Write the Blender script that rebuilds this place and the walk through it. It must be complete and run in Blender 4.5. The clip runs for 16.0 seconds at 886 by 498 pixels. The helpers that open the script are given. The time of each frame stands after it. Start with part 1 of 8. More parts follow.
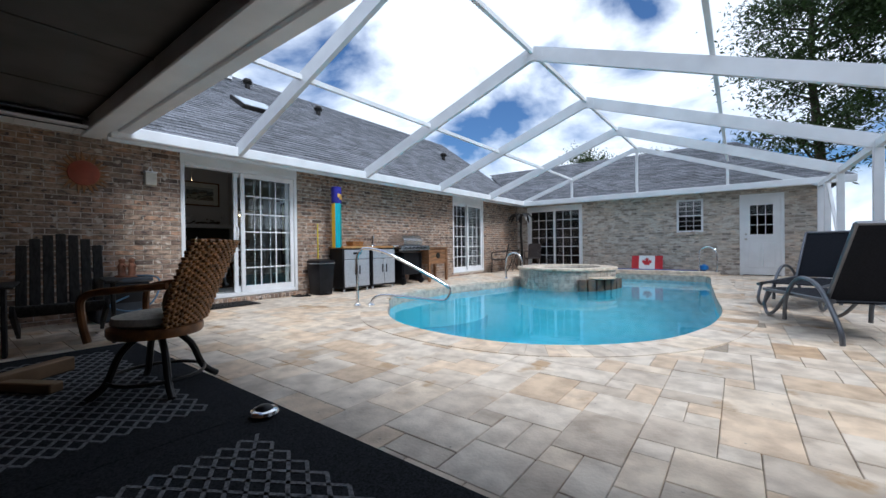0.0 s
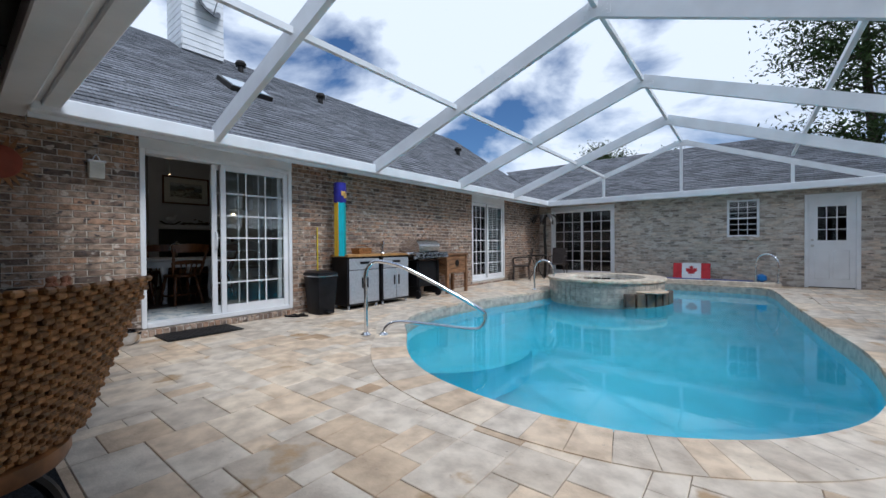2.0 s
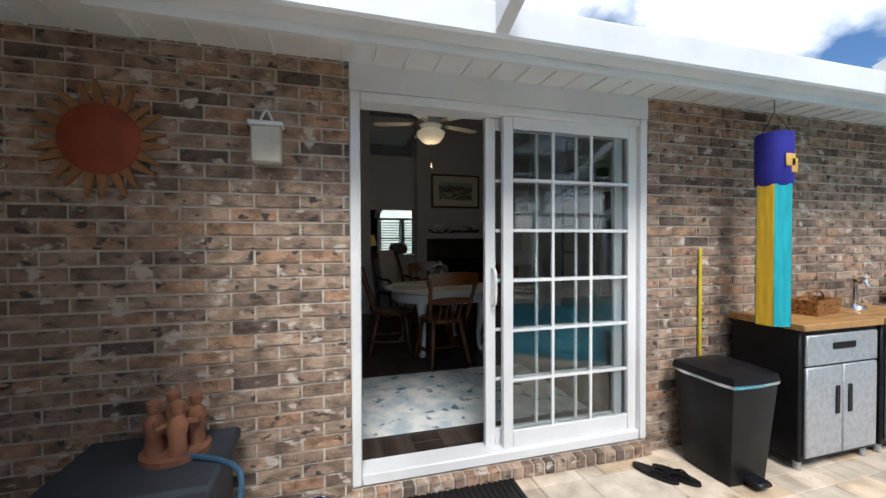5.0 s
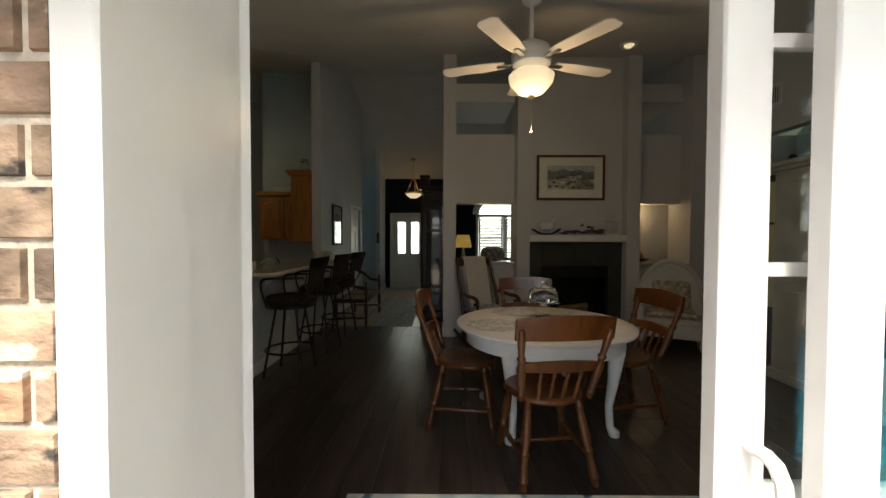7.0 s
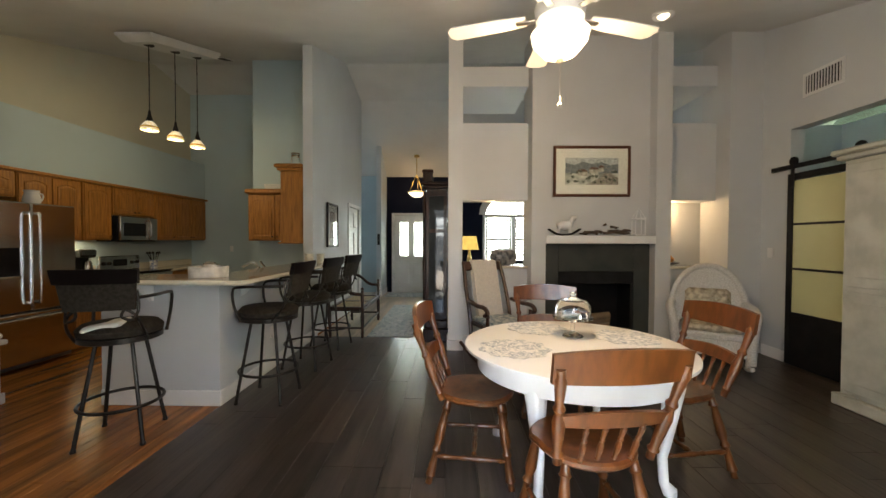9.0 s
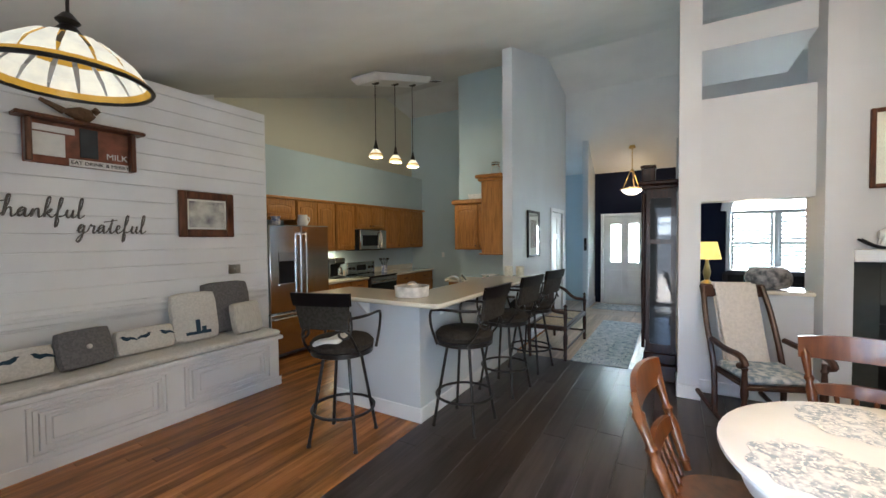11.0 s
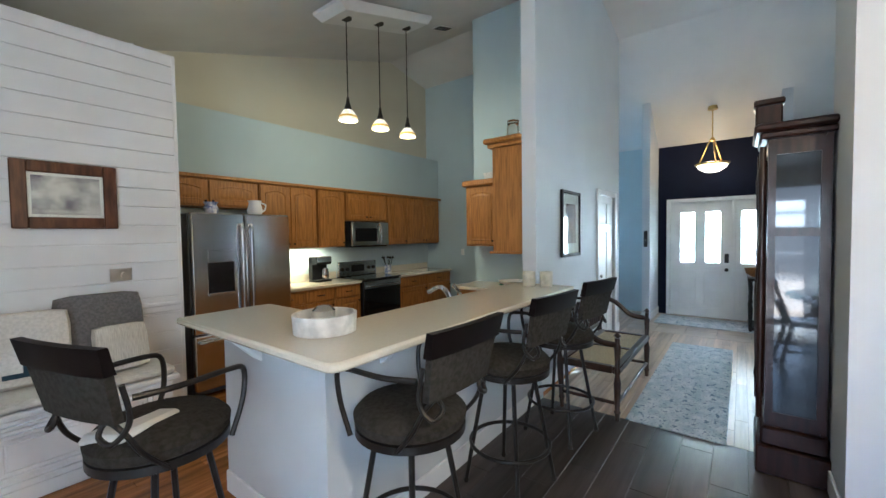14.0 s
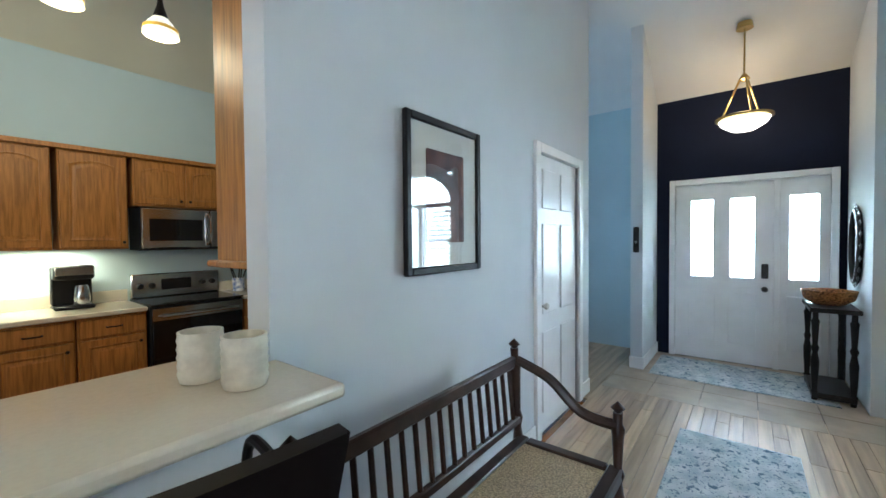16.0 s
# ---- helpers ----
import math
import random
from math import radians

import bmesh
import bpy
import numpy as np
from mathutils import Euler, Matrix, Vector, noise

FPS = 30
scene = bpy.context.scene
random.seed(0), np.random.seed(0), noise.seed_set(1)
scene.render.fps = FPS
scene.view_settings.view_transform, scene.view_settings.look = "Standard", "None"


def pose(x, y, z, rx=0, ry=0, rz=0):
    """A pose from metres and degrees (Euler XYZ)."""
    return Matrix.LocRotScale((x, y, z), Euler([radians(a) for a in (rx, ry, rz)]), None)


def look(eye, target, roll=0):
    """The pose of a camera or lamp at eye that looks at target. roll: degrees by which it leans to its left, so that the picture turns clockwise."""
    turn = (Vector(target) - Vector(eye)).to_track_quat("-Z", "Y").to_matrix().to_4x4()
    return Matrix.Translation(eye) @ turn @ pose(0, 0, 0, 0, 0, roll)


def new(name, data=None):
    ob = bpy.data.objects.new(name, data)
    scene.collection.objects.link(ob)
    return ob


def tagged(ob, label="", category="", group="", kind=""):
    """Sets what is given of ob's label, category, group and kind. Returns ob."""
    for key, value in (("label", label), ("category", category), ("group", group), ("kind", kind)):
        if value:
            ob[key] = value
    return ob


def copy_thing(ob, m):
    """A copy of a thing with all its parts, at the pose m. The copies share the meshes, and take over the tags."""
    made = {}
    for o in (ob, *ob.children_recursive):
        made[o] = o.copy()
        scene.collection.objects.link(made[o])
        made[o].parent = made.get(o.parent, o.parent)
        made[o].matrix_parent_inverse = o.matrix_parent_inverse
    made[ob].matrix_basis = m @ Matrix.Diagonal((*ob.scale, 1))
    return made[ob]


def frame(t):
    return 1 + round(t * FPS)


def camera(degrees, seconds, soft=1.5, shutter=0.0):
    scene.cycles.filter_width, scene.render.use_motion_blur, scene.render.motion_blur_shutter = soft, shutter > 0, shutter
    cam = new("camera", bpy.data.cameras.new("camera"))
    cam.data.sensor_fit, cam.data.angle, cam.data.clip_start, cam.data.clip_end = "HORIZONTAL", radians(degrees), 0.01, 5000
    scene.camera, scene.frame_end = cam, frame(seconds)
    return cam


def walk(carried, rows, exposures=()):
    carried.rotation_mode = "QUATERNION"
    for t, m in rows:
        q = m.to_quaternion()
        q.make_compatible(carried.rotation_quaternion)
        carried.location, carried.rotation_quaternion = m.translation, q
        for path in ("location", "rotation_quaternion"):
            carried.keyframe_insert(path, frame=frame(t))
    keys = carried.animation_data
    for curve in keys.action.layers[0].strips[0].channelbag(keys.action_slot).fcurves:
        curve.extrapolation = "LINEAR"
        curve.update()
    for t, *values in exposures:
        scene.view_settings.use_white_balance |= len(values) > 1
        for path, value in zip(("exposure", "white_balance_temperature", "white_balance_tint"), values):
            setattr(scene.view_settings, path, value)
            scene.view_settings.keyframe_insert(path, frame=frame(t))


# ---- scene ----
cam = camera(97.5, 16.0)
PATH = [
    (0, (-0.496, 0.61, 0.865), (-1.708, 2.201, 0.85), -0.7),
    (0.5, (-0.803, 0.785, 0.908), (-2.003, 2.384, 0.89), -0.7),
    (1, (-1.05, 0.984, 0.915), (-2.253, 2.582, 0.9), -0.7),
    (1.5, (-1.176, 1.207, 0.925), (-2.393, 2.794, 0.915), -0.6),
    (2, (-1.548, 1.437, 1.027), (-2.777, 3.015, 1.006), -0.4),
    (2.5, (-1.973, 1.666, 1.077), (-3.294, 3.168, 1.06), -0.4),
    (3, (-2.451, 1.926, 1.106), (-3.954, 3.247, 1.094), -0.4),
    (3.5, (-3.009, 2.14, 1.189), (-4.671, 3.253, 1.171), -0.3),
    (4, (-3.606, 2.333, 1.256), (-5.378, 3.259, 1.232), -0.1),
    (4.5, (-4.245, 2.532, 1.301), (-6.093, 3.297, 1.281), -0.1),
    (5, (-4.889, 2.714, 1.366), (-6.812, 3.26, 1.333), -0.2),
    (7.3, (-6.675, 3.238, 1.476), (-8.675, 3.217, 1.425), 0.2),
    (7.5, (-6.77, 3.237, 1.474), (-8.769, 3.219, 1.425), 0.2),
    (8, (-6.988, 3.206, 1.461), (-8.987, 3.187, 1.412), 0.2),
    (8.5, (-7.109, 3.215, 1.471), (-9.108, 3.179, 1.419), 0.1),
    (9, (-7.133, 3.219, 1.469), (-9.132, 3.185, 1.427), 0.2),
    (9.5, (-7.205, 3.222, 1.512), (-9.195, 3.033, 1.464), -0.0),
    (10, (-7.369, 3.175, 1.623), (-9.298, 2.653, 1.565), -0.2),
    (10.2, (-7.44, 3.166, 1.652), (-9.329, 2.512, 1.597), -0.2),
    (12.3, (-7.902, 3.092, 1.667), (-9.492, 1.881, 1.592), -0.9),
    (12.5, (-8.004, 3.058, 1.657), (-9.597, 1.851, 1.579), -0.6),
    (13, (-8.346, 2.979, 1.66), (-9.935, 1.766, 1.584), -0.7),
    (13.5, (-8.79, 2.907, 1.633), (-10.375, 1.689, 1.56), -0.7),
    (14, (-9.296, 2.769, 1.618), (-10.881, 1.551, 1.545), -0.8),
    (14.5, (-9.929, 2.641, 1.593), (-11.513, 1.422, 1.52), -0.7),
    (15, (-10.634, 2.544, 1.567), (-12.206, 1.308, 1.515), -0.8),
    (15.5, (-11.348, 2.459, 1.541), (-12.923, 1.227, 1.48), -0.6),
    (16, (-12.088, 2.418, 1.518), (-13.662, 1.184, 1.47), -0.5),
]
EXPO = [(0, 0.15, 5650, 10), (2.0, -0.15, 5650, 10), (4.0, 0.05, 6000, 10), (5.2, 0.6, 6200, 10), (7.3, 2.45, 7600, 10), (8.0, 3.35, 8000, 10), (9.0, 4.3, 6900, 10), (10.0, 4.65, 5900, 10), (12.5, 5.1, 5600, 10), (14, 5.2, 5300, 8), (16, 5.25, 5250, 7)]
walk(cam, [(t, look(e, g, r)) for t, e, g, r in PATH], EXPO)

# ---------------------------------------------------------------- world and large lights
SUN_EL, SUN_AZ = 52, 97
world = bpy.data.worlds.new("sky")
scene.world = world
world.use_nodes = True
wn, wl = world.node_tree.nodes, world.node_tree.links
wn.clear()
w_out = wn.new("ShaderNodeOutputWorld")
w_bg = wn.new("ShaderNodeBackground")
w_sky = wn.new("ShaderNodeTexSky")
w_sky.sky_type, w_sky.sun_disc = "NISHITA", False
w_sky.sun_elevation, w_sky.sun_rotation = radians(SUN_EL), radians(SUN_AZ)
w_bg.inputs[1].default_value = 0.08
w_tc = wn.new("ShaderNodeTexCoord")
w_map = wn.new("ShaderNodeMapping")
w_map.inputs["Scale"].default_value = (1.0, 1.0, 1.9)
w_noise = wn.new("ShaderNodeTexNoise")
w_noise.inputs["Scale"].default_value, w_noise.inputs["Detail"].default_value = 2.6, 9
w_noise.inputs["Roughness"].default_value, w_noise.inputs["Distortion"].default_value = 0.52, 0.3
w_ramp = wn.new("ShaderNodeValToRGB")
w_ramp.color_ramp.elements[0].position, w_ramp.color_ramp.elements[1].position = 0.40, 0.52
w_mix = wn.new("ShaderNodeMixRGB")
w_mix.inputs[2].default_value = (12.5, 12.9, 13.3, 1)
w_boost = wn.new("ShaderNodeMixRGB")
w_boost.blend_type, w_boost.inputs[0].default_value, w_boost.inputs[2].default_value = "MULTIPLY", 1.0, (0.75, 1.0, 1.25, 1)
wl.new(w_tc.outputs["Generated"], w_map.inputs[0])
wl.new(w_map.outputs[0], w_noise.inputs["Vector"])
wl.new(w_noise.outputs[0], w_ramp.inputs[0])
wl.new(w_ramp.outputs[0], w_mix.inputs[0])
wl.new(w_sky.outputs[0], w_boost.inputs[1])
wl.new(w_boost.outputs[0], w_mix.inputs[1])
wl.new(w_mix.outputs[0], w_bg.inputs[0])
wl.new(w_bg.outputs[0], w_out.inputs[0])


def lamp(name, kind, m, power, color=(1, 1, 1), **kw):
    d = bpy.data.lights.new(name, kind)
    d.energy, d.color = power, color
    if "size" in kw:
        d.shape, d.size, d.size_y = "RECTANGLE", *kw["size"]
    if "radius" in kw:
        d.shadow_soft_size = kw["radius"]
    if "angle" in kw:
        d.angle = radians(kw["angle"])
    ob = new(name, d)
    ob.matrix_world = m
    return tagged(ob, kind="structure")


sun = lamp("sun", "SUN", look((0, 0, 0), (-math.sin(radians(SUN_AZ)) * math.cos(radians(SUN_EL)), -math.cos(radians(SUN_AZ)) * math.cos(radians(SUN_EL)), -math.sin(radians(SUN_EL)))), 2.7, (1, 0.95, 0.87), angle=20)
WARM = (1.0, 0.68, 0.36)
lamp("daylight_slider", "AREA", pose(-7.24, 3.7, 1.3, 0, 90, 0), 1.4, (0.80, 0.90, 1.0), size=(2.0, 1.8))
lamp("daylight_window", "AREA", pose(-17.5, 4.9, 1.6, 0, -90, 0), 0.85, (0.85, 0.93, 1.0), size=(1.4, 1.2))
# added fill for the nook side; the wall behind it has no window
lamp("daylight_nook", "AREA", pose(-7.24, 0.6, 1.6, 0, 90, 0), 0.1, (0.82, 0.91, 1.0), size=(1.2, 1.6))
lamp("fan_bulb", "POINT", pose(-9.48, 3.87, 2.33), 2.9, WARM, radius=0.1)
lamp("niche_can", "POINT", pose(-12.7, 6.35, 1.9), 0.45, WARM, radius=0.04)
lamp("niche_can", "POINT", pose(-12.45, 3.8, 1.95), 0.1, WARM, radius=0.04)
lamp("under_cabinet", "AREA", pose(-12.6, -2.2, 1.45), 0.4, (1, 0.85, 0.5), size=(0.5, 0.06))
lamp("daylight_dining", "AREA", pose(-16.6, -2.1, 1.6, -90, 0, 0), 1.5, (0.8, 0.92, 1.0), size=(1.4, 1.4))
for bar_x in (-12.04, -12.51, -12.98):
    lamp("pendant_bulb", "POINT", pose(bar_x, -0.6, 2.8), 0.38, (1, 0.82, 0.5), radius=0.03)
lamp("foyer_bulb", "POINT", pose(-17.0, 2.38, 2.84), 0.36, WARM, radius=0.12)


# ---------------------------------------------------------------- materials
def mat(name, color, rough=0.5, metal=0.0, var=0.12, scale=8.0, bump=0.0, bscale=60.0, color2=None, island=0.0, objrand=0.0, stretch=(1, 1, 1), coat=0.0, emit=None, strength=0.0, detail=6.0, trans=0.0, ior=1.45, spots=None, spots2=None, tints=None, each=False, spec=0.5):
    """A surface with variation at two scales, fine relief, and variation from piece to piece."""
    m = bpy.data.materials.new(name)
    m.use_nodes = True
    n, l = m.node_tree.nodes, m.node_tree.links
    p = n["Principled BSDF"]
    p.inputs["Roughness"].default_value, p.inputs["Metallic"].default_value = rough, metal
    p.inputs["Specular IOR Level"].default_value = spec
    p.inputs["Coat Weight"].default_value = coat
    p.inputs["Transmission Weight"].default_value, p.inputs["IOR"].default_value = trans, ior
    tc = n.new("ShaderNodeTexCoord")
    mp = n.new("ShaderNodeMapping")
    mp.inputs["Scale"].default_value = stretch
    geo = n.new("ShaderNodeNewGeometry")
    l.new(geo.outputs["Position"], mp.inputs[0])
    a = n.new("ShaderNodeTexNoise")
    a.inputs["Scale"].default_value, a.inputs["Detail"].default_value = scale, detail
    l.new(mp.outputs[0], a.inputs["Vector"])
    ramp = n.new("ShaderNodeValToRGB")
    c2 = color2 or tuple(c * (1 - 2 * var) for c in color)
    ramp.color_ramp.elements[0].color, ramp.color_ramp.elements[1].color = (*c2, 1), (*color, 1)
    ramp.color_ramp.elements[0].position, ramp.color_ramp.elements[1].position = 0.35, 0.62
    l.new(a.outputs[0], ramp.inputs[0])
    col = ramp.outputs[0]
    if tints:
        pick = n.new("ShaderNodeValToRGB")
        pick.color_ramp.interpolation = "CONSTANT"
        at = 0.0
        for i, (share, tint) in enumerate(tints):
            e = pick.color_ramp.elements[i] if i < 2 else pick.color_ramp.elements.new(at)
            e.position, e.color = at, (*tint, 1)
            at += share
        if each:
            l.new(n.new("ShaderNodeObjectInfo").outputs["Random"], pick.inputs[0])
        else:
            l.new(geo.outputs["Random Per Island"], pick.inputs[0])
        tm = n.new("ShaderNodeMixRGB")
        tm.blend_type, tm.inputs[0].default_value = "MULTIPLY", 1.0
        l.new(col, tm.inputs[1])
        l.new(pick.outputs[0], tm.inputs[2])
        col = tm.outputs[0]
    for spots in [q for q in (spots, spots2) if q]:
        s = n.new("ShaderNodeTexNoise")
        s.inputs["Scale"].default_value, s.inputs["Detail"].default_value = spots[1], 5
        l.new(mp.outputs[0], s.inputs["Vector"])
        sr = n.new("ShaderNodeValToRGB")
        sr.color_ramp.elements[0].position, sr.color_ramp.elements[1].position = spots[2], spots[2] + 0.06
        l.new(s.outputs[0], sr.inputs[0])
        mx = n.new("ShaderNodeMixRGB")
        mx.inputs[2].default_value = (*spots[0], 1)
        l.new(sr.outputs[0], mx.inputs[0])
        l.new(col, mx.inputs[1])
        col = mx.outputs[0]
    if island or objrand:
        hsv = n.new("ShaderNodeHueSaturation")
        mr = n.new("ShaderNodeMapRange")
        k = island or objrand
        mr.inputs[3].default_value, mr.inputs[4].default_value = 1 - k, 1 + k
        if island:
            l.new(geo.outputs["Random Per Island"], mr.inputs[0])
        else:
            oi = n.new("ShaderNodeObjectInfo")
            l.new(oi.outputs["Random"], mr.inputs[0])
        l.new(mr.outputs[0], hsv.inputs["Value"])
        l.new(col, hsv.inputs["Color"])
        col = hsv.outputs[0]
    l.new(col, p.inputs["Base Color"])
    if bump:
        b = n.new("ShaderNodeTexNoise")
        b.inputs["Scale"].default_value, b.inputs["Detail"].default_value = bscale, 4
        l.new(mp.outputs[0], b.inputs["Vector"])
        bp = n.new("ShaderNodeBump")
        bp.inputs["Strength"].default_value, bp.inputs["Distance"].default_value = bump, 0.01
        l.new(b.outputs[0], bp.inputs["Height"])
        l.new(bp.outputs[0], p.inputs["Normal"])
    if emit:
        p.inputs["Emission Color"].default_value, p.inputs["Emission Strength"].default_value = (*emit, 1), strength
    return m


BRICK_TINTS = ((0.3, (1.0, 1.0, 1.0)), (0.24, (0.82, 0.78, 0.78)), (0.18, (1.12, 0.95, 0.84)), (0.1, (0.6, 0.58, 0.6)), (0.13, (1.15, 1.12, 1.1)), (0.05, (0.4, 0.4, 0.43)))
BRICK_LOOK = dict(rough=0.88, scale=16, var=0.3, bump=0.8, bscale=55, stretch=(1, 0.7, 1.1), spots=((0.06, 0.052, 0.05), 21, 0.6), spots2=((0.56, 0.49, 0.42), 14, 0.6), tints=BRICK_TINTS)
BRICK = mat("brick", (0.43, 0.315, 0.235), **BRICK_LOOK)
BRICK_ONE = mat("brick_single", (0.43, 0.315, 0.235), each=True, **BRICK_LOOK)
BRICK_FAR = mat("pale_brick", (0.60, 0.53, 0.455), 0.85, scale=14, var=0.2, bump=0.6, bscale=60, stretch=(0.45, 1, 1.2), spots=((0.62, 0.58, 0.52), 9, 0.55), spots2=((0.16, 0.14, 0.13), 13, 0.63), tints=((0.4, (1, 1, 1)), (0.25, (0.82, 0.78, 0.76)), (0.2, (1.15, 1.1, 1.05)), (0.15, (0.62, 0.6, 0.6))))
MORTAR = mat("mortar", (0.60, 0.535, 0.46), 0.95, scale=30, var=0.15, bump=0.4, bscale=120)
TRAV_TINTS = ((0.34, (1.0, 1.0, 1.0)), (0.2, (0.9, 0.88, 0.86)), (0.16, (1.1, 1.06, 1.0)), (0.14, (1.03, 0.93, 0.82)), (0.08, (0.9, 0.79, 0.67)), (0.06, (0.8, 0.77, 0.74)), (0.02, (0.72, 0.58, 0.44)))
TRAV_LOOK = dict(rough=0.55, scale=7, color2=(0.50, 0.42, 0.335), bump=0.3, bscale=60, spots=((0.44, 0.30, 0.17), 2.6, 0.63), spots2=((0.27, 0.23, 0.19), 30, 0.70), tints=TRAV_TINTS, detail=9)
TRAV = mat("travertine", (0.74, 0.645, 0.53), **TRAV_LOOK)
TRAV_ONE = mat("travertine_single", (0.74, 0.645, 0.53), each=True, **TRAV_LOOK)
JOINT = mat("paver_joint", (0.36, 0.30, 0.23), 0.95, scale=20, bump=0.3)
WHITE = mat("white_paint", (0.80, 0.81, 0.82), 0.35, scale=3, var=0.04)
ALU = mat("white_aluminium", (0.78, 0.80, 0.82), 0.3, scale=2.5, var=0.06)
SHINGLE = mat("shingle", (0.20, 0.21, 0.235), 0.9, scale=40, var=0.3, bump=0.6, bscale=150, island=0.35)
WATER = mat("pool_water", (0.72, 0.97, 1.0), 0.03, trans=1.0, ior=1.33, var=0.0, bump=0.25, bscale=2.6, scale=1)
PLASTER = mat("pool_plaster", (0.18, 0.79, 0.97), 0.7, scale=2, var=0.06)
POOLTILE = mat("pool_tile", (0.58, 0.53, 0.45), 0.3, scale=10, var=0.2, island=0.25)
# near-black colour that stands in for the gloom behind the far glass
ROOMSHADE = mat("room_shade_paint", (0.05, 0.05, 0.055), 0.8, scale=2)
GLASS = mat("window_glass", (0.9, 0.95, 0.95), 0.0, trans=1.0, ior=1.45, var=0, scale=1)
WALL = mat("wall_paint", (0.60, 0.63, 0.66), 0.7, scale=1.3, var=0.03, bump=0.06, bscale=220)
WALLBLUE = mat("blue_wall_paint", (0.46, 0.57, 0.62), 0.7, scale=1.3, var=0.03, bump=0.06, bscale=220)
WALLWHITE = mat("mantel_wall_paint", (0.60, 0.615, 0.63), 0.6, scale=1.3, var=0.03, bump=0.05, bscale=220)
CEIL = mat("ceiling_paint", (0.66, 0.66, 0.65), 0.85, scale=1.5, var=0.04, bump=0.05, bscale=140)
# grey ceiling paint, made darker still so the colour carries the porch shade
PATIOCEIL = mat("shaded_grey_paint", (0.09, 0.087, 0.084), 0.8, spec=0.15, scale=2, var=0.12)
CREAMWALL = mat("cream_wall_paint", (0.60, 0.585, 0.49), 0.75, scale=1.3, var=0.03, bump=0.06, bscale=220)
NAVY = mat("navy_paint", (0.008, 0.012, 0.032), 0.75, spec=0.2, scale=1.5, var=0.1)
SHIP = mat("shiplap_paint", (0.78, 0.79, 0.80), 0.45, scale=2, var=0.04)
DARKWOOD = mat("dark_plank", (0.062, 0.047, 0.04), 0.3, spec=0.4, scale=6, var=0.25, stretch=(0.25, 3, 1), bump=0.15, bscale=14, objrand=0.3)
ORANGEWOOD = mat("orange_plank", (0.38, 0.145, 0.032), 0.25, scale=6, var=0.25, stretch=(0.3, 4, 1), bump=0.08, bscale=14, objrand=0.35)
OAKFLOOR = mat("light_oak_plank", (0.46, 0.33, 0.21), 0.3, scale=6, var=0.18, stretch=(0.25, 4, 1), objrand=0.25)
GROUND = mat("grass", (0.07, 0.12, 0.04), 0.95, scale=3, var=0.3, bump=0.5)
OAK = mat("honey_oak", (0.43, 0.19, 0.042), 0.42, scale=22, var=0.2, stretch=(3, 3, 0.22), bump=0.08, bscale=60)
STEEL = mat("stainless_steel", (0.68, 0.68, 0.69), 0.2, metal=1.0, scale=4, var=0.05, stretch=(20, 20, 0.3), bump=0.05, bscale=0.6)
CHROME = mat("polished_chrome", (0.75, 0.76, 0.78), 0.1, metal=1.0, scale=3, var=0.03)
BLACK = mat("black_plastic", (0.012, 0.012, 0.014), 0.4, spec=0.25, scale=6, var=0.2)
BLACKMETAL = mat("dark_bronze_metal", (0.03, 0.027, 0.025), 0.38, metal=0.5, scale=12, var=0.2)
COUNTER = mat("cream_counter", (0.66, 0.61, 0.50), 0.15, scale=90, var=0.02, coat=0.4)
NICKEL = mat("brushed_nickel", (0.6, 0.58, 0.55), 0.3, metal=1.0, scale=5, var=0.05)

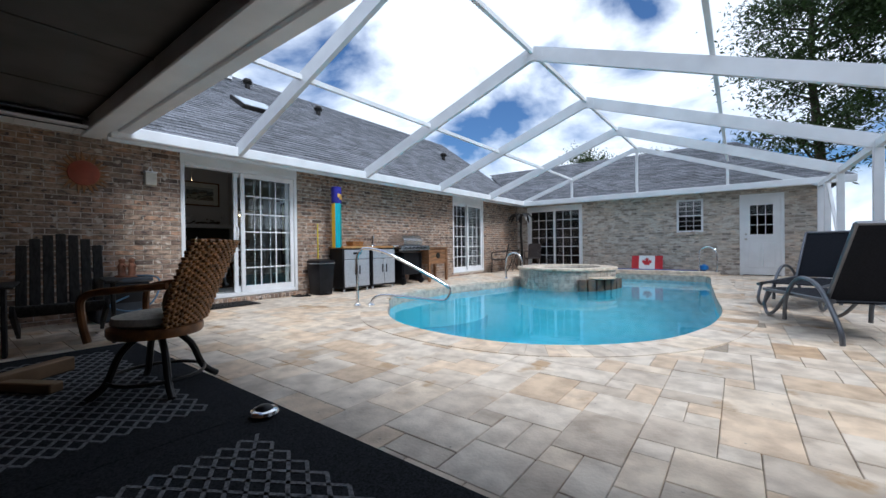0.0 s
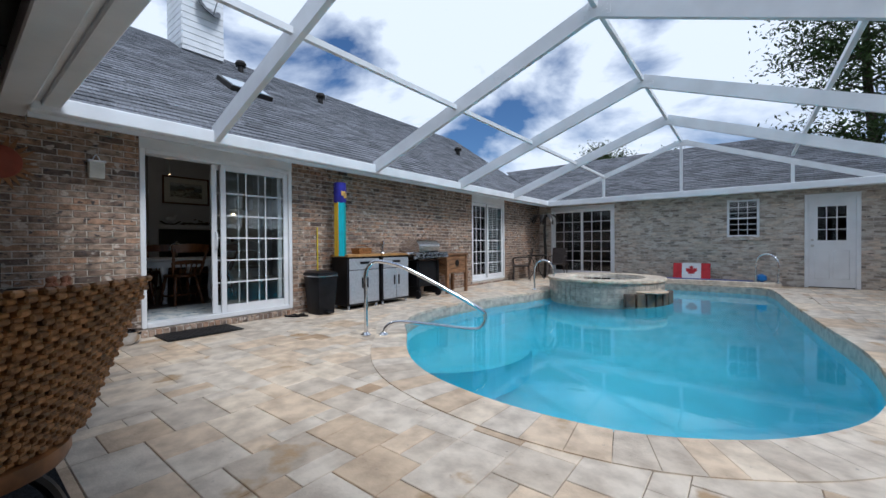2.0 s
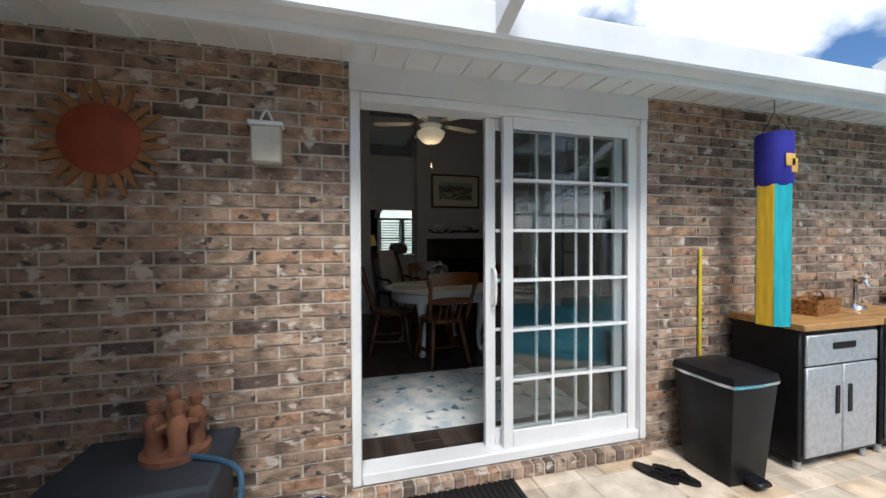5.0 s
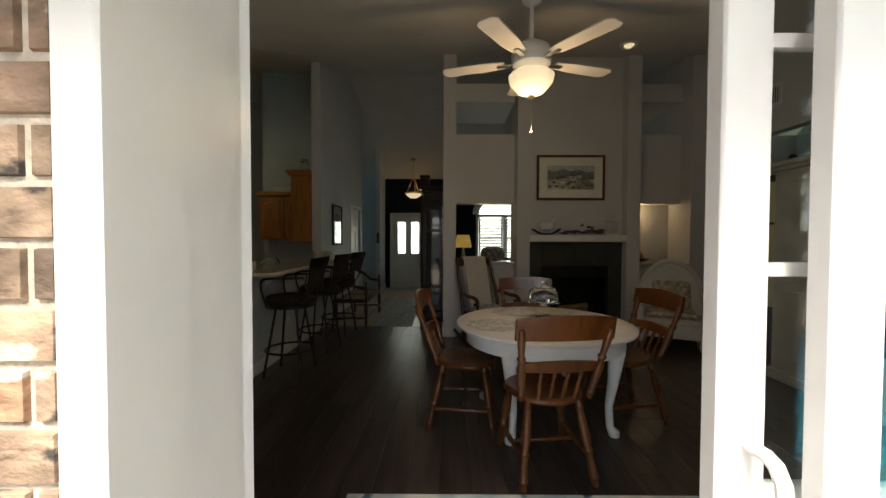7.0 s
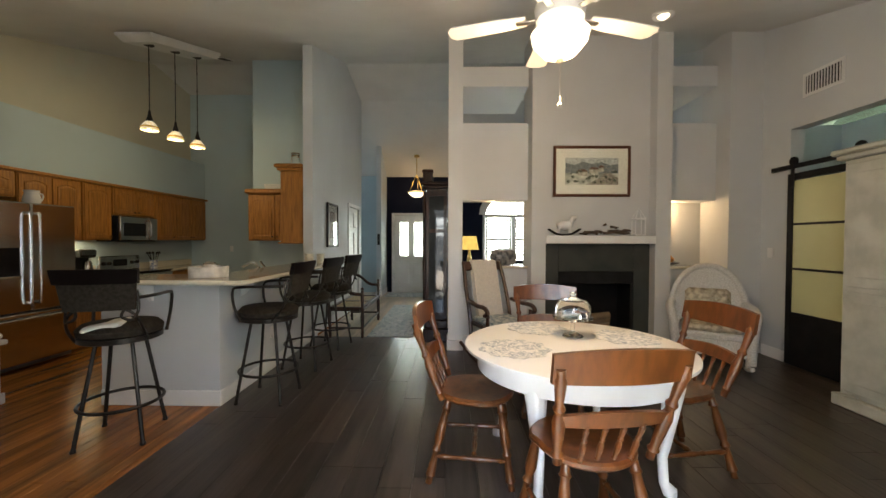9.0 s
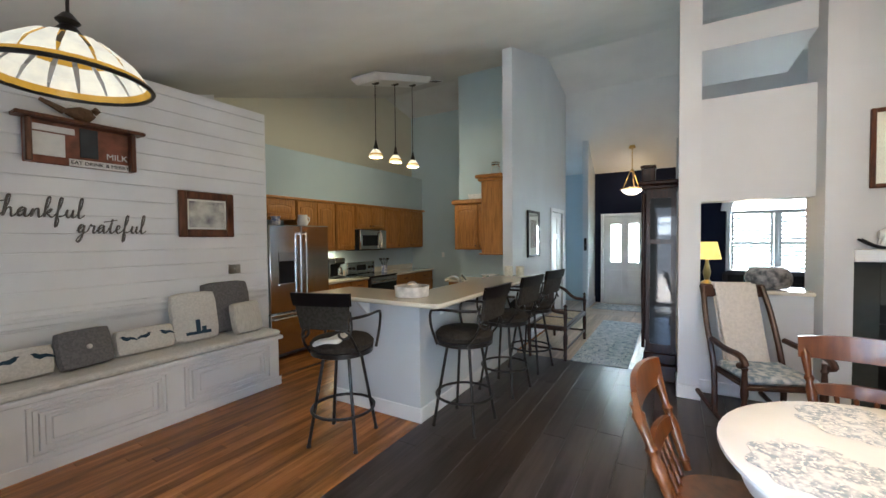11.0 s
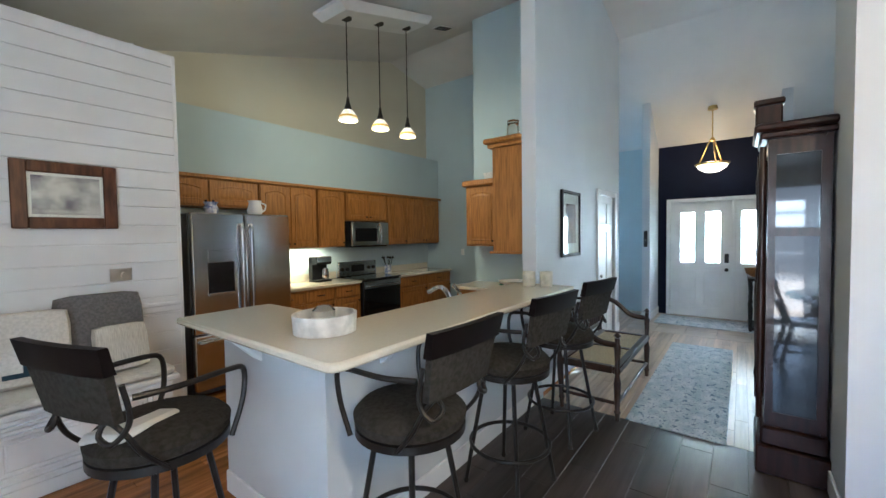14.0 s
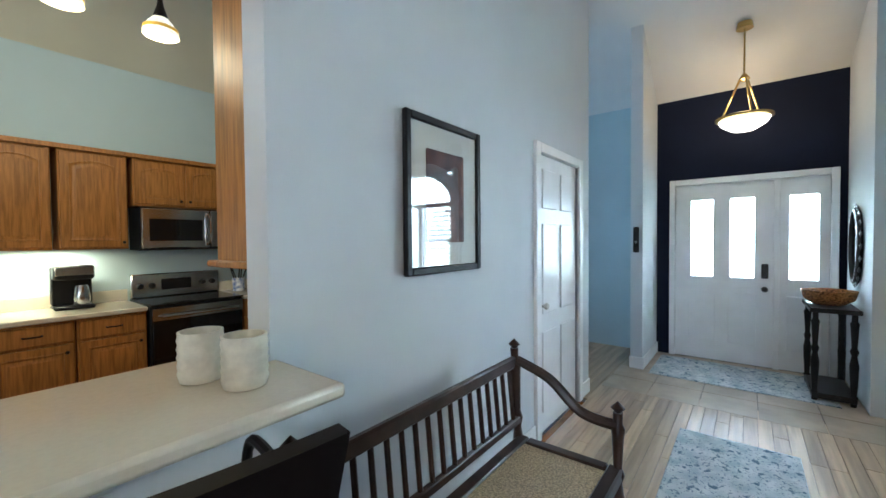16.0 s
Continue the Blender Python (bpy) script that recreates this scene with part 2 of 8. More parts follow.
# ---------------------------------------------------------------- mesh helpers
class Shape:
    """Gathers solids into one mesh."""

    def __init__(self):
        self.v, self.f = [], []

    def add(self, verts, faces):
        o = len(self.v)
        self.v += [tuple(p) for p in verts]
        self.f += [tuple(o + i for i in q) for q in faces]
        return self

    def box(self, x0, x1, y0, y1, z0, z1, b=0.0, m=None):
        x0, x1, y0, y1, z0, z1 = min(x0, x1), max(x0, x1), min(y0, y1), max(y0, y1), min(z0, z1), max(z0, z1)
        b = min(b, (x1 - x0) / 2.01, (y1 - y0) / 2.01, (z1 - z0) / 2.01)
        if b <= 0:
            v = [(x, y, z) for x in (x0, x1) for y in (y0, y1) for z in (z0, z1)]
            f = [(0, 1, 3, 2), (4, 6, 7, 5), (0, 4, 5, 1), (2, 3, 7, 6), (0, 2, 6, 4), (1, 5, 7, 3)]
        else:
            v, idx = [], {}
            for i, sx in enumerate((x0, x1)):
                for j, sy in enumerate((y0, y1)):
                    for k, sz in enumerate((z0, z1)):
                        ix, iy, iz = sx + b * (1 - 2 * i), sy + b * (1 - 2 * j), sz + b * (1 - 2 * k)
                        for a, q in enumerate(((sx, iy, iz), (ix, sy, iz), (ix, iy, sz))):
                            idx[i, j, k, a] = len(v)
                            v.append(q)
            f = []
            I = lambda i, j, k, a: idx[i, j, k, a]
            for s in (0, 1):
                q = [I(s, 0, 0, 0), I(s, 1, 0, 0), I(s, 1, 1, 0), I(s, 0, 1, 0)]
                f.append(q if s else q[::-1])
                q = [I(0, s, 0, 1), I(0, s, 1, 1), I(1, s, 1, 1), I(1, s, 0, 1)]
                f.append(q if s else q[::-1])
                q = [I(0, 0, s, 2), I(1, 0, s, 2), I(1, 1, s, 2), I(0, 1, s, 2)]
                f.append(q if s else q[::-1])
            for s in (0, 1):
                for u in (0, 1):
                    q = [I(0, s, u, 1), I(1, s, u, 1), I(1, s, u, 2), I(0, s, u, 2)]
                    f.append(q if s == u else q[::-1])
                    q = [I(s, 0, u, 0), I(s, 0, u, 2), I(s, 1, u, 2), I(s, 1, u, 0)]
                    f.append(q if s != u else q[::-1])
                    q = [I(s, u, 0, 0), I(s, u, 1, 0), I(s, u, 1, 1), I(s, u, 0, 1)]
                    f.append(q if s == u else q[::-1])
                    for w in (0, 1):
                        q = [I(s, u, w, 0), I(s, u, w, 1), I(s, u, w, 2)]
                        f.append(q if (s + u + w) % 2 else q[::-1])
        if m is not None:
            v = [m @ Vector(p) for p in v]
        return self.add(v, f)

    def rings(self, rings, close=True, cap=True):
        n = len(rings[0])
        v = [p for r in rings for p in r]
        f = []
        for i in range(len(rings) - 1):
            for j in range(n if close else n - 1):
                k = (j + 1) % n
                f.append((i * n + j, i * n + k, (i + 1) * n + k, (i + 1) * n + j))
        if cap:
            f.append(tuple(range(n))[::-1])
            f.append(tuple((len(rings) - 1) * n + j for j in range(n)))
        return self.add(v, f)

    def tube(self, pts, r, n=8, closed=False):
        """A round bar along points; r a number or one for each point."""
        pts = [Vector(p) for p in pts]
        rs = r if isinstance(r, (list, tuple)) else [r] * len(pts)
        rings, side = [], None
        for i, p in enumerate(pts):
            a, b = pts[max(i - 1, 0)], pts[min(i + 1, len(pts) - 1)]
            if closed:
                a, b = pts[i - 1], pts[(i + 1) % len(pts)]
            d = (b - a).normalized()
            if side is None:
                side = d.orthogonal().normalized()
            side = (side - d * side.dot(d)).normalized()
            up = d.cross(side)
            rings.append([p + (side * math.cos(2 * math.pi * j / n) + up * math.sin(2 * math.pi * j / n)) * rs[i] for j in range(n)])
        if closed:
            rings.append(rings[0])
        return self.rings(rings, cap=not closed)

    def lathe(self, prof, c=(0, 0, 0), n=24, m=None):
        """prof: (radius, height) from one end to the other."""
        rings = [[Vector((c[0] + max(r, 0.0005) * math.cos(2 * math.pi * j / n), c[1] + max(r, 0.0005) * math.sin(2 * math.pi * j / n), c[2] + z)) for j in range(n)] for r, z in prof]
        if m is not None:
            rings = [[m @ p for p in r] for r in rings]
        if abs(prof[0][1] - prof[-1][1]) < 1e-6 and min(prof[0][0], prof[-1][0]) > 0.03:
            return self.rings(rings + [rings[0]], cap=False)
        return self.rings(rings)

    def prism(self, poly, d, m=None):
        """poly in x and y, raised by d in z."""
        v0, v1 = [Vector((x, y, 0)) for x, y in poly], [Vector((x, y, d)) for x, y in poly]
        if m is not None:
            v0, v1 = [m @ p for p in v0], [m @ p for p in v1]
        return self.rings([v0, v1])

    def slab(self, poly, z0, z1):
        return self.rings([[Vector((x, y, z0)) for x, y in poly], [Vector((x, y, z1)) for x, y in poly]])

    def moved(self, m, since=0):
        self.v[since:] = [tuple(m @ Vector(p)) for p in self.v[since:]]
        return self

    def mesh(self, name, material, smooth=False):
        me = bpy.data.meshes.new(name)
        me.from_pydata(self.v, [], self.f)
        bm = bmesh.new()
        bm.from_mesh(me)
        if len(self.f) < 20000:
            bmesh.ops.recalc_face_normals(bm, faces=bm.faces)
        bm.to_mesh(me)
        bm.free()
        me.materials.append(material)
        if smooth:
            for p in me.polygons:
                p.use_smooth = True
            me.set_sharp_from_angle(angle=radians(42))
        return me


def part(name, shape, material, parent=None, label="", smooth=True):
    ob = new(name, shape.mesh(name, material, smooth))
    if parent is not None:
        ob.parent = parent
    if label:
        tagged(ob, label)
    return ob


def setting(name, shape, material, label="", smooth=False, parent=None):
    return tagged(part(name, shape, material, parent, label, smooth), kind="structure")


def thing(name, label, category, m=None, group=""):
    ob = new(name)
    ob.empty_display_size = 0.1
    if m is not None:
        ob.matrix_basis = m
    return tagged(ob, label, category, group)


def curve(pts, n=8, closed=False):
    """A smooth line through points."""
    pts = [Vector(p) for p in pts]
    out, k = [], len(pts)
    for i in range(k if closed else k - 1):
        p0 = pts[i - 1] if (closed or i) else pts[0]
        p1, p2 = pts[i], pts[(i + 1) % k]
        p3 = pts[(i + 2) % k] if (closed or i + 2 < k) else pts[-1]
        for s in range(n):
            t = s / n
            out.append(0.5 * (2 * p1 + (p2 - p0) * t + (2 * p0 - 5 * p1 + 4 * p2 - p3) * t * t + (3 * p1 - p0 - 3 * p2 + p3) * t ** 3))
    if not closed:
        out.append(pts[-1])
    return out


def inside(x, y, poly):
    c = False
    for i in range(len(poly)):
        (x1, y1), (x2, y2) = poly[i - 1], poly[i]
        if (y1 > y) != (y2 > y) and x < (x2 - x1) * (y - y1) / (y2 - y1) + x1:
            c = not c
    return c


def wall_panels(shape, u0, u1, z0, z1, holes, put):
    """A wall from u0 to u1 with rectangular holes (a, b, lo, hi), cut in blocks; put(shape, ua, ub, za, zb)."""
    us = sorted({u0, u1, *[h[0] for h in holes], *[h[1] for h in holes]})
    zs = sorted({z0, z1, *[h[2] for h in holes], *[h[3] for h in holes]})
    for a, b in zip(us, us[1:]):
        for c, d in zip(zs, zs[1:]):
            if not any(h[0] <= (a + b) / 2 <= h[1] and h[2] <= (c + d) / 2 <= h[3] for h in holes) and a >= u0 and b <= u1:
                put(shape, a, b, c, d)


# ---------------------------------------------------------------- outdoor setting
WX, FY, F = -6.95, 13.6, 0.08          # brick face of the house, brick face of the far wing, indoor floor
SOF = 2.29
ground = setting("ground", Shape().add([(-300, -300, -0.12), (300, -300, -0.12), (300, 300, -0.12), (-300, 300, -0.12), (-7.0, -3.1, -0.12), (4.5, -3.1, -0.12), (4.5, 13.7, -0.12), (-7.0, 13.7, -0.12)], [(0, 1, 5, 4), (1, 2, 6, 5), (2, 3, 7, 6), (3, 0, 4, 7)]), GROUND, "green lawn round the house")

POOL = [(-5.13, 5.21), (-4.66, 4.74), (-4.25, 4.30), (-3.82, 3.95), (-3.35, 3.74), (-2.72, 3.64), (-2.12, 3.69), (-1.71, 3.87), (-1.34, 4.17), (-1.0, 4.66), (-0.79, 5.3), (-0.70, 5.85), (-0.67, 6.74), (-0.78, 8.0), (-0.95, 10.3), (-1.1, 12.4), (-1.5, 12.85), (-3.3, 12.9), (-4.7, 12.85), (-5.0, 12.2), (-4.9, 10.6), (-5.1, 9.0), (-5.42, 7.7), (-5.5, 6.6), (-5.42, 5.8)]
pool_line = [(p.x, p.y) for p in curve([(x, y, 0) for x, y in POOL], 6, True)]


def offset(line, d):
    out = []
    for i, (x, y) in enumerate(line):
        (ax, ay), (bx, by) = line[i - 1], line[(i + 1) % len(line)]
        tx, ty = bx - ax, by - ay
        k = math.hypot(tx, ty) or 1
        out.append((x + ty / k * d, y - tx / k * d))
    return out


cope_line = offset(pool_line, 0.36)
if inside(*cope_line[0], pool_line):
    cope_line = offset(pool_line, -0.36)


def ring3(line, z):
    return [Vector((x, y, z)) for x, y in line]


# patio bed with the pool cut out: strips from the coping's line outward
far_line = []
for x, y in cope_line:
    cx, cy = -3.0, 8.2
    k = min((14 if x > cx else 4.2) / max(abs(x - cx), 1e-6), (5.6 if y > cy else 11.5) / max(abs(y - cy), 1e-6))
    far_line.append((cx + (x - cx) * k, cy + (y - cy) * k))
bed = Shape().rings([ring3(offset(pool_line, 0), -0.009), ring3(far_line, -0.009)], cap=False)
patio = setting("patio", bed, JOINT, "travertine paved pool patio")
basin = Shape()
basin.rings([ring3(pool_line, -0.03), ring3(pool_line, -0.32)], cap=False)
setting("pool_tile_band", basin, POOLTILE, "beige waterline tile band of the pool", parent=patio)
basin = Shape().rings([ring3(pool_line, -0.32), ring3(pool_line, -1.1), [Vector((-3 + (x + 3) * 0.85, 8.2 + (y - 8.2) * 0.9, -1.45)) for x, y in pool_line]], cap=False)
n = len(pool_line)
basin.add([(-3 + (x + 3) * 0.85, 8.2 + (y - 8.2) * 0.9, -1.45) for x, y in pool_line], [tuple(range(n))])
setting("pool_basin", basin, PLASTER, "pale blue plastered pool basin", parent=patio)
water = Shape().add([(x, y, -0.15) for x, y in offset(pool_line, 0.0)], [tuple(range(n))])
setting("water", water, WATER, "clear turquoise pool water")


def brick_wall(name, u0, u1, z0, z1, holes, face, outward, axis, thick, material, label, deep=0.008, single=None):
    """A mortar wall with raised bricks on its outer face. axis: the wall runs along this."""
    core, bricks = Shape(), Shape()

    def put(s, a, b, c, d, f=face, t=thick):
        lo, hi = (f - outward * t, f)
        if axis == "y":
            s.box(lo, hi, a, b, c, d)
        else:
            s.box(a, b, lo, hi, c, d)
    wall_panels(core, u0, u1, z0, z1, holes, put)
    ob = setting(name, core, MORTAR, label)
    count = 0
    rng = random.Random(3)
    row, z = 0, z0
    while z < z1 - 0.02:
        u = u0 - (0.105 if row % 2 else 0)
        while u < u1:
            a, b, c, d = max(u, u0), min(u + 0.2, u1), z + 0.005, min(z + 0.0625, z1)
            u += 0.21
            segs = [(a, b)]
            for h in holes:
                if h[2] < (c + d) / 2 < h[3]:
                    segs = [(p, q) for s0, s1 in segs for p, q in ((s0, min(s1, h[0])), (max(s0, h[1]), s1)) if q - p > 0.02]
            for s0, s1 in segs:
                if s1 - s0 > 0.02:
                    e = deep * rng.uniform(0.6, 1.25)
                    lo, hi = face - outward * 0.002, face + outward * e
                    g = 0.002
                    if single and single[0] < s0 and s1 < single[1] and count < 300:
                        count += 1
                        bme = bpy.data.meshes.new("brick")
                        pv, pf = plate(lo, hi, s0, s1, c, d, g, 0 if axis == "y" else 1)
                        bme.from_pydata(pv, [], pf)
                        bme.materials.append(BRICK_ONE)
                        new("brick", bme).parent = ob
                    elif axis == "y":
                        bricks.add(*plate(lo, hi, s0, s1, c, d, g, 0))
                    else:
                        bricks.add(*plate(lo, hi, s0, s1, c, d, g, 1))
        z += 0.0677
        row += 1
    me = bpy.data.meshes.new("brick_courses")
    me.from_pydata(bricks.v, [], bricks.f)
    me.materials.append(material)
    tagged(new("brick_courses", me), kind="stuff").parent = ob
    return ob


def plate(lo, hi, u0, u1, z0, z1, g, axis):
    """A brick's visible part with a worn rim: back edge at lo, face at hi."""
    pts = [(lo, u0, z0), (lo, u1, z0), (lo, u1, z1), (lo, u0, z1), (hi, u0 + g, z0 + g), (hi, u1 - g, z0 + g), (hi, u1 - g, z1 - g), (hi, u0 + g, z1 - g)]
    f = [(4, 5, 6, 7), (0, 1, 5, 4), (1, 2, 6, 5), (2, 3, 7, 6), (3, 0, 4, 7)]
    if hi < lo:
        f = [q[::-1] for q in f]
    if axis == 1:
        pts = [(u, d, z) for d, u, z in pts]
        f = [q[::-1] for q in f]
    return pts, f


SL1 = (2.80, 4.665, 0.08, 2.30)
SL2 = (9.55, 11.2, 0.08, 2.30)
brick_wall("wall_house", -3.0, FY, -0.02, SOF + 0.02, [SL1, SL2], WX, 1, "y", 0.12, BRICK, "weathered brown brick house wall", single=(1.1, 2.85))
SL3, WIN, WD = (-6.55, -4.6, 0.0, 2.2), (-1.92, -1.28, 1.17, 2.1), (-0.48, 0.42, -0.02, 2.12)
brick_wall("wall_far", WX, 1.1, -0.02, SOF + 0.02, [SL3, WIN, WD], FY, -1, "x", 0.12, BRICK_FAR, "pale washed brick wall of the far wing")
brick_wall("wall_wing", WX + 0.01, -5.4, -0.02, 2.3, [], 0.85, 1, "x", 0.25, BRICK, "brown brick return wall under the covered patio")
# unseen wall, added to close the patio's back against light
setting("wall_back", Shape().box(-6.95, 4.0, -3.25, -3.0, 0, 2.6), BRICK, "unseen brick wall added to close the back of the covered patio")

# roofs
def roof(name, p0, p1, p2, p3, label, rows=None):
    """Lapped shingles on the quad p0-p1 (eave) to p3-p2 (ridge)."""
    p0, p1, p2, p3 = map(Vector, (p0, p1, p2, p3))
    nrm = (p1 - p0).cross(p3 - p0).normalized()
    if nrm.z < 0:
        nrm = -nrm
    base = Shape().add([p0, p1, p2, p3], [(0, 1, 2, 3)])
    base.add([p - nrm * 0.12 for p in (p0, p1, p2, p3)], [(3, 2, 1, 0)])
    ob = setting(name, base, SHINGLE, label)
    s, rng = Shape(), random.Random(5)
    rows = rows or int((p3 - p0).length / 0.15)
    for r in range(rows):
        a0, a1 = p0.lerp(p3, r / rows), p1.lerp(p2, r / rows)
        b0, b1 = p0.lerp(p3, min(1, (r + 1.1) / rows)), p1.lerp(p2, min(1, (r + 1.1) / rows))
        k = max(1, int((a1 - a0).length / 0.3))
        o = rng.random()
        cuts = sorted({0.0, 1.0, *[min(1, max(0, (i + o) / k)) for i in range(k)]})
        for c0, c1 in zip(cuts, cuts[1:]):
            u = rng.uniform(0.010, 0.018)
            q = [a0.lerp(a1, c0) + nrm * u, a0.lerp(a1, c1) + nrm * u, b0.lerp(b1, c1) + nrm * 0.003, b0.lerp(b1, c0) + nrm * 0.003]
            s.add(q + [a0.lerp(a1, c0), a0.lerp(a1, c1)], [(0, 1, 2, 3), (4, 5, 1, 0)])
    me = bpy.data.meshes.new("shingles")
    me.from_pydata(s.v, [], s.f)
    me.materials.append(SHINGLE)
    tagged(new("shingles", me), kind="stuff").parent = ob
    return ob


EX, EZ = -6.48, 2.37
RX, RZ = -12.6, 6.05
roof("roof_house", (EX, 1.9, EZ), (EX, 13.1, EZ), (RX, 16.5, RZ), (RX, 1.9, RZ), "grey asphalt shingle roof over the house")
roof("roof_house_near", (EX, -4, EZ), (EX, 1.9, EZ), (RX, 1.9, RZ), (RX, -4, RZ), "grey asphalt shingle roof", 30)
setting("roof_front", Shape().add([(RX, -6, RZ), (RX, 16.5, RZ), (-19.2, 16.5, 3.4), (-19.2, -6, 3.4)], [(0, 1, 2, 3)]), SHINGLE, "front slope of the shingle roof")
roof("roof_far", (-6.6, 13.12, EZ), (1.6, 13.12, EZ), (-0.6, 16.0, 4.05), (-9.5, 16.0, 4.05), "grey shingle roof of the far wing")
setting("roof_far_hip", Shape().add([(1.6, 13.12, EZ), (1.6, 19, EZ), (-0.6, 16.0, 4.05)], [(0, 1, 2)]), SHINGLE, "hip end of the far roof")
# eaves
sof = Shape().box(WX, EX, 1.0, FY, SOF, SOF + 0.02)
y = 1.0
while y < FY:
    sof.box(WX + 0.005, EX - 0.02, y, y + 0.012, SOF - 0.008, SOF + 0.002)
    y += 0.16
sof.box(WX, 1.5, 13.14, FY, SOF, SOF + 0.02)
setting("soffit", sof, WHITE, "white grooved soffit under the eaves")
gut = Shape().box(EX - 0.03, EX + 0.09, 1.9, 13.1, 2.22, 2.37, 0.012).box(EX - 0.05, EX - 0.02, 1.9, 13.1, 2.18, 2.34)
setting("gutter_house", gut, ALU, "white gutter and fascia along the eave")
setting("gutter_far", Shape().box(-6.5, 1.6, 13.0, 13.14, 2.2, 2.36, 0.012), ALU, "white gutter of the far wing")

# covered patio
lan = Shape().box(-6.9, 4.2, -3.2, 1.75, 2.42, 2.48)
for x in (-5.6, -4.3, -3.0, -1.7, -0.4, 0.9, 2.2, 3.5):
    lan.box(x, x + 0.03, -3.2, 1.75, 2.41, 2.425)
setting("ceiling_covered_patio", lan, PATIOCEIL, "grey panelled ceiling of the covered patio, darkened for its shade")
setting("beam_covered_patio", Shape().box(-6.9, 4.2, 1.72, 1.92, 2.26, 2.55, 0.01), ALU, "white edge beam of the covered patio")
setting("gutter_covered_patio", Shape().box(-6.5, 4.2, 1.97, 2.1, 2.27, 2.42, 0.01).box(-6.5, 4.2, 1.92, 1.975, 2.3, 2.42), ALU, "white gutter of the covered patio")
setting("roof_covered_patio", Shape().box(-6.9, 4.2, -3.2, 1.95, 2.56, 2.62), SHINGLE, "roof over the covered patio")
# unseen wall, added to block the sun from the +x side
setting("wall_patio_side", Shape().box(4.0, 4.2, -3.2, 1.9, 0, 2.6), BRICK, "unseen brick wall added to keep sun out of the covered patio")

# ---------------------------------------------------------------- indoor setting
CX0, CS = -12.4, 0.30


def ceil_z(x):
    return 4.17 + CS * (CX0 - x) if x > -14.5 else 4.80 - (-14.5 - x) * 0.2 if x > -15.75 else 4.55 - (-15.75 - x) * 0.74


ce = Shape()
for xa, xb in ((-7.05, -14.5), (-14.5, -15.75), (-15.75, -17.75)):
    za, zb = ceil_z(xa), ceil_z(xb + 1e-6)
    ce.add([(xa, -4, za), (xb, -4, zb), (xb, 12, zb), (xa, 12, za), (xa, -4, za + 0.1), (xb, -4, zb + 0.1), (xb, 12, zb + 0.1), (xa, 12, za + 0.1)], [(0, 1, 2, 3), (7, 6, 5, 4)])
setting("ceiling", ce, CEIL, "vaulted painted ceiling")
sub = setting("floor", Shape().box(-17.7, -7.07, -4, 12, -0.1, F - 0.012), DARKWOOD, "floor of the house")


def iwall(name, axis, face, thick, u0, u1, holes, material, label, top=None, z0=0.0):
    """An indoor wall; face is its seen side, thick goes behind it (signed)."""
    s = Shape()

    def put(sh, a, b, c, d):
        if axis == "y":
            sh.box(face, face + thick, a, b, c, min(d, ceil_z(face) + 0.04))
            return
        o = len(sh.v)
        sh.box(a, b, face, face + thick, c, d)
        sh.v[o:] = [(x, y, min(z, ceil_z(x) + 0.04)) for x, y, z in sh.v[o:]]
    cuts = [(q, q, z0, z0) for q in (-14.5, -15.75) if axis == "x" and u0 < q < u1]
    wall_panels(s, u0, u1, z0, top or 5.2, holes + cuts, put)
    return setting(name, s, material, label)


iwall("wall_inner_back", "y", -7.2, 0.13, -4, 12, [(2.80, 4.665, 0.0, 2.16), (9.55, 11.2, 0.08, 2.2)], WALL, "painted wall round the sliding door", 2.6)
iwall("wall_right", "x", 7.1, 0.15, -17.6, -7.2, [(-11.65, -10.4, 0.0, 2.75)], WALL, "grey painted side wall")
iwall("wall_study", "x", 9.0, 0.15, -13, -9, [], WALL, "pale wall of the room beyond the barn door", 3.2)
iwall("wall_study_side", "y", -13.0, -0.12, 7.25, 9.0, [], WALL, "side wall of the room beyond the barn door", 3.2)
iwall("wall_study_end", "y", -9.0, 0.12, 7.25, 9.0, [], WALL, "end wall of the room beyond the barn door", 3.2)
iwall("wall_front", "y", -17.6, -0.15, -4, 12, [(1.72, 3.08, F, F + 2.1), (4.1, 5.7, 0.9, 2.75)], NAVY, "navy painted front wall")
iwall("wall_hall", "x", 1.25, -0.14, -15.78, -12.70, [(-15.48, -14.68, F, F + 2.05)], WALL, "pale blue-grey hall wall")
iwall("wall_kitchen_back", "x", -2.4, -0.15, -15.5, -9.0, [], WALLBLUE, "blue-grey kitchen wall", 3.1)
iwall("wall_kitchen_upper", "x", -2.4, -0.15, -15.5, -9.0, [], CREAMWALL, "cream upper kitchen wall below the vault", None, 3.1)
iwall("wall_kitchen_end", "y", -15.5, -0.15, -2.4, 1.1, [], WALLBLUE, "blue-grey kitchen end wall")
iwall("wall_pantry", "y", -14.05, -0.14, -0.3, 1.11, [], WALLBLUE, "tall blue-grey wall beside the kitchen")
iwall("wall_left", "x", -4.0, -0.15, -17.6, -15.6, [], WALL, "wall of the room beyond the hall")
iwall("wall_nook_side", "x", -2.2, -0.1, -10.6, -7.1, [], WALL, "wall behind the bench nook")
iwall("wall_stub", "x", 1.40, 0.12, -17.6, -16.75, [], WALL, "wall stub beside the front door")
iwall("wall_stub_right", "x", 3.2, 0.12, -17.6, -16.6, [], WALL, "wall stub beside the front door", 3.6)
iwall("wall_beyond", "x", -2.2, -0.1, -17.6, -15.65, [], WALLBLUE, "pale blue wall of the dining room")
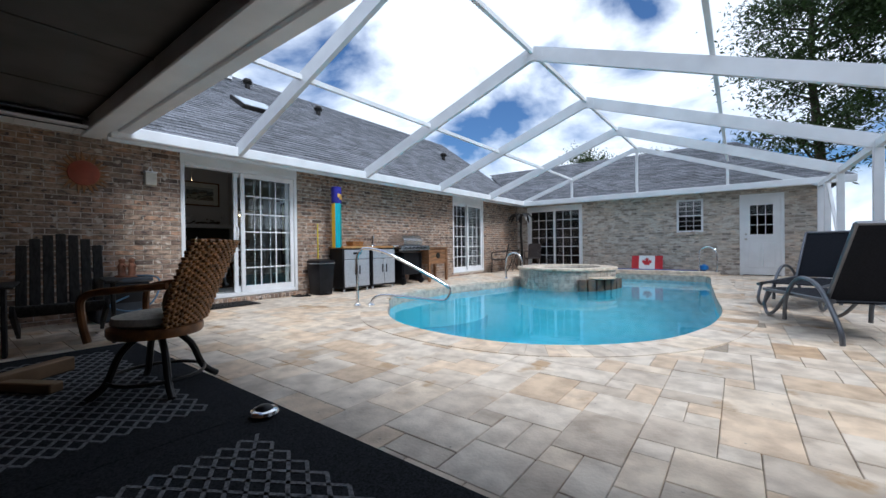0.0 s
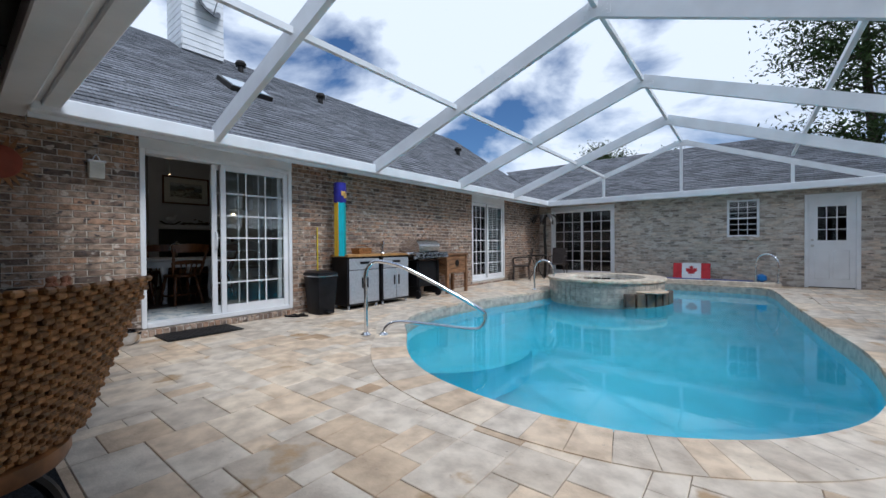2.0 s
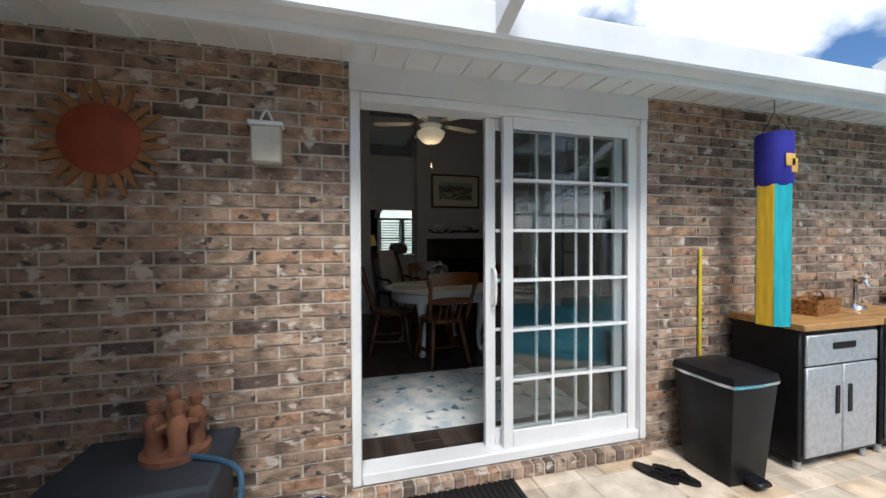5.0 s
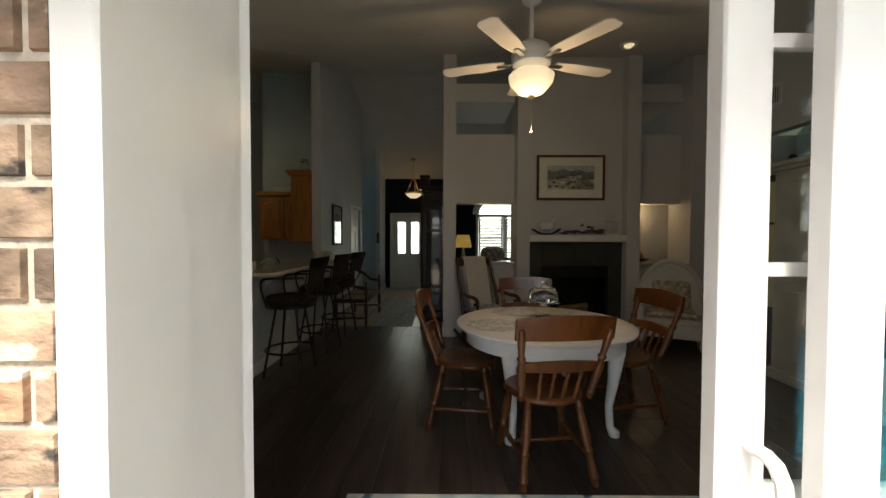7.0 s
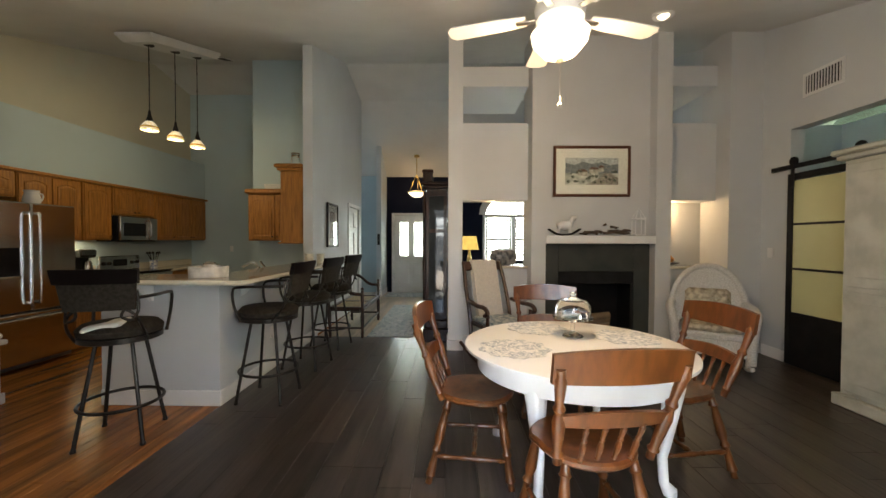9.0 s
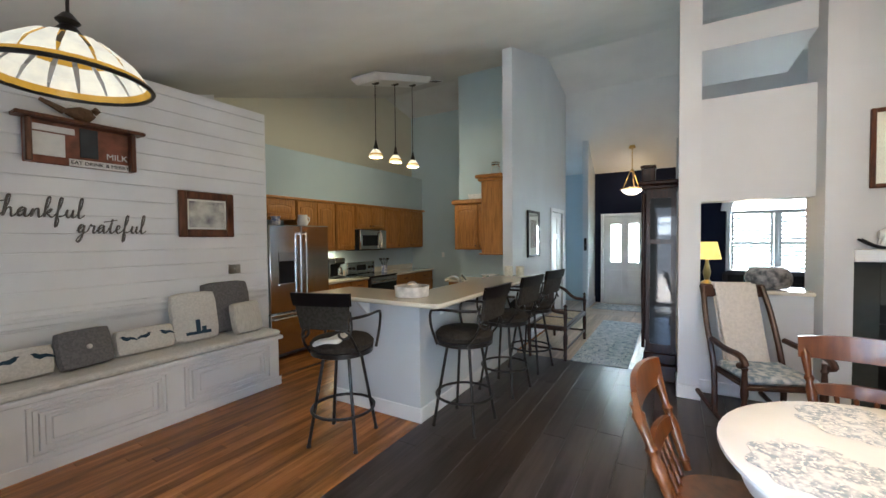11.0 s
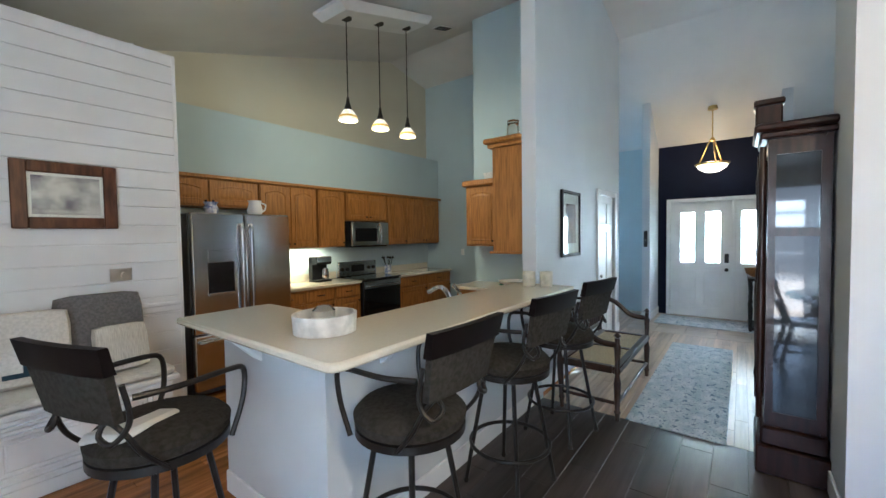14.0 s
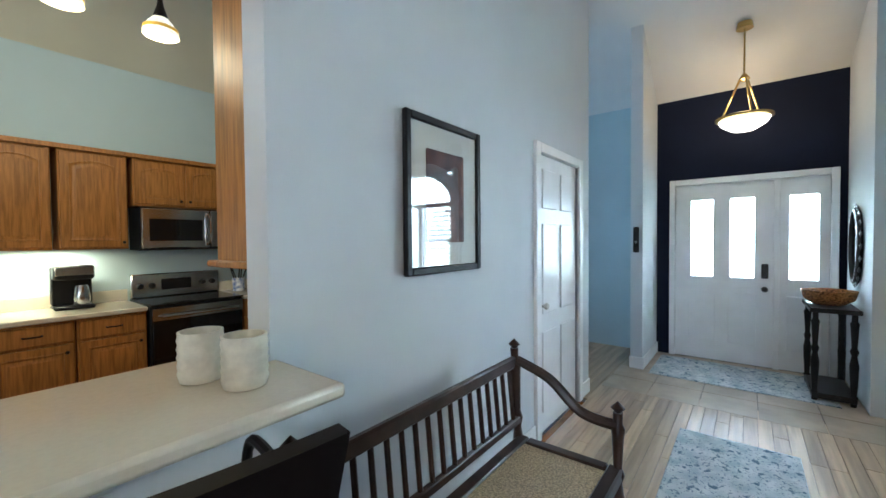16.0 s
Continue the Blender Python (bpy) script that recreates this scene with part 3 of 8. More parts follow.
setting("wall_dining_front", Shape().box(-17.598, -17.57, -2.2, 1.4, 0, 3.2), WALLBLUE, "pale blue wall of the dining room")
setting("wall_shiplap", Shape().box(-10.6, -7.2, -1.25, -1.12, 0, 3.18), SHIP, "white shiplap accent wall")
setting("wall_bar", Shape().box(-12.70, -10.33, 1.15, 1.3, 0.02, 1.11).box(-10.48, -10.33, 0.3, 1.15, 0.02, 1.11), WALL, "pale painted breakfast bar wall")
setting("trim_door_jamb", Shape().box(-7.28, -7.085, 2.795, 2.85, F, 2.2, 0.004), WHITE, "white inner jamb of the sliding door")
# fireplace wall
fw = Shape()
for a, b in ((3.2, 3.38), (4.25, 4.43), (5.8, 5.99)):
    fw.box(-12.6, -12.05, a, b, 0, 4.12)
fw.box(-12.6, -12.05, 6.7, 7.1, 0, 4.12)
fw.box(-12.75, -12.22, 4.43, 5.8, 1.45, 4.16)
for a, b in ((3.38, 4.25), (5.99, 6.7)):
    fw.box(-12.6, -12.3, a, b, 2.01, 3.02)
    fw.box(-12.6, -12.3, a, b, 0, 1.11)
    fw.box(-13.4, -12.3, a, b, 3.5, 3.76)
setting("wall_fireplace", fw, WALLWHITE, "white fireplace wall with open niches")
setting("wall_niche_back", Shape().box(-13.0, -12.9, 5.99, 7.1, 0, 2.4), WALLWHITE, "pale wall behind the niche")

# ---------------------------------------------------------------- doors and windows of the outside
VINYL = WHITE


def sliding_door(name, m, w, h, label, split, open_left):
    """Local x along the wall, y into the house, z up from the sill. split: where the panels meet."""
    root = thing(name, label, "sliding door", m)
    s = Shape()
    s.box(0, 0.055, -0.012, 0.14, 0, h, 0.006).box(w - 0.055, w, -0.012, 0.14, 0, h, 0.006).box(0.055, w - 0.055, -0.010, 0.138, h - 0.05, h, 0.006).box(0.055, w - 0.055, -0.010, 0.138, 0, 0.06, 0.006)
    part("frame", s, VINYL, root)

    def panel(a, b, y):
        p = Shape()
        z0, z1 = 0.06, h - 0.05
        p.box(a, a + 0.065, y, y + 0.035, z0, z1, 0.004).box(b - 0.065, b, y, y + 0.035, z0, z1, 0.004).box(a + 0.065, b - 0.065, y + 0.001, y + 0.034, z0, z0 + 0.1, 0.003).box(a + 0.065, b - 0.065, y + 0.001, y + 0.034, z1 - 0.07, z1, 0.003)
        ob = part("panel", p, VINYL, root)
        part("pane", Shape().box(a + 0.06, b - 0.06, y + 0.014, y + 0.020, z0 + 0.09, z1 - 0.06), GLASS, ob)
        g = Shape()
        for i in (1, 2):
            x = a + 0.065 + (b - a - 0.13) * i / 3
            g.box(x - 0.009, x + 0.009, y + 0.009, y + 0.025, z0 + 0.1, z1 - 0.07)
        for i in range(1, 6):
            z = z0 + 0.1 + (z1 - z0 - 0.17) * i / 6
            g.box(a + 0.065, b - 0.065, y + 0.0085, y + 0.0255, z - 0.009, z + 0.009)
        part("muntin_grid", g, VINYL, ob)
        return ob
    if open_left:
        panel(split, w - 0.055, 0.02)
        p = panel(split - 0.09, w - 0.12, 0.075)
        hd = Shape().tube(curve([(split - 0.05, 0.07, 1.12), (split - 0.05, 0.02, 1.1), (split - 0.05, 0.02, 0.93), (split - 0.05, 0.07, 0.9)], 4), 0.009)
        part("handle", hd, VINYL, p, "white pull handle")
    else:
        panel(split - 0.03, w - 0.055, 0.02)
        panel(0.055, split + 0.03, 0.075)
    return root


sliding_door("sliding_door", pose(WX, 2.80, 0.09, 0, 0, 90), 1.865, 2.06, "white vinyl sliding glass door standing half open", 0.87, True)
sliding_door("sliding_door", pose(WX, 9.55, 0.09, 0, 0, 90), 1.65, 2.06, "closed white sliding glass door with grid panes", 0.8, False)
sliding_door("sliding_door", pose(-6.55, FY, 0.04, 0, 0, 0), 1.95, 2.1, "closed white sliding glass door in the pale brick wall", 0.98, False)
for k, (a, b) in enumerate(((2.80, 4.665), (9.55, 11.2))):
    setting("trim_header_%d" % (k + 1), Shape().box(WX - 0.1, WX + 0.012, a, b, 2.15, 2.29), WHITE, "white header board over the sliding door")
sill = setting("trim_sill", Shape().box(WX - 0.1, WX + 0.045, 2.78, 4.68, 0.0, 0.066), MORTAR, "brick sill course under the sliding door")
for i in range(27):
    part("sill_brick", Shape().box(WX - 0.09, WX + 0.055, 2.785 + i * 0.0702, 2.845 + i * 0.0702, 0.002, 0.075, 0.006), BRICK_ONE, sill, smooth=False)
setting("trim_header_3", Shape().box(-6.55, -4.6, FY - 0.012, FY + 0.1, 2.14, 2.2), WHITE, "white header board")
# rooms added behind the far openings, their shade painted on as near-black
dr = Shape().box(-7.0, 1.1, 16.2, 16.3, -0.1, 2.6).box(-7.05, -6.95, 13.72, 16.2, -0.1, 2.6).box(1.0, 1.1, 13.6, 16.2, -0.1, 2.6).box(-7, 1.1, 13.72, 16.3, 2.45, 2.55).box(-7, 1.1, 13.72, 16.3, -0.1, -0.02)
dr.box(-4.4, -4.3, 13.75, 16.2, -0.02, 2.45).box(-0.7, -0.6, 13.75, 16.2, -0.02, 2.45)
setting("wall_far_rooms", dr, ROOMSHADE, "added rooms of the far wing, painted dark in place of shade")
setting("wall_side_room", Shape().box(-9.2, -9.1, 8.6, 12, 0, 2.7).box(-9.2, -7.2, 8.6, 8.7, 0, 2.7).box(-9.2, -7.2, 11.9, 12.0, 0, 2.7), ROOMSHADE, "added room behind the second sliding door, painted dark in place of shade")
blind = Shape()
for i in range(40):
    blind.box(-7.16, -7.13, 10.5, 11.15, 0.2 + i * 0.05, 0.225 + i * 0.05)
part("window_blind", blind, WHITE)
tagged(bpy.data.objects["window_blind"], "white slatted blind behind the sliding glass door", "blind")

dw = thing("back_door", "white back door with a half-height grid window", "door", pose(-0.48, FY, 0))
part("door_frame", Shape().box(0, 0.07, -0.03, 0.1, 0, 2.12, 0.005).box(0.83, 0.9, -0.03, 0.1, 0, 2.12, 0.005).box(0.07, 0.83, -0.028, 0.098, 2.05, 2.12, 0.005), WHITE, dw)
lf = Shape().box(0.07, 0.83, 0.01, 0.05, 0.02, 1.05).box(0.07, 0.2, 0.01, 0.05, 1.05, 2.05).box(0.7, 0.83, 0.01, 0.05, 1.05, 2.05).box(0.2, 0.7, 0.01, 0.05, 1.85, 2.05)
for a, b in ((0.17, 0.42), (0.48, 0.73)):
    lf.box(a, b, 0.0, 0.02, 0.2, 0.85, 0.008)
door_leaf = part("door_leaf", lf, WHITE, dw)
g = Shape().box(0.18, 0.72, 0.0, 0.012, 1.03, 1.07).box(0.18, 0.72, 0.0, 0.012, 1.83, 1.87).box(0.18, 0.22, 0.0, 0.012, 1.07, 1.83).box(0.68, 0.72, 0.0, 0.012, 1.07, 1.83)
for i in (1, 2):
    g.box(0.2 + 0.5 * i / 3 - 0.008, 0.2 + 0.5 * i / 3 + 0.008, 0.012, 0.03, 1.05, 1.85)
    g.box(0.2, 0.7, 0.013, 0.029, 1.05 + 0.8 * i / 3 - 0.008, 1.05 + 0.8 * i / 3 + 0.008)
part("muntin_grid", g, WHITE, door_leaf)
part("pane", Shape().box(0.2, 0.7, 0.032, 0.038, 1.05, 1.85), GLASS, door_leaf)
part("door_knob", Shape().lathe([(0.012, 0), (0.012, 0.03), (0.03, 0.04), (0.03, 0.06), (0.01, 0.07)], m=pose(0.13, 0.01, 0.95, 90)).lathe([(0.025, 0), (0.025, 0.02)], m=pose(0.13, 0.01, 1.08, 90)), NICKEL, door_leaf, "brushed metal knob and lock")

wn1 = thing("back_window", "small white grid window in the pale brick wall", "window", pose(-1.92, FY, 1.17))
part("window_frame", Shape().box(0, 0.05, -0.01, 0.09, 0, 0.93, 0.004).box(0.59, 0.64, -0.01, 0.09, 0, 0.93, 0.004).box(0.05, 0.59, -0.008, 0.088, 0.88, 0.93).box(0.05, 0.59, -0.008, 0.088, 0, 0.05).box(0.05, 0.59, 0.02, 0.06, 0.45, 0.485), WHITE, wn1)
g = Shape()
for i in (1, 2):
    g.box(0.05 + 0.18 * i - 0.007, 0.05 + 0.18 * i + 0.007, 0.03, 0.045, 0.05, 0.88)
for z in (0.18, 0.32, 0.6, 0.74):
    g.box(0.05, 0.59, 0.031, 0.044, z - 0.007, z + 0.007)
part("muntin_grid", g, WHITE, wn1)
part("pane", Shape().box(0.05, 0.59, 0.05, 0.056, 0.05, 0.88), GLASS, wn1)
part("window_sill", Shape().box(-0.05, 0.69, -0.06, 0.0, -0.07, 0.0, 0.006), BRICK_FAR, wn1, "pale brick sill")

# ---------------------------------------------------------------- pool enclosure
cage = thing("pool_enclosure", "white aluminium screen enclosure frame over the pool", "pool cage")
RGX, RGZ, LX, LZ, RRX, RRZ = -2.85, 3.62, -6.42, 2.33, 1.0, 2.2
BEAMY = [3.4, 5.88, 8.32, 10.76, 13.05]


def bar(shape, p, q, w, h):
    """A rectangular bar from p to q, w wide and h high."""
    p, q = Vector(p), Vector(q)
    d = (q - p).normalized()
    up = Vector((0, 0, 1)) if abs(d.z) < 0.95 else Vector((0, 1, 0))
    s = d.cross(up).normalized()
    u = s.cross(d)
    r = lambda c: [c + s * (w / 2) + u * (h / 2), c - s * (w / 2) + u * (h / 2), c - s * (w / 2) - u * (h / 2), c + s * (w / 2) - u * (h / 2)]
    return shape.rings([r(p), r(q)])


for y in BEAMY:
    hh = 0.19 if y < 13 else 0.12
    part("rafter", bar(Shape(), (LX, y, LZ), (RGX, y, RGZ), 0.06, hh), ALU, cage, smooth=False)
    part("rafter", bar(Shape(), (RGX, y, RGZ), (RRX, y, RRZ), 0.06, hh), ALU, cage, smooth=False)
    gp = Shape().box(RGX - 0.16, RGX + 0.16, y - 0.034, y + 0.034, RGZ - 0.11, RGZ + 0.03)
    for i in range(5):
        for j in range(2):
            gp.lathe([(0.008, 0), (0.006, 0.006)], n=8, m=pose(RGX - 0.12 + i * 0.06, y - 0.034, RGZ - 0.07 + j * 0.06, 90))
    part("gusset_plate", gp, ALU, cage)
for x, z in ((RGX, RGZ + 0.02), (-4.75, 2.95), (-0.72, 2.99)):
    part("purlin", bar(Shape(), (x, 2.1, z), (x, 13.05, z), 0.05, 0.06), ALU, cage, smooth=False)
part("eave_rail", bar(Shape(), (RRX, 2.1, RRZ - 0.03), (RRX, 13.05, RRZ - 0.03), 0.07, 0.1), ALU, cage, smooth=False)
part("chair_rail", bar(Shape(), (RRX, 2.1, 0.88), (RRX, 13.05, 0.88), 0.05, 0.06), ALU, cage, smooth=False)
part("kick_plate", bar(Shape(), (RRX, 2.1, 0.05), (RRX, 13.05, 0.05), 0.05, 0.1), ALU, cage, smooth=False)
for y in BEAMY[:-1] + [12.1, 12.98, 2.2]:
    part("post", Shape().box(RRX - 0.05, RRX + 0.05, y - 0.045, y + 0.045, 0, RRZ - 0.05, 0.004), ALU, cage, smooth=False)
part("brace", bar(Shape(), (RRX, 12.0, 2.1), (RRX, 10.95, 0.92), 0.05, 0.06), ALU, cage, smooth=False)
for x in (-4.75, RGX, -0.72):
    zt = RGZ - 0.06 - abs(x - RGX) * 0.365
    part("gable_post", Shape().box(x - 0.03, x + 0.03, 13.02, 13.08, 2.3, zt), ALU, cage, smooth=False)

# ---------------------------------------------------------------- pool fittings
spa = thing("raised_spa", "round raised spa with pale tile wall beside the pool", "spa", pose(-4.0, 10.35, -0.07))
SPATILE = mat("spa_tile", (0.60, 0.56, 0.49), 0.4, scale=8, var=0.2, bump=0.4, bscale=40)
sw = Shape().lathe([(1.15, -0.5), (1.15, 0.33), (0.85, 0.33), (0.85, -0.5)], n=48)
part("spa_wall", sw, SPATILE, spa)
tl = Shape()
for r in range(5):
    for i in range(60):
        a0, a1 = 2 * math.pi * (i + 0.04) / 60, 2 * math.pi * (i + 0.96) / 60
        z0, z1 = -0.12 + r * 0.088, -0.12 + r * 0.088 + 0.08
        q = [Vector((rr * math.cos(a), rr * math.sin(a), z)) for rr, a, z in ((1.163, a0, z0), (1.163, a1, z0), (1.163, a1, z1), (1.163, a0, z1), (1.15, a0, z0), (1.15, a1, z0), (1.15, a1, z1), (1.15, a0, z1))]
        tl.add(q, [(0, 1, 2, 3), (4, 5, 1, 0), (3, 2, 6, 7), (5, 6, 2, 1), (4, 0, 3, 7)])
tagged(part("wall_tiles", tl, POOLTILE, spa, smooth=False), kind="stuff")
part("rim", Shape().lathe([(1.2, 0.33), (1.21, 0.36), (1.2, 0.385), (0.82, 0.385), (0.82, 0.33)], n=48), TRAV, spa)
part("spa_water", Shape().add([(0.84 * math.cos(i * math.pi / 16), 0.84 * math.sin(i * math.pi / 16), 0.335) for i in range(32)], [tuple(range(32))]), WATER, spa)
part("spa_floor", Shape().lathe([(0.86, -0.3), (0.86, -0.25)], n=32), PLASTER, spa)
SLATE = mat("dark_slate", (0.06, 0.055, 0.05), 0.5, scale=6, color2=(0.14, 0.09, 0.05), bump=0.5, bscale=12, island=0.4)
for i in range(7):
    a = -0.95 + i * 0.16
    part("spillway_stone", Shape().box(-0.09, 0.09, -0.09, 0.02, -0.2, 0.15, 0.015, m=pose(1.22 * math.cos(a), 1.22 * math.sin(a), 0, 0, 0, math.degrees(a) + 90)), SLATE, spa)
part("spillway_cap", Shape().lathe([(0.32, 0.15), (0.34, 0.17), (0.32, 0.19), (0.05, 0.19)], n=24, m=pose(0.98, -0.54, 0)), TRAV, spa)


def handrail(m, label, big=True):
    root = thing("pool_handrail", label, "handrail", m)
    if big:
        pts = [(0, 0, 0), (0, 0, 0.4), (0, 0, 0.68), (0.05, 0, 0.8), (0.16, 0, 0.84), (0.5, 0, 0.74), (1.25, 0, 0.32), (1.36, 0, 0.2), (1.32, 0, 0.09), (1.2, 0, 0.06), (0.7, 0, 0.12), (0.38, 0, 0.15), (0.24, 0, 0.1), (0.2, 0, 0.0)]
    else:
        pts = [(0, 0, 0), (0, 0, 0.45), (0.08, 0, 0.62), (0.25, 0, 0.66), (0.4, 0, 0.52), (0.42, 0, 0.2), (0.42, 0, 0)]
    part("rail", Shape().tube(curve(pts, 6), 0.022, 12), CHROME, root)
    for x in (0, 0.2 if big else 0.42):
        part("escutcheon", Shape().lathe([(0.055, 0), (0.055, 0.01), (0.03, 0.035), (0.024, 0.04)], (x, 0, 0)), CHROME, root)
    return root


handrail(pose(-4.96, 4.38, 0.004, 0, 0, 38), "bent chrome handrail beside the pool steps")
handrail(pose(-5.3, 9.6, 0.004, 0, 0, 15), "bent chrome handrail beside the raised spa", False)
handrail(pose(-1.35, 13.2, 0.10, 0, 0, -20), "chrome ladder rail at the pool's end", False)
setting("pool_ledge", Shape().box(-5.4, -0.9, 13.02, 13.45, 0, 0.1, 0.015), TRAV, "low travertine ledge at the pool's end")
steps = Shape()
for r, z in ((1.1, -0.35), (0.75, -0.6)):
    steps.lathe([(r, -1.1), (r, z), (0.01, z)], (-4.55, 5.25, 0), 32)
setting("pool_steps", steps, PLASTER, "rounded pale steps in the pool")

RED = mat("flag_red", (0.55, 0.03, 0.04), 0.7, scale=8)
fl = thing("flag_board", "red and white maple leaf flag board leaning on the wall", "flag", pose(-3.07, 13.32, 0.1, -14))
part("white_field", Shape().box(0.2, 0.62, 0, 0.02, 0, 0.42), WHITE, fl)
part("red_band", Shape().box(0, 0.2, 0, 0.02, 0, 0.42), RED, fl)
part("red_band", Shape().box(0.62, 0.82, 0, 0.02, 0, 0.42), RED, fl)
leaf = [(0, -.95), (0.03, -.45), (.5, -.5), (.42, -.3), (.9, .1), (.78, .17), (.85, .5), (.55, .43), (.48, .58), (.22, .3), (.32, .85), (.16, .77), (0, 1.05)]
leaf = leaf + [(-x, y) for x, y in leaf[::-1]][1:-1]
part("maple_leaf", Shape().prism([(x * 0.15, y * 0.15) for x, y in leaf], 0.004, pose(0.41, -0.001, 0.21, 90)), RED, fl)
tagged(part("pool_pole", Shape().tube([(-3.6, 13.22, 0.115), (-1.4, 13.24, 0.115)], 0.015), mat("blue_pole", (0.12, 0.16, 0.4), 0.4)), "blue pool cleaning pole lying on the ledge", "pole")
tagged(part("pool_toy", Shape().lathe([(0.02, 0), (0.1, 0.05), (0.1, 0.14), (0.02, 0.19)], (-1.25, 13.28, 0.1)), mat("toy_blue", (0.03, 0.2, 0.55), 0.4)), "blue pool float on the ledge", "toy")

# ---------------------------------------------------------------- outdoor kitchen along the wall
GREYMETAL = mat("grey_hammered_metal", (0.45, 0.47, 0.5), 0.4, metal=0.3, scale=30, var=0.1)
BUTCHER = mat("butcher_block", (0.52, 0.28, 0.10), 0.4, scale=5, var=0.2, stretch=(8, 1, 1))


def garage_cabinet(m):
    root = thing("storage_cabinet", "grey and black metal storage cabinet with wooden top", "cabinet", m, "outdoor kitchen cabinets")
    part("body", Shape().box(-0.4, 0, 0, 0.68, 0.06, 0.84, 0.008), BLACK, root)
    part("top", Shape().box(-0.42, 0.03, -0.01, 0.69, 0.84, 0.88, 0.004), BUTCHER, root, "butcher block top")
    d = part("drawer", Shape().box(0, 0.02, 0.03, 0.65, 0.63, 0.81, 0.006), GREYMETAL, root)
    part("handle", Shape().box(0.02, 0.027, 0.24, 0.44, 0.72, 0.76, 0.003), BLACK, d, "black recessed pull")
    for a, b, hx in ((0.03, 0.335, 0.27), (0.345, 0.65, 0.38)):
        d = part("door", Shape().box(0, 0.02, a, b, 0.09, 0.62, 0.006), GREYMETAL, root)
        part("handle", Shape().box(0.02, 0.027, hx, hx + 0.035, 0.33, 0.5, 0.003), BLACK, d, "black recessed pull")
    for x in (-0.36, -0.04):
        for y in (0.05, 0.63):
            part("foot", Shape().lathe([(0.02, 0), (0.02, 0.06)], (x, y, 0), 10), GREYMETAL, root)
    return root


cab = garage_cabinet(pose(-6.49, 5.33, 0.004))
copy_thing(cab, pose(-6.49, 6.06, 0.004))
gr = thing("gas_grill", "stainless gas grill on a black wheeled cart", "grill", pose(-6.42, 6.85, 0.004))
part("cart", Shape().box(-0.45, -0.05, 0.1, 0.75, 0.22, 0.72, 0.01).box(-0.4, -0.02, 0.12, 0.16, 0.02, 0.72).box(-0.4, -0.02, 0.69, 0.73, 0.06, 0.72), BLACK, gr)
part("control_panel", Shape().prism([(0.0, 0.74), (0.1, 0.78), (0.06, 0.88), (-0.05, 0.9)], 0.95, pose(0, -0.05, 0, 90, 0, 0) @ pose(0, 0, -0.95)), STEEL, gr)
hood = [(0.0, 0.9), (0.02, 1.0), (-0.06, 1.1), (-0.2, 1.15), (-0.36, 1.13), (-0.45, 1.05), (-0.46, 0.9)]
part("hood", Shape().prism(hood, 0.62, pose(0, 0.1, 0, 90, 0, 0) @ pose(0, 0, -0.62)), STEEL, gr)
part("hood_handle", Shape().tube([(0.02, 0.16, 1.02), (0.06, 0.18, 1.02), (0.06, 0.64, 1.02), (0.02, 0.66, 1.02)], 0.012), CHROME, gr)
for i in range(6):
    part("knob", Shape().lathe([(0.022, 0), (0.022, 0.02), (0.014, 0.03)], n=14, m=pose(0.085, 0.08 + i * 0.13, 0.83, 0, 70)), BLACK, gr)
for a, b in ((-0.2, 0.09), (0.76, 1.0)):
    part("side_shelf", Shape().box(-0.42, 0.0, a, b, 0.85, 0.89, 0.01), STEEL, gr)
for y in (0.12, 0.73):
    part("wheel", Shape().lathe([(0.02, -0.02), (0.075, -0.02), (0.08, 0), (0.075, 0.02), (0.02, 0.02)], n=20, m=pose(-0.05, y, 0.08, 90)), BLACK, gr)
CEDAR = mat("cedar", (0.30, 0.15, 0.07), 0.6, scale=6, var=0.25, stretch=(6, 1, 6), objrand=0.2)
co = thing("patio_cooler", "rustic wooden patio cooler on four legs", "cooler", pose(-6.45, 7.86, 0.004))
for i in range(4):
    part("board", Shape().box(-0.4, 0, 0, 0.72, 0.42 + i * 0.095, 0.51 + i * 0.095, 0.004), CEDAR, co)
part("lid", Shape().box(-0.42, 0.03, -0.02, 0.74, 0.8, 0.84, 0.006), CEDAR, co)
for x in (-0.38, -0.01):
    for y in (0.02, 0.7):
        part("leg", Shape().box(x - 0.03, x + 0.03, y - 0.03, y + 0.03, 0, 0.8, 0.004), CEDAR, co)
part("emblem", Shape().lathe([(0.07, 0), (0.07, 0.008), (0.05, 0.01)], n=24, m=pose(0.001, 0.36, 0.63, 0, 90)), BLACKMETAL, co, "dark round star emblem")

tr = thing("trash_can", "black plastic step trash can with a steel lid band", "trash can", pose(-6.66, 4.96, 0.004))
part("bin", Shape().rings([[Vector((sx * a, sy * b, z)) for sx, sy in ((-1, -1), (-.6, -1.1), (.6, -1.1), (1, -1), (1.08, 0), (1, 1), (.6, 1.1), (-.6, 1.1), (-1, 1))] for a, b, z in ((0.15, 0.13, 0), (0.19, 0.165, 0.56))]), BLACK, tr)
part("band", Shape().rings([[Vector((sx * a, sy * b, z)) for sx, sy in ((-1, -1), (-.6, -1.1), (.6, -1.1), (1, -1), (1.08, 0), (1, 1), (.6, 1.1), (-.6, 1.1), (-1, 1))] for a, b, z in ((0.197, 0.171, 0.56), (0.197, 0.171, 0.578))]), STEEL, tr, "steel band")
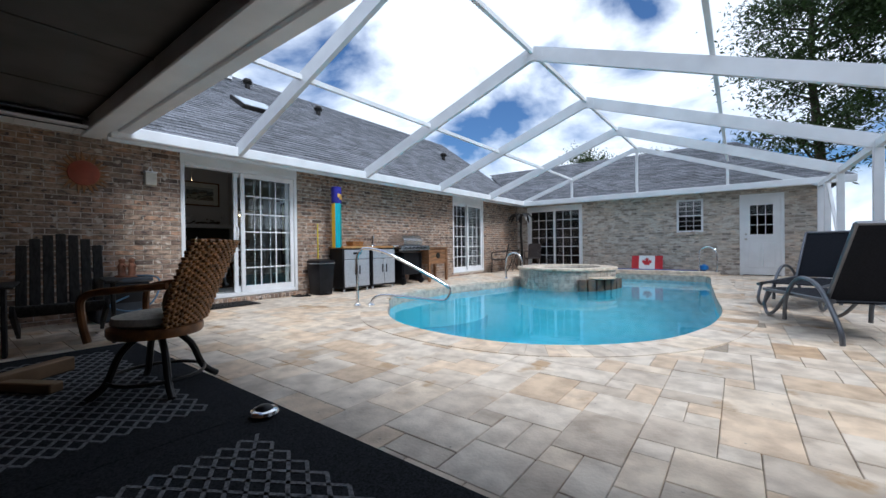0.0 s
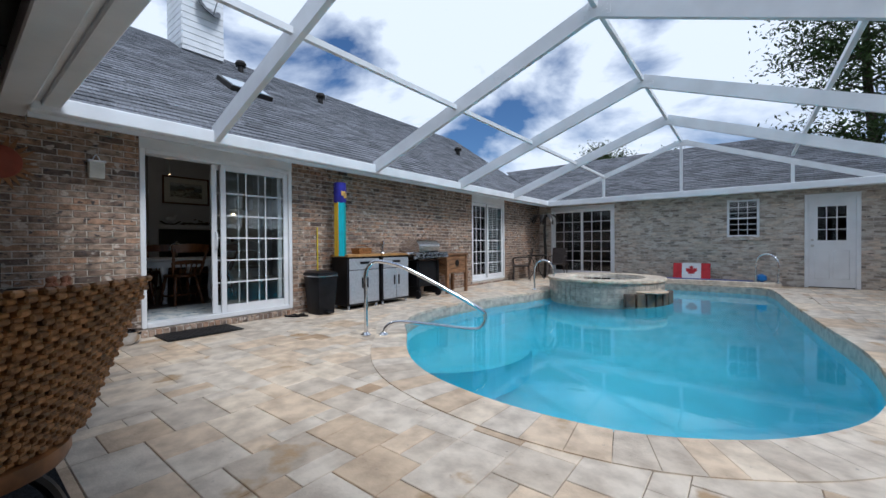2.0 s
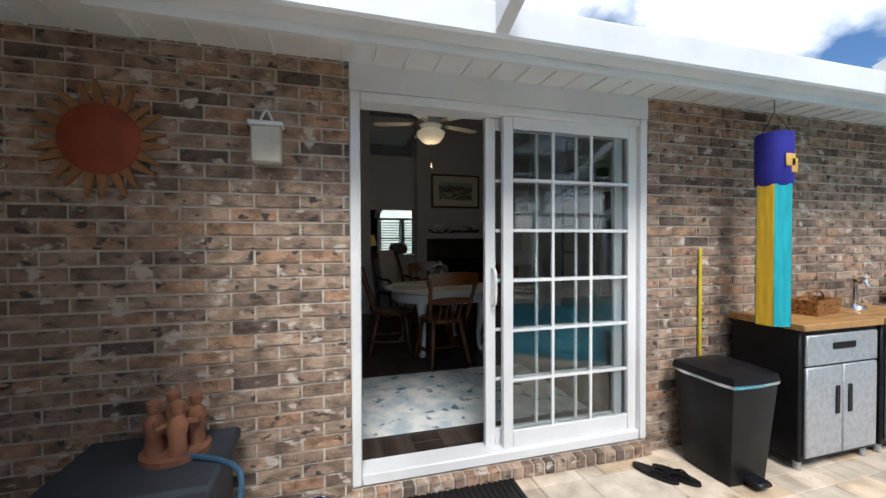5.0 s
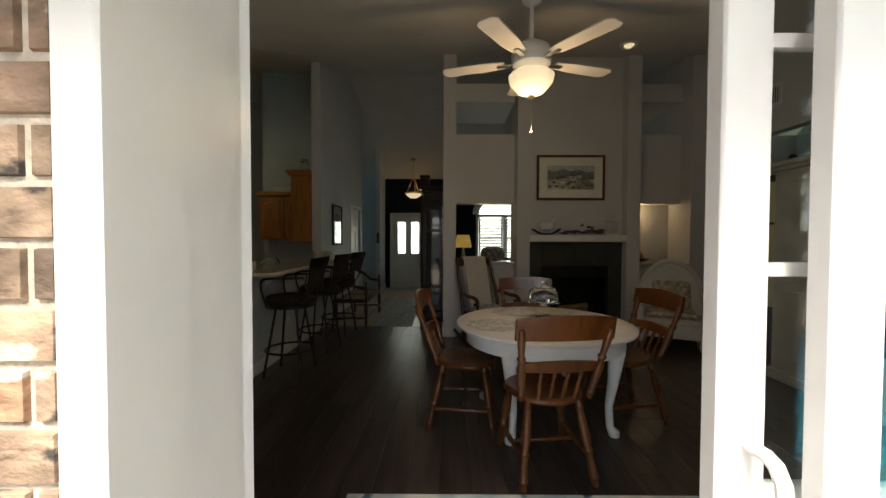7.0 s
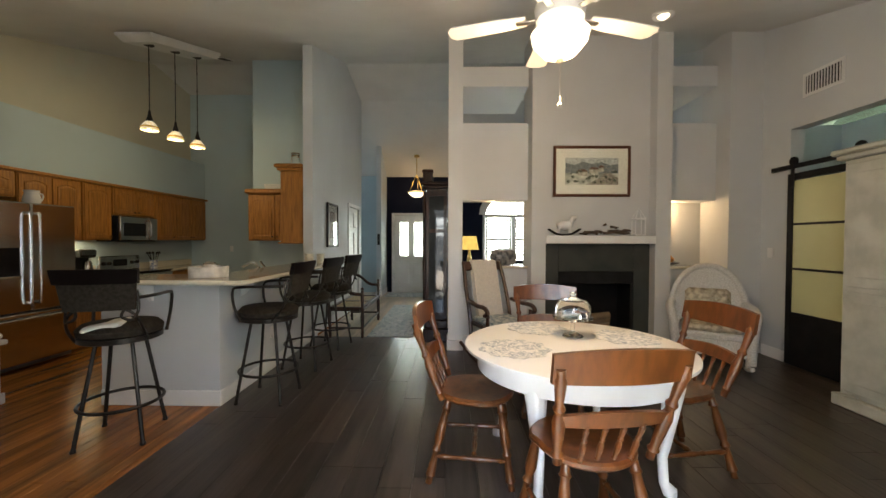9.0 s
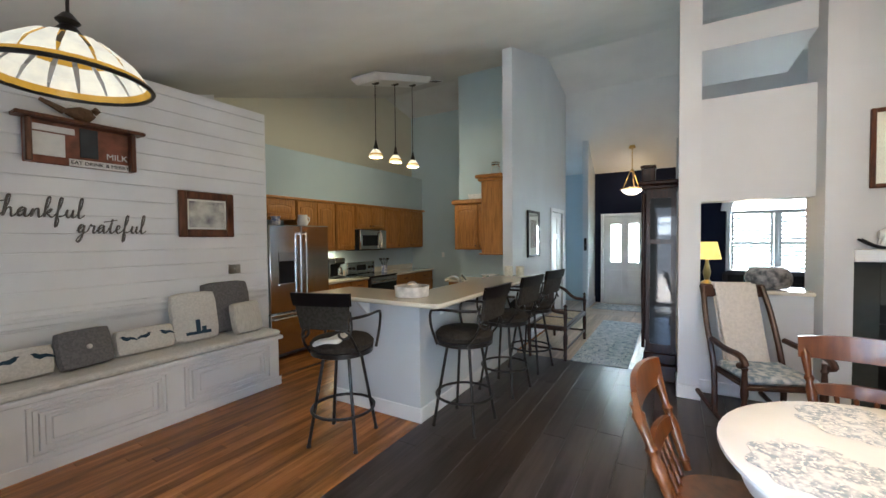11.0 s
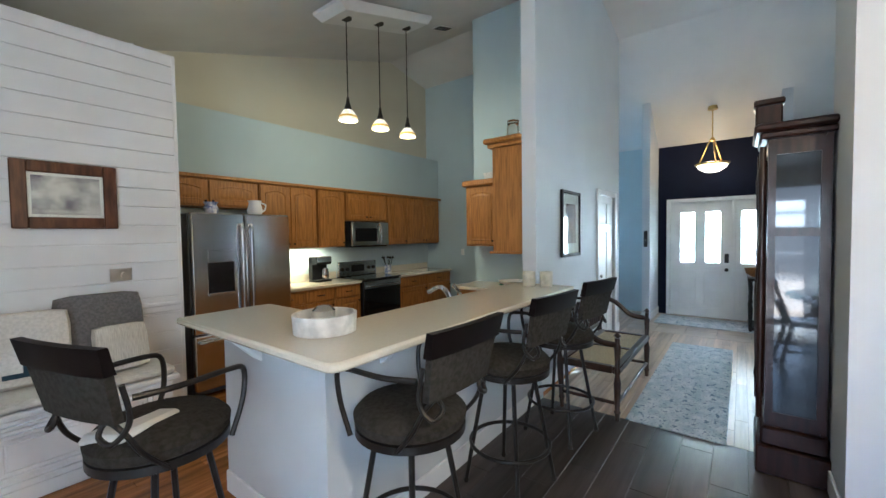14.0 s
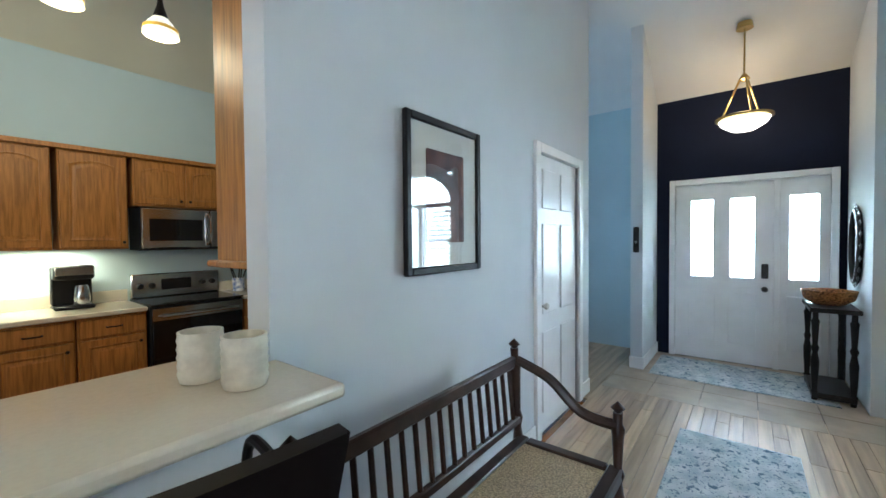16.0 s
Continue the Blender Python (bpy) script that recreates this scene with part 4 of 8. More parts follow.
part("lid", Shape().rings([[Vector((sx * a, sy * b, z)) for sx, sy in ((-1, -1), (-.6, -1.1), (.6, -1.1), (1, -1), (1.08, 0), (1, 1), (.6, 1.1), (-.6, 1.1), (-1, 1))] for a, b, z in ((0.2, 0.175, 0.578), (0.19, 0.165, 0.62), (0.12, 0.1, 0.645))]), BLACK, tr)
part("pedal", Shape().box(0.14, 0.25, -0.05, 0.05, 0.02, 0.05, 0.01), BLACK, tr)

ws = thing("windsock", "blue yellow and teal fabric windsock hanging from the eave", "windsock", pose(-6.62, 5.3, 0.98) @ Matrix.Diagonal((1, 1, 0.92, 1)))
part("crown", Shape().lathe([(0.085, 0.78), (0.095, 0.8), (0.095, 1.12), (0.085, 1.13)], n=20), mat("windsock_blue", (0.03, 0.03, 0.32), 0.8, scale=9), ws)
part("emblem", Shape().box(0.092, 0.098, -0.045, 0.03, 0.9, 0.98, 0.01).box(0.092, 0.098, 0.0, 0.05, 0.86, 0.95, 0.01), mat("windsock_patch", (0.75, 0.45, 0.12), 0.8), ws)
for i, (c, nm) in enumerate((((0.75, 0.5, 0.03), "yellow"), ((0.02, 0.45, 0.5), "teal"), ((0.8, 0.5, 0.03), "amber"), ((0.02, 0.42, 0.50), "turquoise"), ((0.02, 0.3, 0.28), "green"), ((0.8, 0.6, 0.1), "gold"))):
    a = 2 * math.pi * (i + 0.5) / 6
    part("streamer", Shape().box(-0.045, 0.045, -0.003, 0.003, -0.13, 0.79, 0.001, m=pose(0.08 * math.cos(a + 2.2), 0.08 * math.sin(a + 2.2), 0, 0, 0, math.degrees(a + 2.2) + 90)), mat("streamer_" + nm, c, 0.8, scale=5, stretch=(8, 8, 1)), ws)
part("cord", Shape().tube([(0.09, 0, 1.12), (0, 0, 1.27), (-0.09, 0, 1.12)], 0.003, 5).tube([(0, 0, 1.27), (0, 0, 1.42)], 0.003, 5), BLACK, ws)
WICK = mat("basket_wicker", (0.45, 0.2, 0.06), 0.7, scale=60, var=0.4, bump=0.8, bscale=90)
ba = thing("basket", "orange wicker basket on the cabinet top", "basket", pose(-6.72, 5.82, 0.884, 0, 0, 10))
part("body", Shape().rings([[Vector((x * k, y * k, z)) for x, y in ((-.09, -.17), (.09, -.17), (.09, .17), (-.09, .17))] for k, z in ((0.9, 0), (1.0, 0.1), (0.96, 0.1), (0.86, 0.02))]), WICK, ba)
part("handle", Shape().tube(curve([(0, -0.17, 0.09), (0, -0.1, 0.14), (0, 0.1, 0.14), (0, 0.17, 0.09)], 5), 0.008), WICK, ba)
la = thing("faucet", "small chrome faucet on the cabinet top", "faucet", pose(-6.78, 6.35, 0.884))
part("base", Shape().lathe([(0.07, 0), (0.06, 0.02), (0.02, 0.03), (0.02, 0.17), (0.04, 0.18), (0.04, 0.21), (0.0, 0.22)]), CHROME, la)
part("spout", Shape().tube(curve([(0, 0, 0.19), (0.06, -0.03, 0.22), (0.1, -0.05, 0.16)], 4), 0.012), CHROME, la)
tagged(part("yellow_stick", Shape().box(-6.935, -6.92, 5.08, 5.1, 0.3, 1.32, 0.003), mat("yellow_plastic", (0.7, 0.55, 0.03), 0.5)), "yellow stick leaning on the brick wall", "stick")
mt = thing("door_mat", "black ribbed rubber door mat before the sliding door", "mat", pose(0, 0, 0.004))
part("base", Shape().box(-6.93, -6.43, 2.9, 3.7, 0, 0.012, 0.004), BLACK, mt)
rb = Shape()
for i in range(24):
    rb.box(-6.9, -6.46, 2.93 + i * 0.032, 2.945 + i * 0.032, 0.012, 0.017)
part("ribs", rb, BLACK, mt, smooth=False)
bo = thing("dog_bowl", "stainless steel dog bowl on the pavers", "bowl", pose(-6.72, 2.6, 0.004))
part("bowl", Shape().lathe([(0.09, 0), (0.13, 0.05), (0.145, 0.13), (0.155, 0.135), (0.14, 0.12), (0.12, 0.05), (0.0, 0.015)], n=32), CHROME, bo)
for k, dy in enumerate((0, 0.1)):
    f1 = thing("flip_flop", "black flip-flop lying on the pavers", "flip-flop", pose(-6.72 + 0.05 * k, 4.52 + dy, 0.004, 0, 0, 20), "flip-flops")
    part("sole", Shape().slab([(0.13 * math.cos(t / 8 * math.pi), 0.045 * math.sin(t / 8 * math.pi) + 0.008 * math.cos(t / 8 * math.pi)) for t in range(16)], 0, 0.018), BLACK, f1)
    part("strap", Shape().tube(curve([(-0.02, -0.04, 0.015), (0.03, -0.02, 0.04), (0.08, 0, 0.02), (0.03, 0.02, 0.04), (-0.02, 0.04, 0.015)], 4), 0.006), BLACK, f1)

TAUPE = mat("grey_resin", (0.05, 0.058, 0.07), 0.6, spec=0.25, scale=6)
sb = thing("storage_bin", "grey blue plastic hose box beside the wall", "hose box", pose(-6.85, 1.75, 0.004))
part("body", Shape().box(0, 0.42, 0, 0.52, 0, 0.46, 0.02), TAUPE, sb)
part("lid", Shape().box(-0.02, 0.46, -0.03, 0.55, 0.46, 0.52, 0.015), TAUPE, sb)
part("opening", Shape().box(0.421, 0.43, 0.08, 0.44, 0.22, 0.4), BLACK, sb)
part("hose", Shape().tube(curve([(0.43, 0.3, 0.3), (0.5, 0.1, 0.2), (0.52, 0.35, 0.12), (0.5, 0.55, 0.25), (0.35, 0.62, 0.5), (0.2, 0.3, 0.535)], 6), 0.011), mat("hose_blue", (0.05, 0.12, 0.2), 0.4), sb)
CLAY = mat("terracotta", (0.30, 0.13, 0.075), 0.8, scale=12, var=0.2, bump=0.2)
fg = Shape().lathe([(0.14, 0), (0.14, 0.025), (0.02, 0.03)], n=24)
for i in range(4):
    a = math.pi / 2 * i + 0.4
    fg.lathe([(0.04, 0.02), (0.035, 0.1), (0.045, 0.16), (0.02, 0.2), (0.03, 0.22), (0.03, 0.25), (0.0, 0.27)], (0.08 * math.cos(a), 0.08 * math.sin(a), 0), 12)
    b2 = a + math.pi / 2
    fg.tube([(0.08 * math.cos(a), 0.08 * math.sin(a), 0.17), (0.1 * math.cos((a + b2) / 2), 0.1 * math.sin((a + b2) / 2), 0.15), (0.08 * math.cos(b2), 0.08 * math.sin(b2), 0.17)], 0.015, 6)
fo = part("clay_sculpture", fg, CLAY)
fo.matrix_basis = pose(-6.68, 2.1, 0.524) @ Matrix.Scale(0.88, 4)
tagged(fo, "terracotta ring sculpture standing on the hose box", "sculpture")
sd = thing("sun_plaque", "terracotta sun face plaque on the brick wall", "wall plaque", pose(-6.935, 1.75, 1.82, 0, 90))
part("disc", Shape().lathe([(0.16, 0), (0.15, 0.03), (0.08, 0.05), (0, 0.055)], n=32), mat("sun_red", (0.28, 0.06, 0.03), 0.7, scale=10), sd)
for i in range(22):
    a = 2 * math.pi * i / 22
    k = 0.245 + 0.015 * (i % 2)
    part("ray", Shape().prism([(0.145, -0.022), (k, -0.004 + 0.02 * (i % 2)), (k, 0.004 + 0.02 * (i % 2)), (0.145, 0.022)], 0.02, pose(0, 0, 0, 0, 0, math.degrees(a))), mat("sun_ray", (0.33, 0.16, 0.07), 0.7, scale=10) if not i else bpy.data.materials["sun_ray"], sd)
lt = thing("wall_lantern", "small white metal lantern on the brick wall", "wall lantern", pose(-6.90, 2.42, 1.82))
part("back_plate", Shape().box(-0.04, -0.02, -0.04, 0.04, -0.05, 0.12, 0.005), WHITE, lt)
part("body", Shape().box(-0.02, 0.06, -0.065, 0.065, -0.08, 0.09, 0.008), mat("frosted_lantern", (0.6, 0.58, 0.5), 0.5), lt)
part("cap", Shape().box(-0.02, 0.07, -0.075, 0.075, 0.09, 0.11, 0.004).tube(curve([(0.025, -0.03, 0.11), (0.025, 0, 0.17), (0.025, 0.03, 0.11)], 4), 0.006), WHITE, lt)

# ---------------------------------------------------------------- bistro set and metal palm
WICKD = mat("dark_wicker", (0.06, 0.045, 0.04), 0.6, scale=60, var=0.4, bump=0.6, bscale=100)


def bistro_chair(m):
    root = thing("bistro_chair", "dark brown woven patio armchair by the far wall", "chair", m, "bistro chairs")
    part("seat", Shape().box(-0.22, 0.22, -0.22, 0.22, 0.4, 0.43, 0.01), WICKD, root)
    part("backrest", Shape().box(-0.22, 0.22, -0.012, 0.012, 0, 0.5, 0.008, m=pose(0, 0.22, 0.42, -12)), WICKD, root)
    for x in (-0.21, 0.21):
        for y in (-0.2, 0.2):
            part("leg", Shape().tube([(x, y, 0.42), (x * 1.1, y * 1.15, 0)], 0.014, 8), WICKD, root)
        part("arm", Shape().tube(curve([(x, -0.2, 0.42), (x * 1.1, -0.22, 0.6), (x * 1.1, -0.1, 0.65), (x * 1.05, 0.27, 0.66)], 4), 0.015), WICKD, root)
    return root


bc = bistro_chair(pose(-6.6, 11.55, 0.004, 0, 0, -60))
copy_thing(bc, pose(-6.05, 12.9, 0.004, 0, 0, 10))
bt = thing("bistro_table", "small round dark bistro table", "table", pose(-6.45, 12.25, 0.004))
part("tabletop", Shape().lathe([(0.3, 0.68), (0.3, 0.7), (0.28, 0.71), (0, 0.71)], n=32), BLACKMETAL, bt)
for i in range(3):
    a = 2.1 * i
    part("leg", Shape().tube(curve([(0.25 * math.cos(a), 0.25 * math.sin(a), 0), (0.05 * math.cos(a), 0.05 * math.sin(a), 0.35), (0.2 * math.cos(a), 0.2 * math.sin(a), 0.68)], 5), 0.012), BLACKMETAL, bt)
pm = thing("metal_palm", "dark metal palm tree ornament in the corner", "ornament", pose(-6.45, 12.85, 0.004))
part("trunk", Shape().tube(curve([(0, 0, 0), (0.03, 0, 0.7), (0, 0, 1.3), (0.02, 0, 1.85)], 5), [0.05 - 0.001 * i for i in range(16)]), BLACKMETAL, pm)
for i in range(9):
    a = 2 * math.pi * i / 9
    c = [Vector((math.cos(a) * r, math.sin(a) * r, 1.85 + z)) for r, z in ((0, 0), (0.15, 0.1), (0.3, 0.08), (0.42, -0.05), (0.48, -0.2))]
    sd2 = Vector((-math.sin(a), math.cos(a), 0))
    fr = Shape().rings([[p + sd2 * w + Vector((0, 0, -0.03)), p + Vector((0, 0, 0.004)), p - sd2 * w + Vector((0, 0, -0.03)), p - Vector((0, 0, 0.004))] for p, w in zip(c, (0.01, 0.06, 0.075, 0.05, 0.005))])
    part("frond", fr, BLACKMETAL, pm)

# ---------------------------------------------------------------- loungers
SLING = mat("black_sling", (0.012, 0.014, 0.02), 0.75, spec=0.15, scale=90, var=0.2, bump=0.3, bscale=200)
GREYALU = mat("grey_aluminium", (0.17, 0.18, 0.2), 0.35, metal=0.7, scale=5)


def lounger(m):
    root = thing("sun_lounger", "black sling sun lounger with grey metal frame and raised back", "sun lounger", m, "sun loungers")
    for x in (-0.31, 0.31):
        part("side_rail", Shape().tube(curve([(x, -0.95, 0.30), (x, -0.5, 0.31), (x, 0.3, 0.33), (x, 0.45, 0.34)], 4), 0.02), GREYALU, root)
        part("front_leg", Shape().tube(curve([(x, -0.85, 0.3), (x, -0.95, 0.12), (x, -0.85, 0.02), (x, -0.65, 0.1), (x, -0.4, 0.3)], 5), 0.018), GREYALU, root)
        part("arm", Shape().tube(curve([(x * 1.12, -0.35, 0.04), (x * 1.12, -0.3, 0.3), (x * 1.12, -0.05, 0.5), (x * 1.12, 0.3, 0.45), (x * 1.12, 0.6, 0.15), (x * 1.12, 0.65, 0.0)], 5), 0.02), GREYALU, root)
        part("back_rail", Shape().tube([(x, 0.35, 0.34), (x, 0.75, 1.0)], 0.018), GREYALU, root)
    part("seat_sling", Shape().box(-0.3, 0.3, -0.93, 0.38, 0.315, 0.327, 0.004), SLING, root)
    part("back_sling", Shape().box(-0.3, 0.3, -0.006, 0.006, 0.0, 0.78, 0.004, m=pose(0, 0.36, 0.34, -31)), SLING, root)
    part("cross_bar", Shape().tube([(-0.31, 0.75, 1.0), (0.31, 0.75, 1.0)], 0.018), GREYALU, root)
    return root


lo = lounger(pose(0.35, 8.1, 0.004, 0, 0, -22))
copy_thing(lo, pose(0.32, 5.85, 0.004, 0, 0, 197))

# ---------------------------------------------------------------- covered patio
RUG = mat("charcoal_rug", (0.03, 0.032, 0.036), 0.95, spec=0.1, scale=120, var=0.3, bump=0.4, bscale=300)
RUGL = mat("rug_lattice", (0.20, 0.20, 0.21), 0.95, scale=90, var=0.3)
for x0, x1 in ((-5.0, -2.503), (-2.497, 0.0)):
    ru = thing("outdoor_rug", "charcoal outdoor rug with pale lattice pattern", "rug", pose(0, 0, 0.004), "outdoor rugs")
    part("field", Shape().box(x0, x1, -1.4, 1.74, 0, 0.009, 0.003), RUG, ru)
    lat = Shape()
    a, b, c, d = x0 + 0.24, x1 - 0.24, -1.16, 1.5
    k = 0.13
    for sgn in (1, -1):
        i = -40
        while i < 60:
            u = a + i * k
            i += 1
            pts = []
            for x in np.linspace(a, b, 2):
                pts.append((x, c + sgn * (x - u) * 0.62 if sgn > 0 else d - (x - u) * 0.62))
            (xa, ya), (xb, yb) = pts
            dy = yb - ya
            t0, t1 = sorted(((c - ya) / dy, (d - ya) / dy))
            t0, t1 = max(0, t0), min(1, t1)
            if t1 - t0 > 0.01:
                p, q = (xa + (xb - xa) * t0, ya + dy * t0, 0.010), (xa + (xb - xa) * t1, ya + dy * t1, 0.010)
                bar(lat, p, q, 0.016, 0.003)
    tagged(part("lattice", lat, RUGL, ru, smooth=False), kind="stuff")
lb = thing("floor_light", "round silver solar light lying on the rug", "solar light", pose(-2.42, 1.62, 0.016))
part("body", Shape().lathe([(0.055, 0), (0.07, 0.015), (0.065, 0.03), (0.045, 0.035)], n=24), CHROME, lb)
part("dome", Shape().lathe([(0.045, 0.035), (0.03, 0.05), (0, 0.055)], n=20), BLACK, lb)

WK = mat("honey_wicker", (0.36, 0.17, 0.055), 0.55, scale=40, var=0.3, island=0.35)
RATT = mat("rattan_pole", (0.25, 0.10, 0.03), 0.4, scale=15, var=0.25)
wc = thing("wicker_chair", "woven wicker swivel armchair with rattan frame on the rug", "chair", pose(-3.38, 1.45, 0.016, 0, 0, -50) @ Matrix.Scale(0.92, 4))
back = Shape()
for r in range(30):
    z = 0.44 + r * 0.0185
    y = 0.24 + 0.10 * (r / 30) ** 1.5 + 0.12 * (r / 30)
    w = 0.24 + 0.05 * math.sin(r / 30 * 2.2)
    for i in range(16):
        x = -w + 2 * w * (i + 0.5) / 16
        yy = y - 0.05 * (x / w) ** 2 + (0.006 if (i + r) % 2 else -0.004)
        back.box(-w / 16 * 1.02, w / 16 * 1.02, -0.016, 0.016, -0.010, 0.010, 0.006, m=pose(x, yy, z, 0, 0, 0))
tagged(part("backrest", back, WK, wc, "woven honey wicker back", False), kind="stuff")
part("seat", Shape().lathe([(0.26, 0.36), (0.27, 0.38), (0.27, 0.42), (0.25, 0.43)], n=28), RATT, wc)
part("seat_pad", Shape().lathe([(0.22, 0.43), (0.25, 0.45), (0.24, 0.49), (0.15, 0.51), (0, 0.515)], n=28), mat("cream_cushion", (0.45, 0.42, 0.36), 0.9, scale=40), wc)
part("throw_pillow", Shape().lathe([(0.02, -0.06), (0.15, -0.02), (0.16, 0.0), (0.15, 0.02), (0.02, 0.06)], n=16, m=pose(0, 0.16, 0.62, 70)), mat("tan_pillow", (0.30, 0.22, 0.13), 0.9, scale=20), wc)
for x in (-0.27, 0.27):
    part("arm", Shape().tube(curve([(x, 0.24, 0.7), (x * 1.08, -0.05, 0.68), (x * 1.05, -0.24, 0.64), (x, -0.26, 0.5), (x * 0.95, -0.24, 0.36)], 5), 0.022), RATT, wc)
for i in range(4):
    a = math.pi / 4 + math.pi / 2 * i
    part("leg", Shape().tube(curve([(0.1 * math.cos(a), 0.1 * math.sin(a), 0.36), (0.2 * math.cos(a), 0.2 * math.sin(a), 0.25), (0.27 * math.cos(a), 0.27 * math.sin(a), 0.08), (0.36 * math.cos(a), 0.36 * math.sin(a), 0.0)], 5), 0.022), BLACKMETAL, wc)
part("base_ring", Shape().tube([(0.27 * math.cos(i * math.pi / 10), 0.27 * math.sin(i * math.pi / 10), 0.09) for i in range(20)], 0.012, 6, True), BLACKMETAL, wc)

GREYWOOD = mat("weathered_slats", (0.05, 0.047, 0.044), 0.75, spec=0.2, scale=8, var=0.25, stretch=(6, 6, 1))
ad = thing("adirondack_chair", "dark grey slatted adirondack chair near the brick wall", "chair", pose(-5.42, 1.32, 0.004, 0, 0, 82))
for i in range(7):
    x = -0.27 + i * 0.09
    h = 0.8 - 0.10 * abs(i - 3) / 3 * abs(i - 3) / 3 * 1.2
    part("back_slat", Shape().box(x - 0.038, x + 0.038, -0.011, 0.011, 0, h, 0.006, m=pose(0, 0.28, 0.26, -16, 0, 0)), GREYWOOD, ad)
for i in range(5):
    part("seat_slat", Shape().box(-0.28, 0.28, -0.26 + i * 0.11, -0.165 + i * 0.11, 0.38 - i * 0.03, 0.402 - i * 0.03, 0.004), GREYWOOD, ad)
for x in (-0.34, 0.34):
    part("front_leg", Shape().box(x - 0.015, x + 0.015, -0.28, -0.16, 0, 0.56, 0.005), GREYWOOD, ad)
    part("back_leg", Shape().box(x * 0.9 - 0.015, x * 0.9 + 0.015, -0.05, 0.05, -0.5, 0.3, 0.005, m=pose(0, 0.18, 0.24, 68)), GREYWOOD, ad)
    part("arm", Shape().box(x - 0.065, x + 0.065, -0.34, 0.4, 0.56, 0.582, 0.008), GREYWOOD, ad)
ot = thing("patio_table", "dark wooden patio dining table in the shade", "table", pose(-4.35, 0.35, 0.016))
part("tabletop", Shape().lathe([(0.52, 0.68), (0.54, 0.7), (0.54, 0.72), (0.52, 0.735), (0, 0.735)], n=40), BLACKMETAL, ot)
part("pedestal", Shape().lathe([(0.3, 0), (0.28, 0.05), (0.1, 0.1), (0.07, 0.4), (0.12, 0.68)], n=20), BLACKMETAL, ot)
ps = thing("parasol_base", "wooden cross-shaped stand on the rug under the table", "stand", pose(-4.1, 0.85, 0.016, 0, 0, 30))
for rz in (0, 90):
    part("beam", Shape().box(-0.4, 0.4, -0.04, 0.04, 0.0, 0.06 + rz * 0.0004, 0.008, m=pose(0, 0, 0, 0, 0, rz)), mat("stand_wood", (0.2, 0.12, 0.06), 0.6, scale=6) if not rz else bpy.data.materials["stand_wood"], ps)

# ---------------------------------------------------------------- roof fittings
def on_roof(x):
    return EZ + (EX - x) * (RZ - EZ) / (EX - RX)


slope = math.degrees(math.atan2(RZ - EZ, EX - RX))
SKYGLASS = mat("skylight_glass", (0.35, 0.42, 0.5), 0.08, scale=2, var=0.1)
for y, x in ((2.55, -9.5), (5.1, -9.3)):
    sk = thing("skylight", "flat curb skylight with a dark frame on the shingle roof", "skylight", pose(x, y, on_roof(x) + 0.015, 0, slope, 0), "skylights")
    part("curb", Shape().box(-0.35, 0.35, -0.4, 0.4, -0.02, 0.09, 0.01), BLACKMETAL, sk)
    part("pane", Shape().box(-0.31, 0.31, -0.36, 0.36, 0.09, 0.10, 0.004), SKYGLASS, sk)
for y, x in ((3.3, -10.8), (7.8, -10.7), (12.4, -9.4), (6.0, -11.4)):
    vn = thing("roof_vent", "small dark hooded roof vent on the shingles", "roof vent", pose(x, y, on_roof(x)), group="roof vents")
    part("pipe", Shape().lathe([(0.07, -0.05), (0.07, 0.16)], n=14), BLACKMETAL, vn)
    part("hood", Shape().lathe([(0.11, 0.14), (0.13, 0.2), (0.1, 0.26), (0, 0.28)], n=16), BLACKMETAL, vn)
ch = thing("chimney", "white sided chimney on the roof ridge", "chimney", pose(-12.2, 5.3, 5.6))
part("shaft", Shape().box(-0.45, 0.45, -0.45, 0.45, 0, 1.75), ALU, ch)
for i in range(11):
    part("siding_board", Shape().box(0.45, 0.465, -0.45, 0.45, 0.1 + i * 0.15, 0.235 + i * 0.15, 0.004).box(-0.45, 0.45, -0.465, -0.45, 0.1 + i * 0.15, 0.235 + i * 0.15, 0.004), ALU, ch)
dish = thing("satellite_dish", "grey satellite dish fixed to the chimney", "satellite dish", pose(-11.72, 5.35, 6.7, 0, 60, 20))
part("reflector", Shape().lathe([(0.02, 0.0), (0.2, 0.04), (0.3, 0.1), (0.3, 0.11), (0.2, 0.05), (0, 0.01)], n=24), GREYALU, dish)
part("arm", Shape().tube([(0.28, 0, 0.1), (0.1, 0, 0.35)], 0.012).tube([(0, 0, 0), (0, 0, -0.15)], 0.02), GREYALU, dish)

# ---------------------------------------------------------------- trees and fence beyond the enclosure
LEAF = mat("leaf", (0.075, 0.12, 0.035), 0.7, scale=3, var=0.3, island=0.4)
BARK = mat("bark", (0.12, 0.09, 0.07), 0.9, scale=9, var=0.3, bump=0.6, bscale=20)


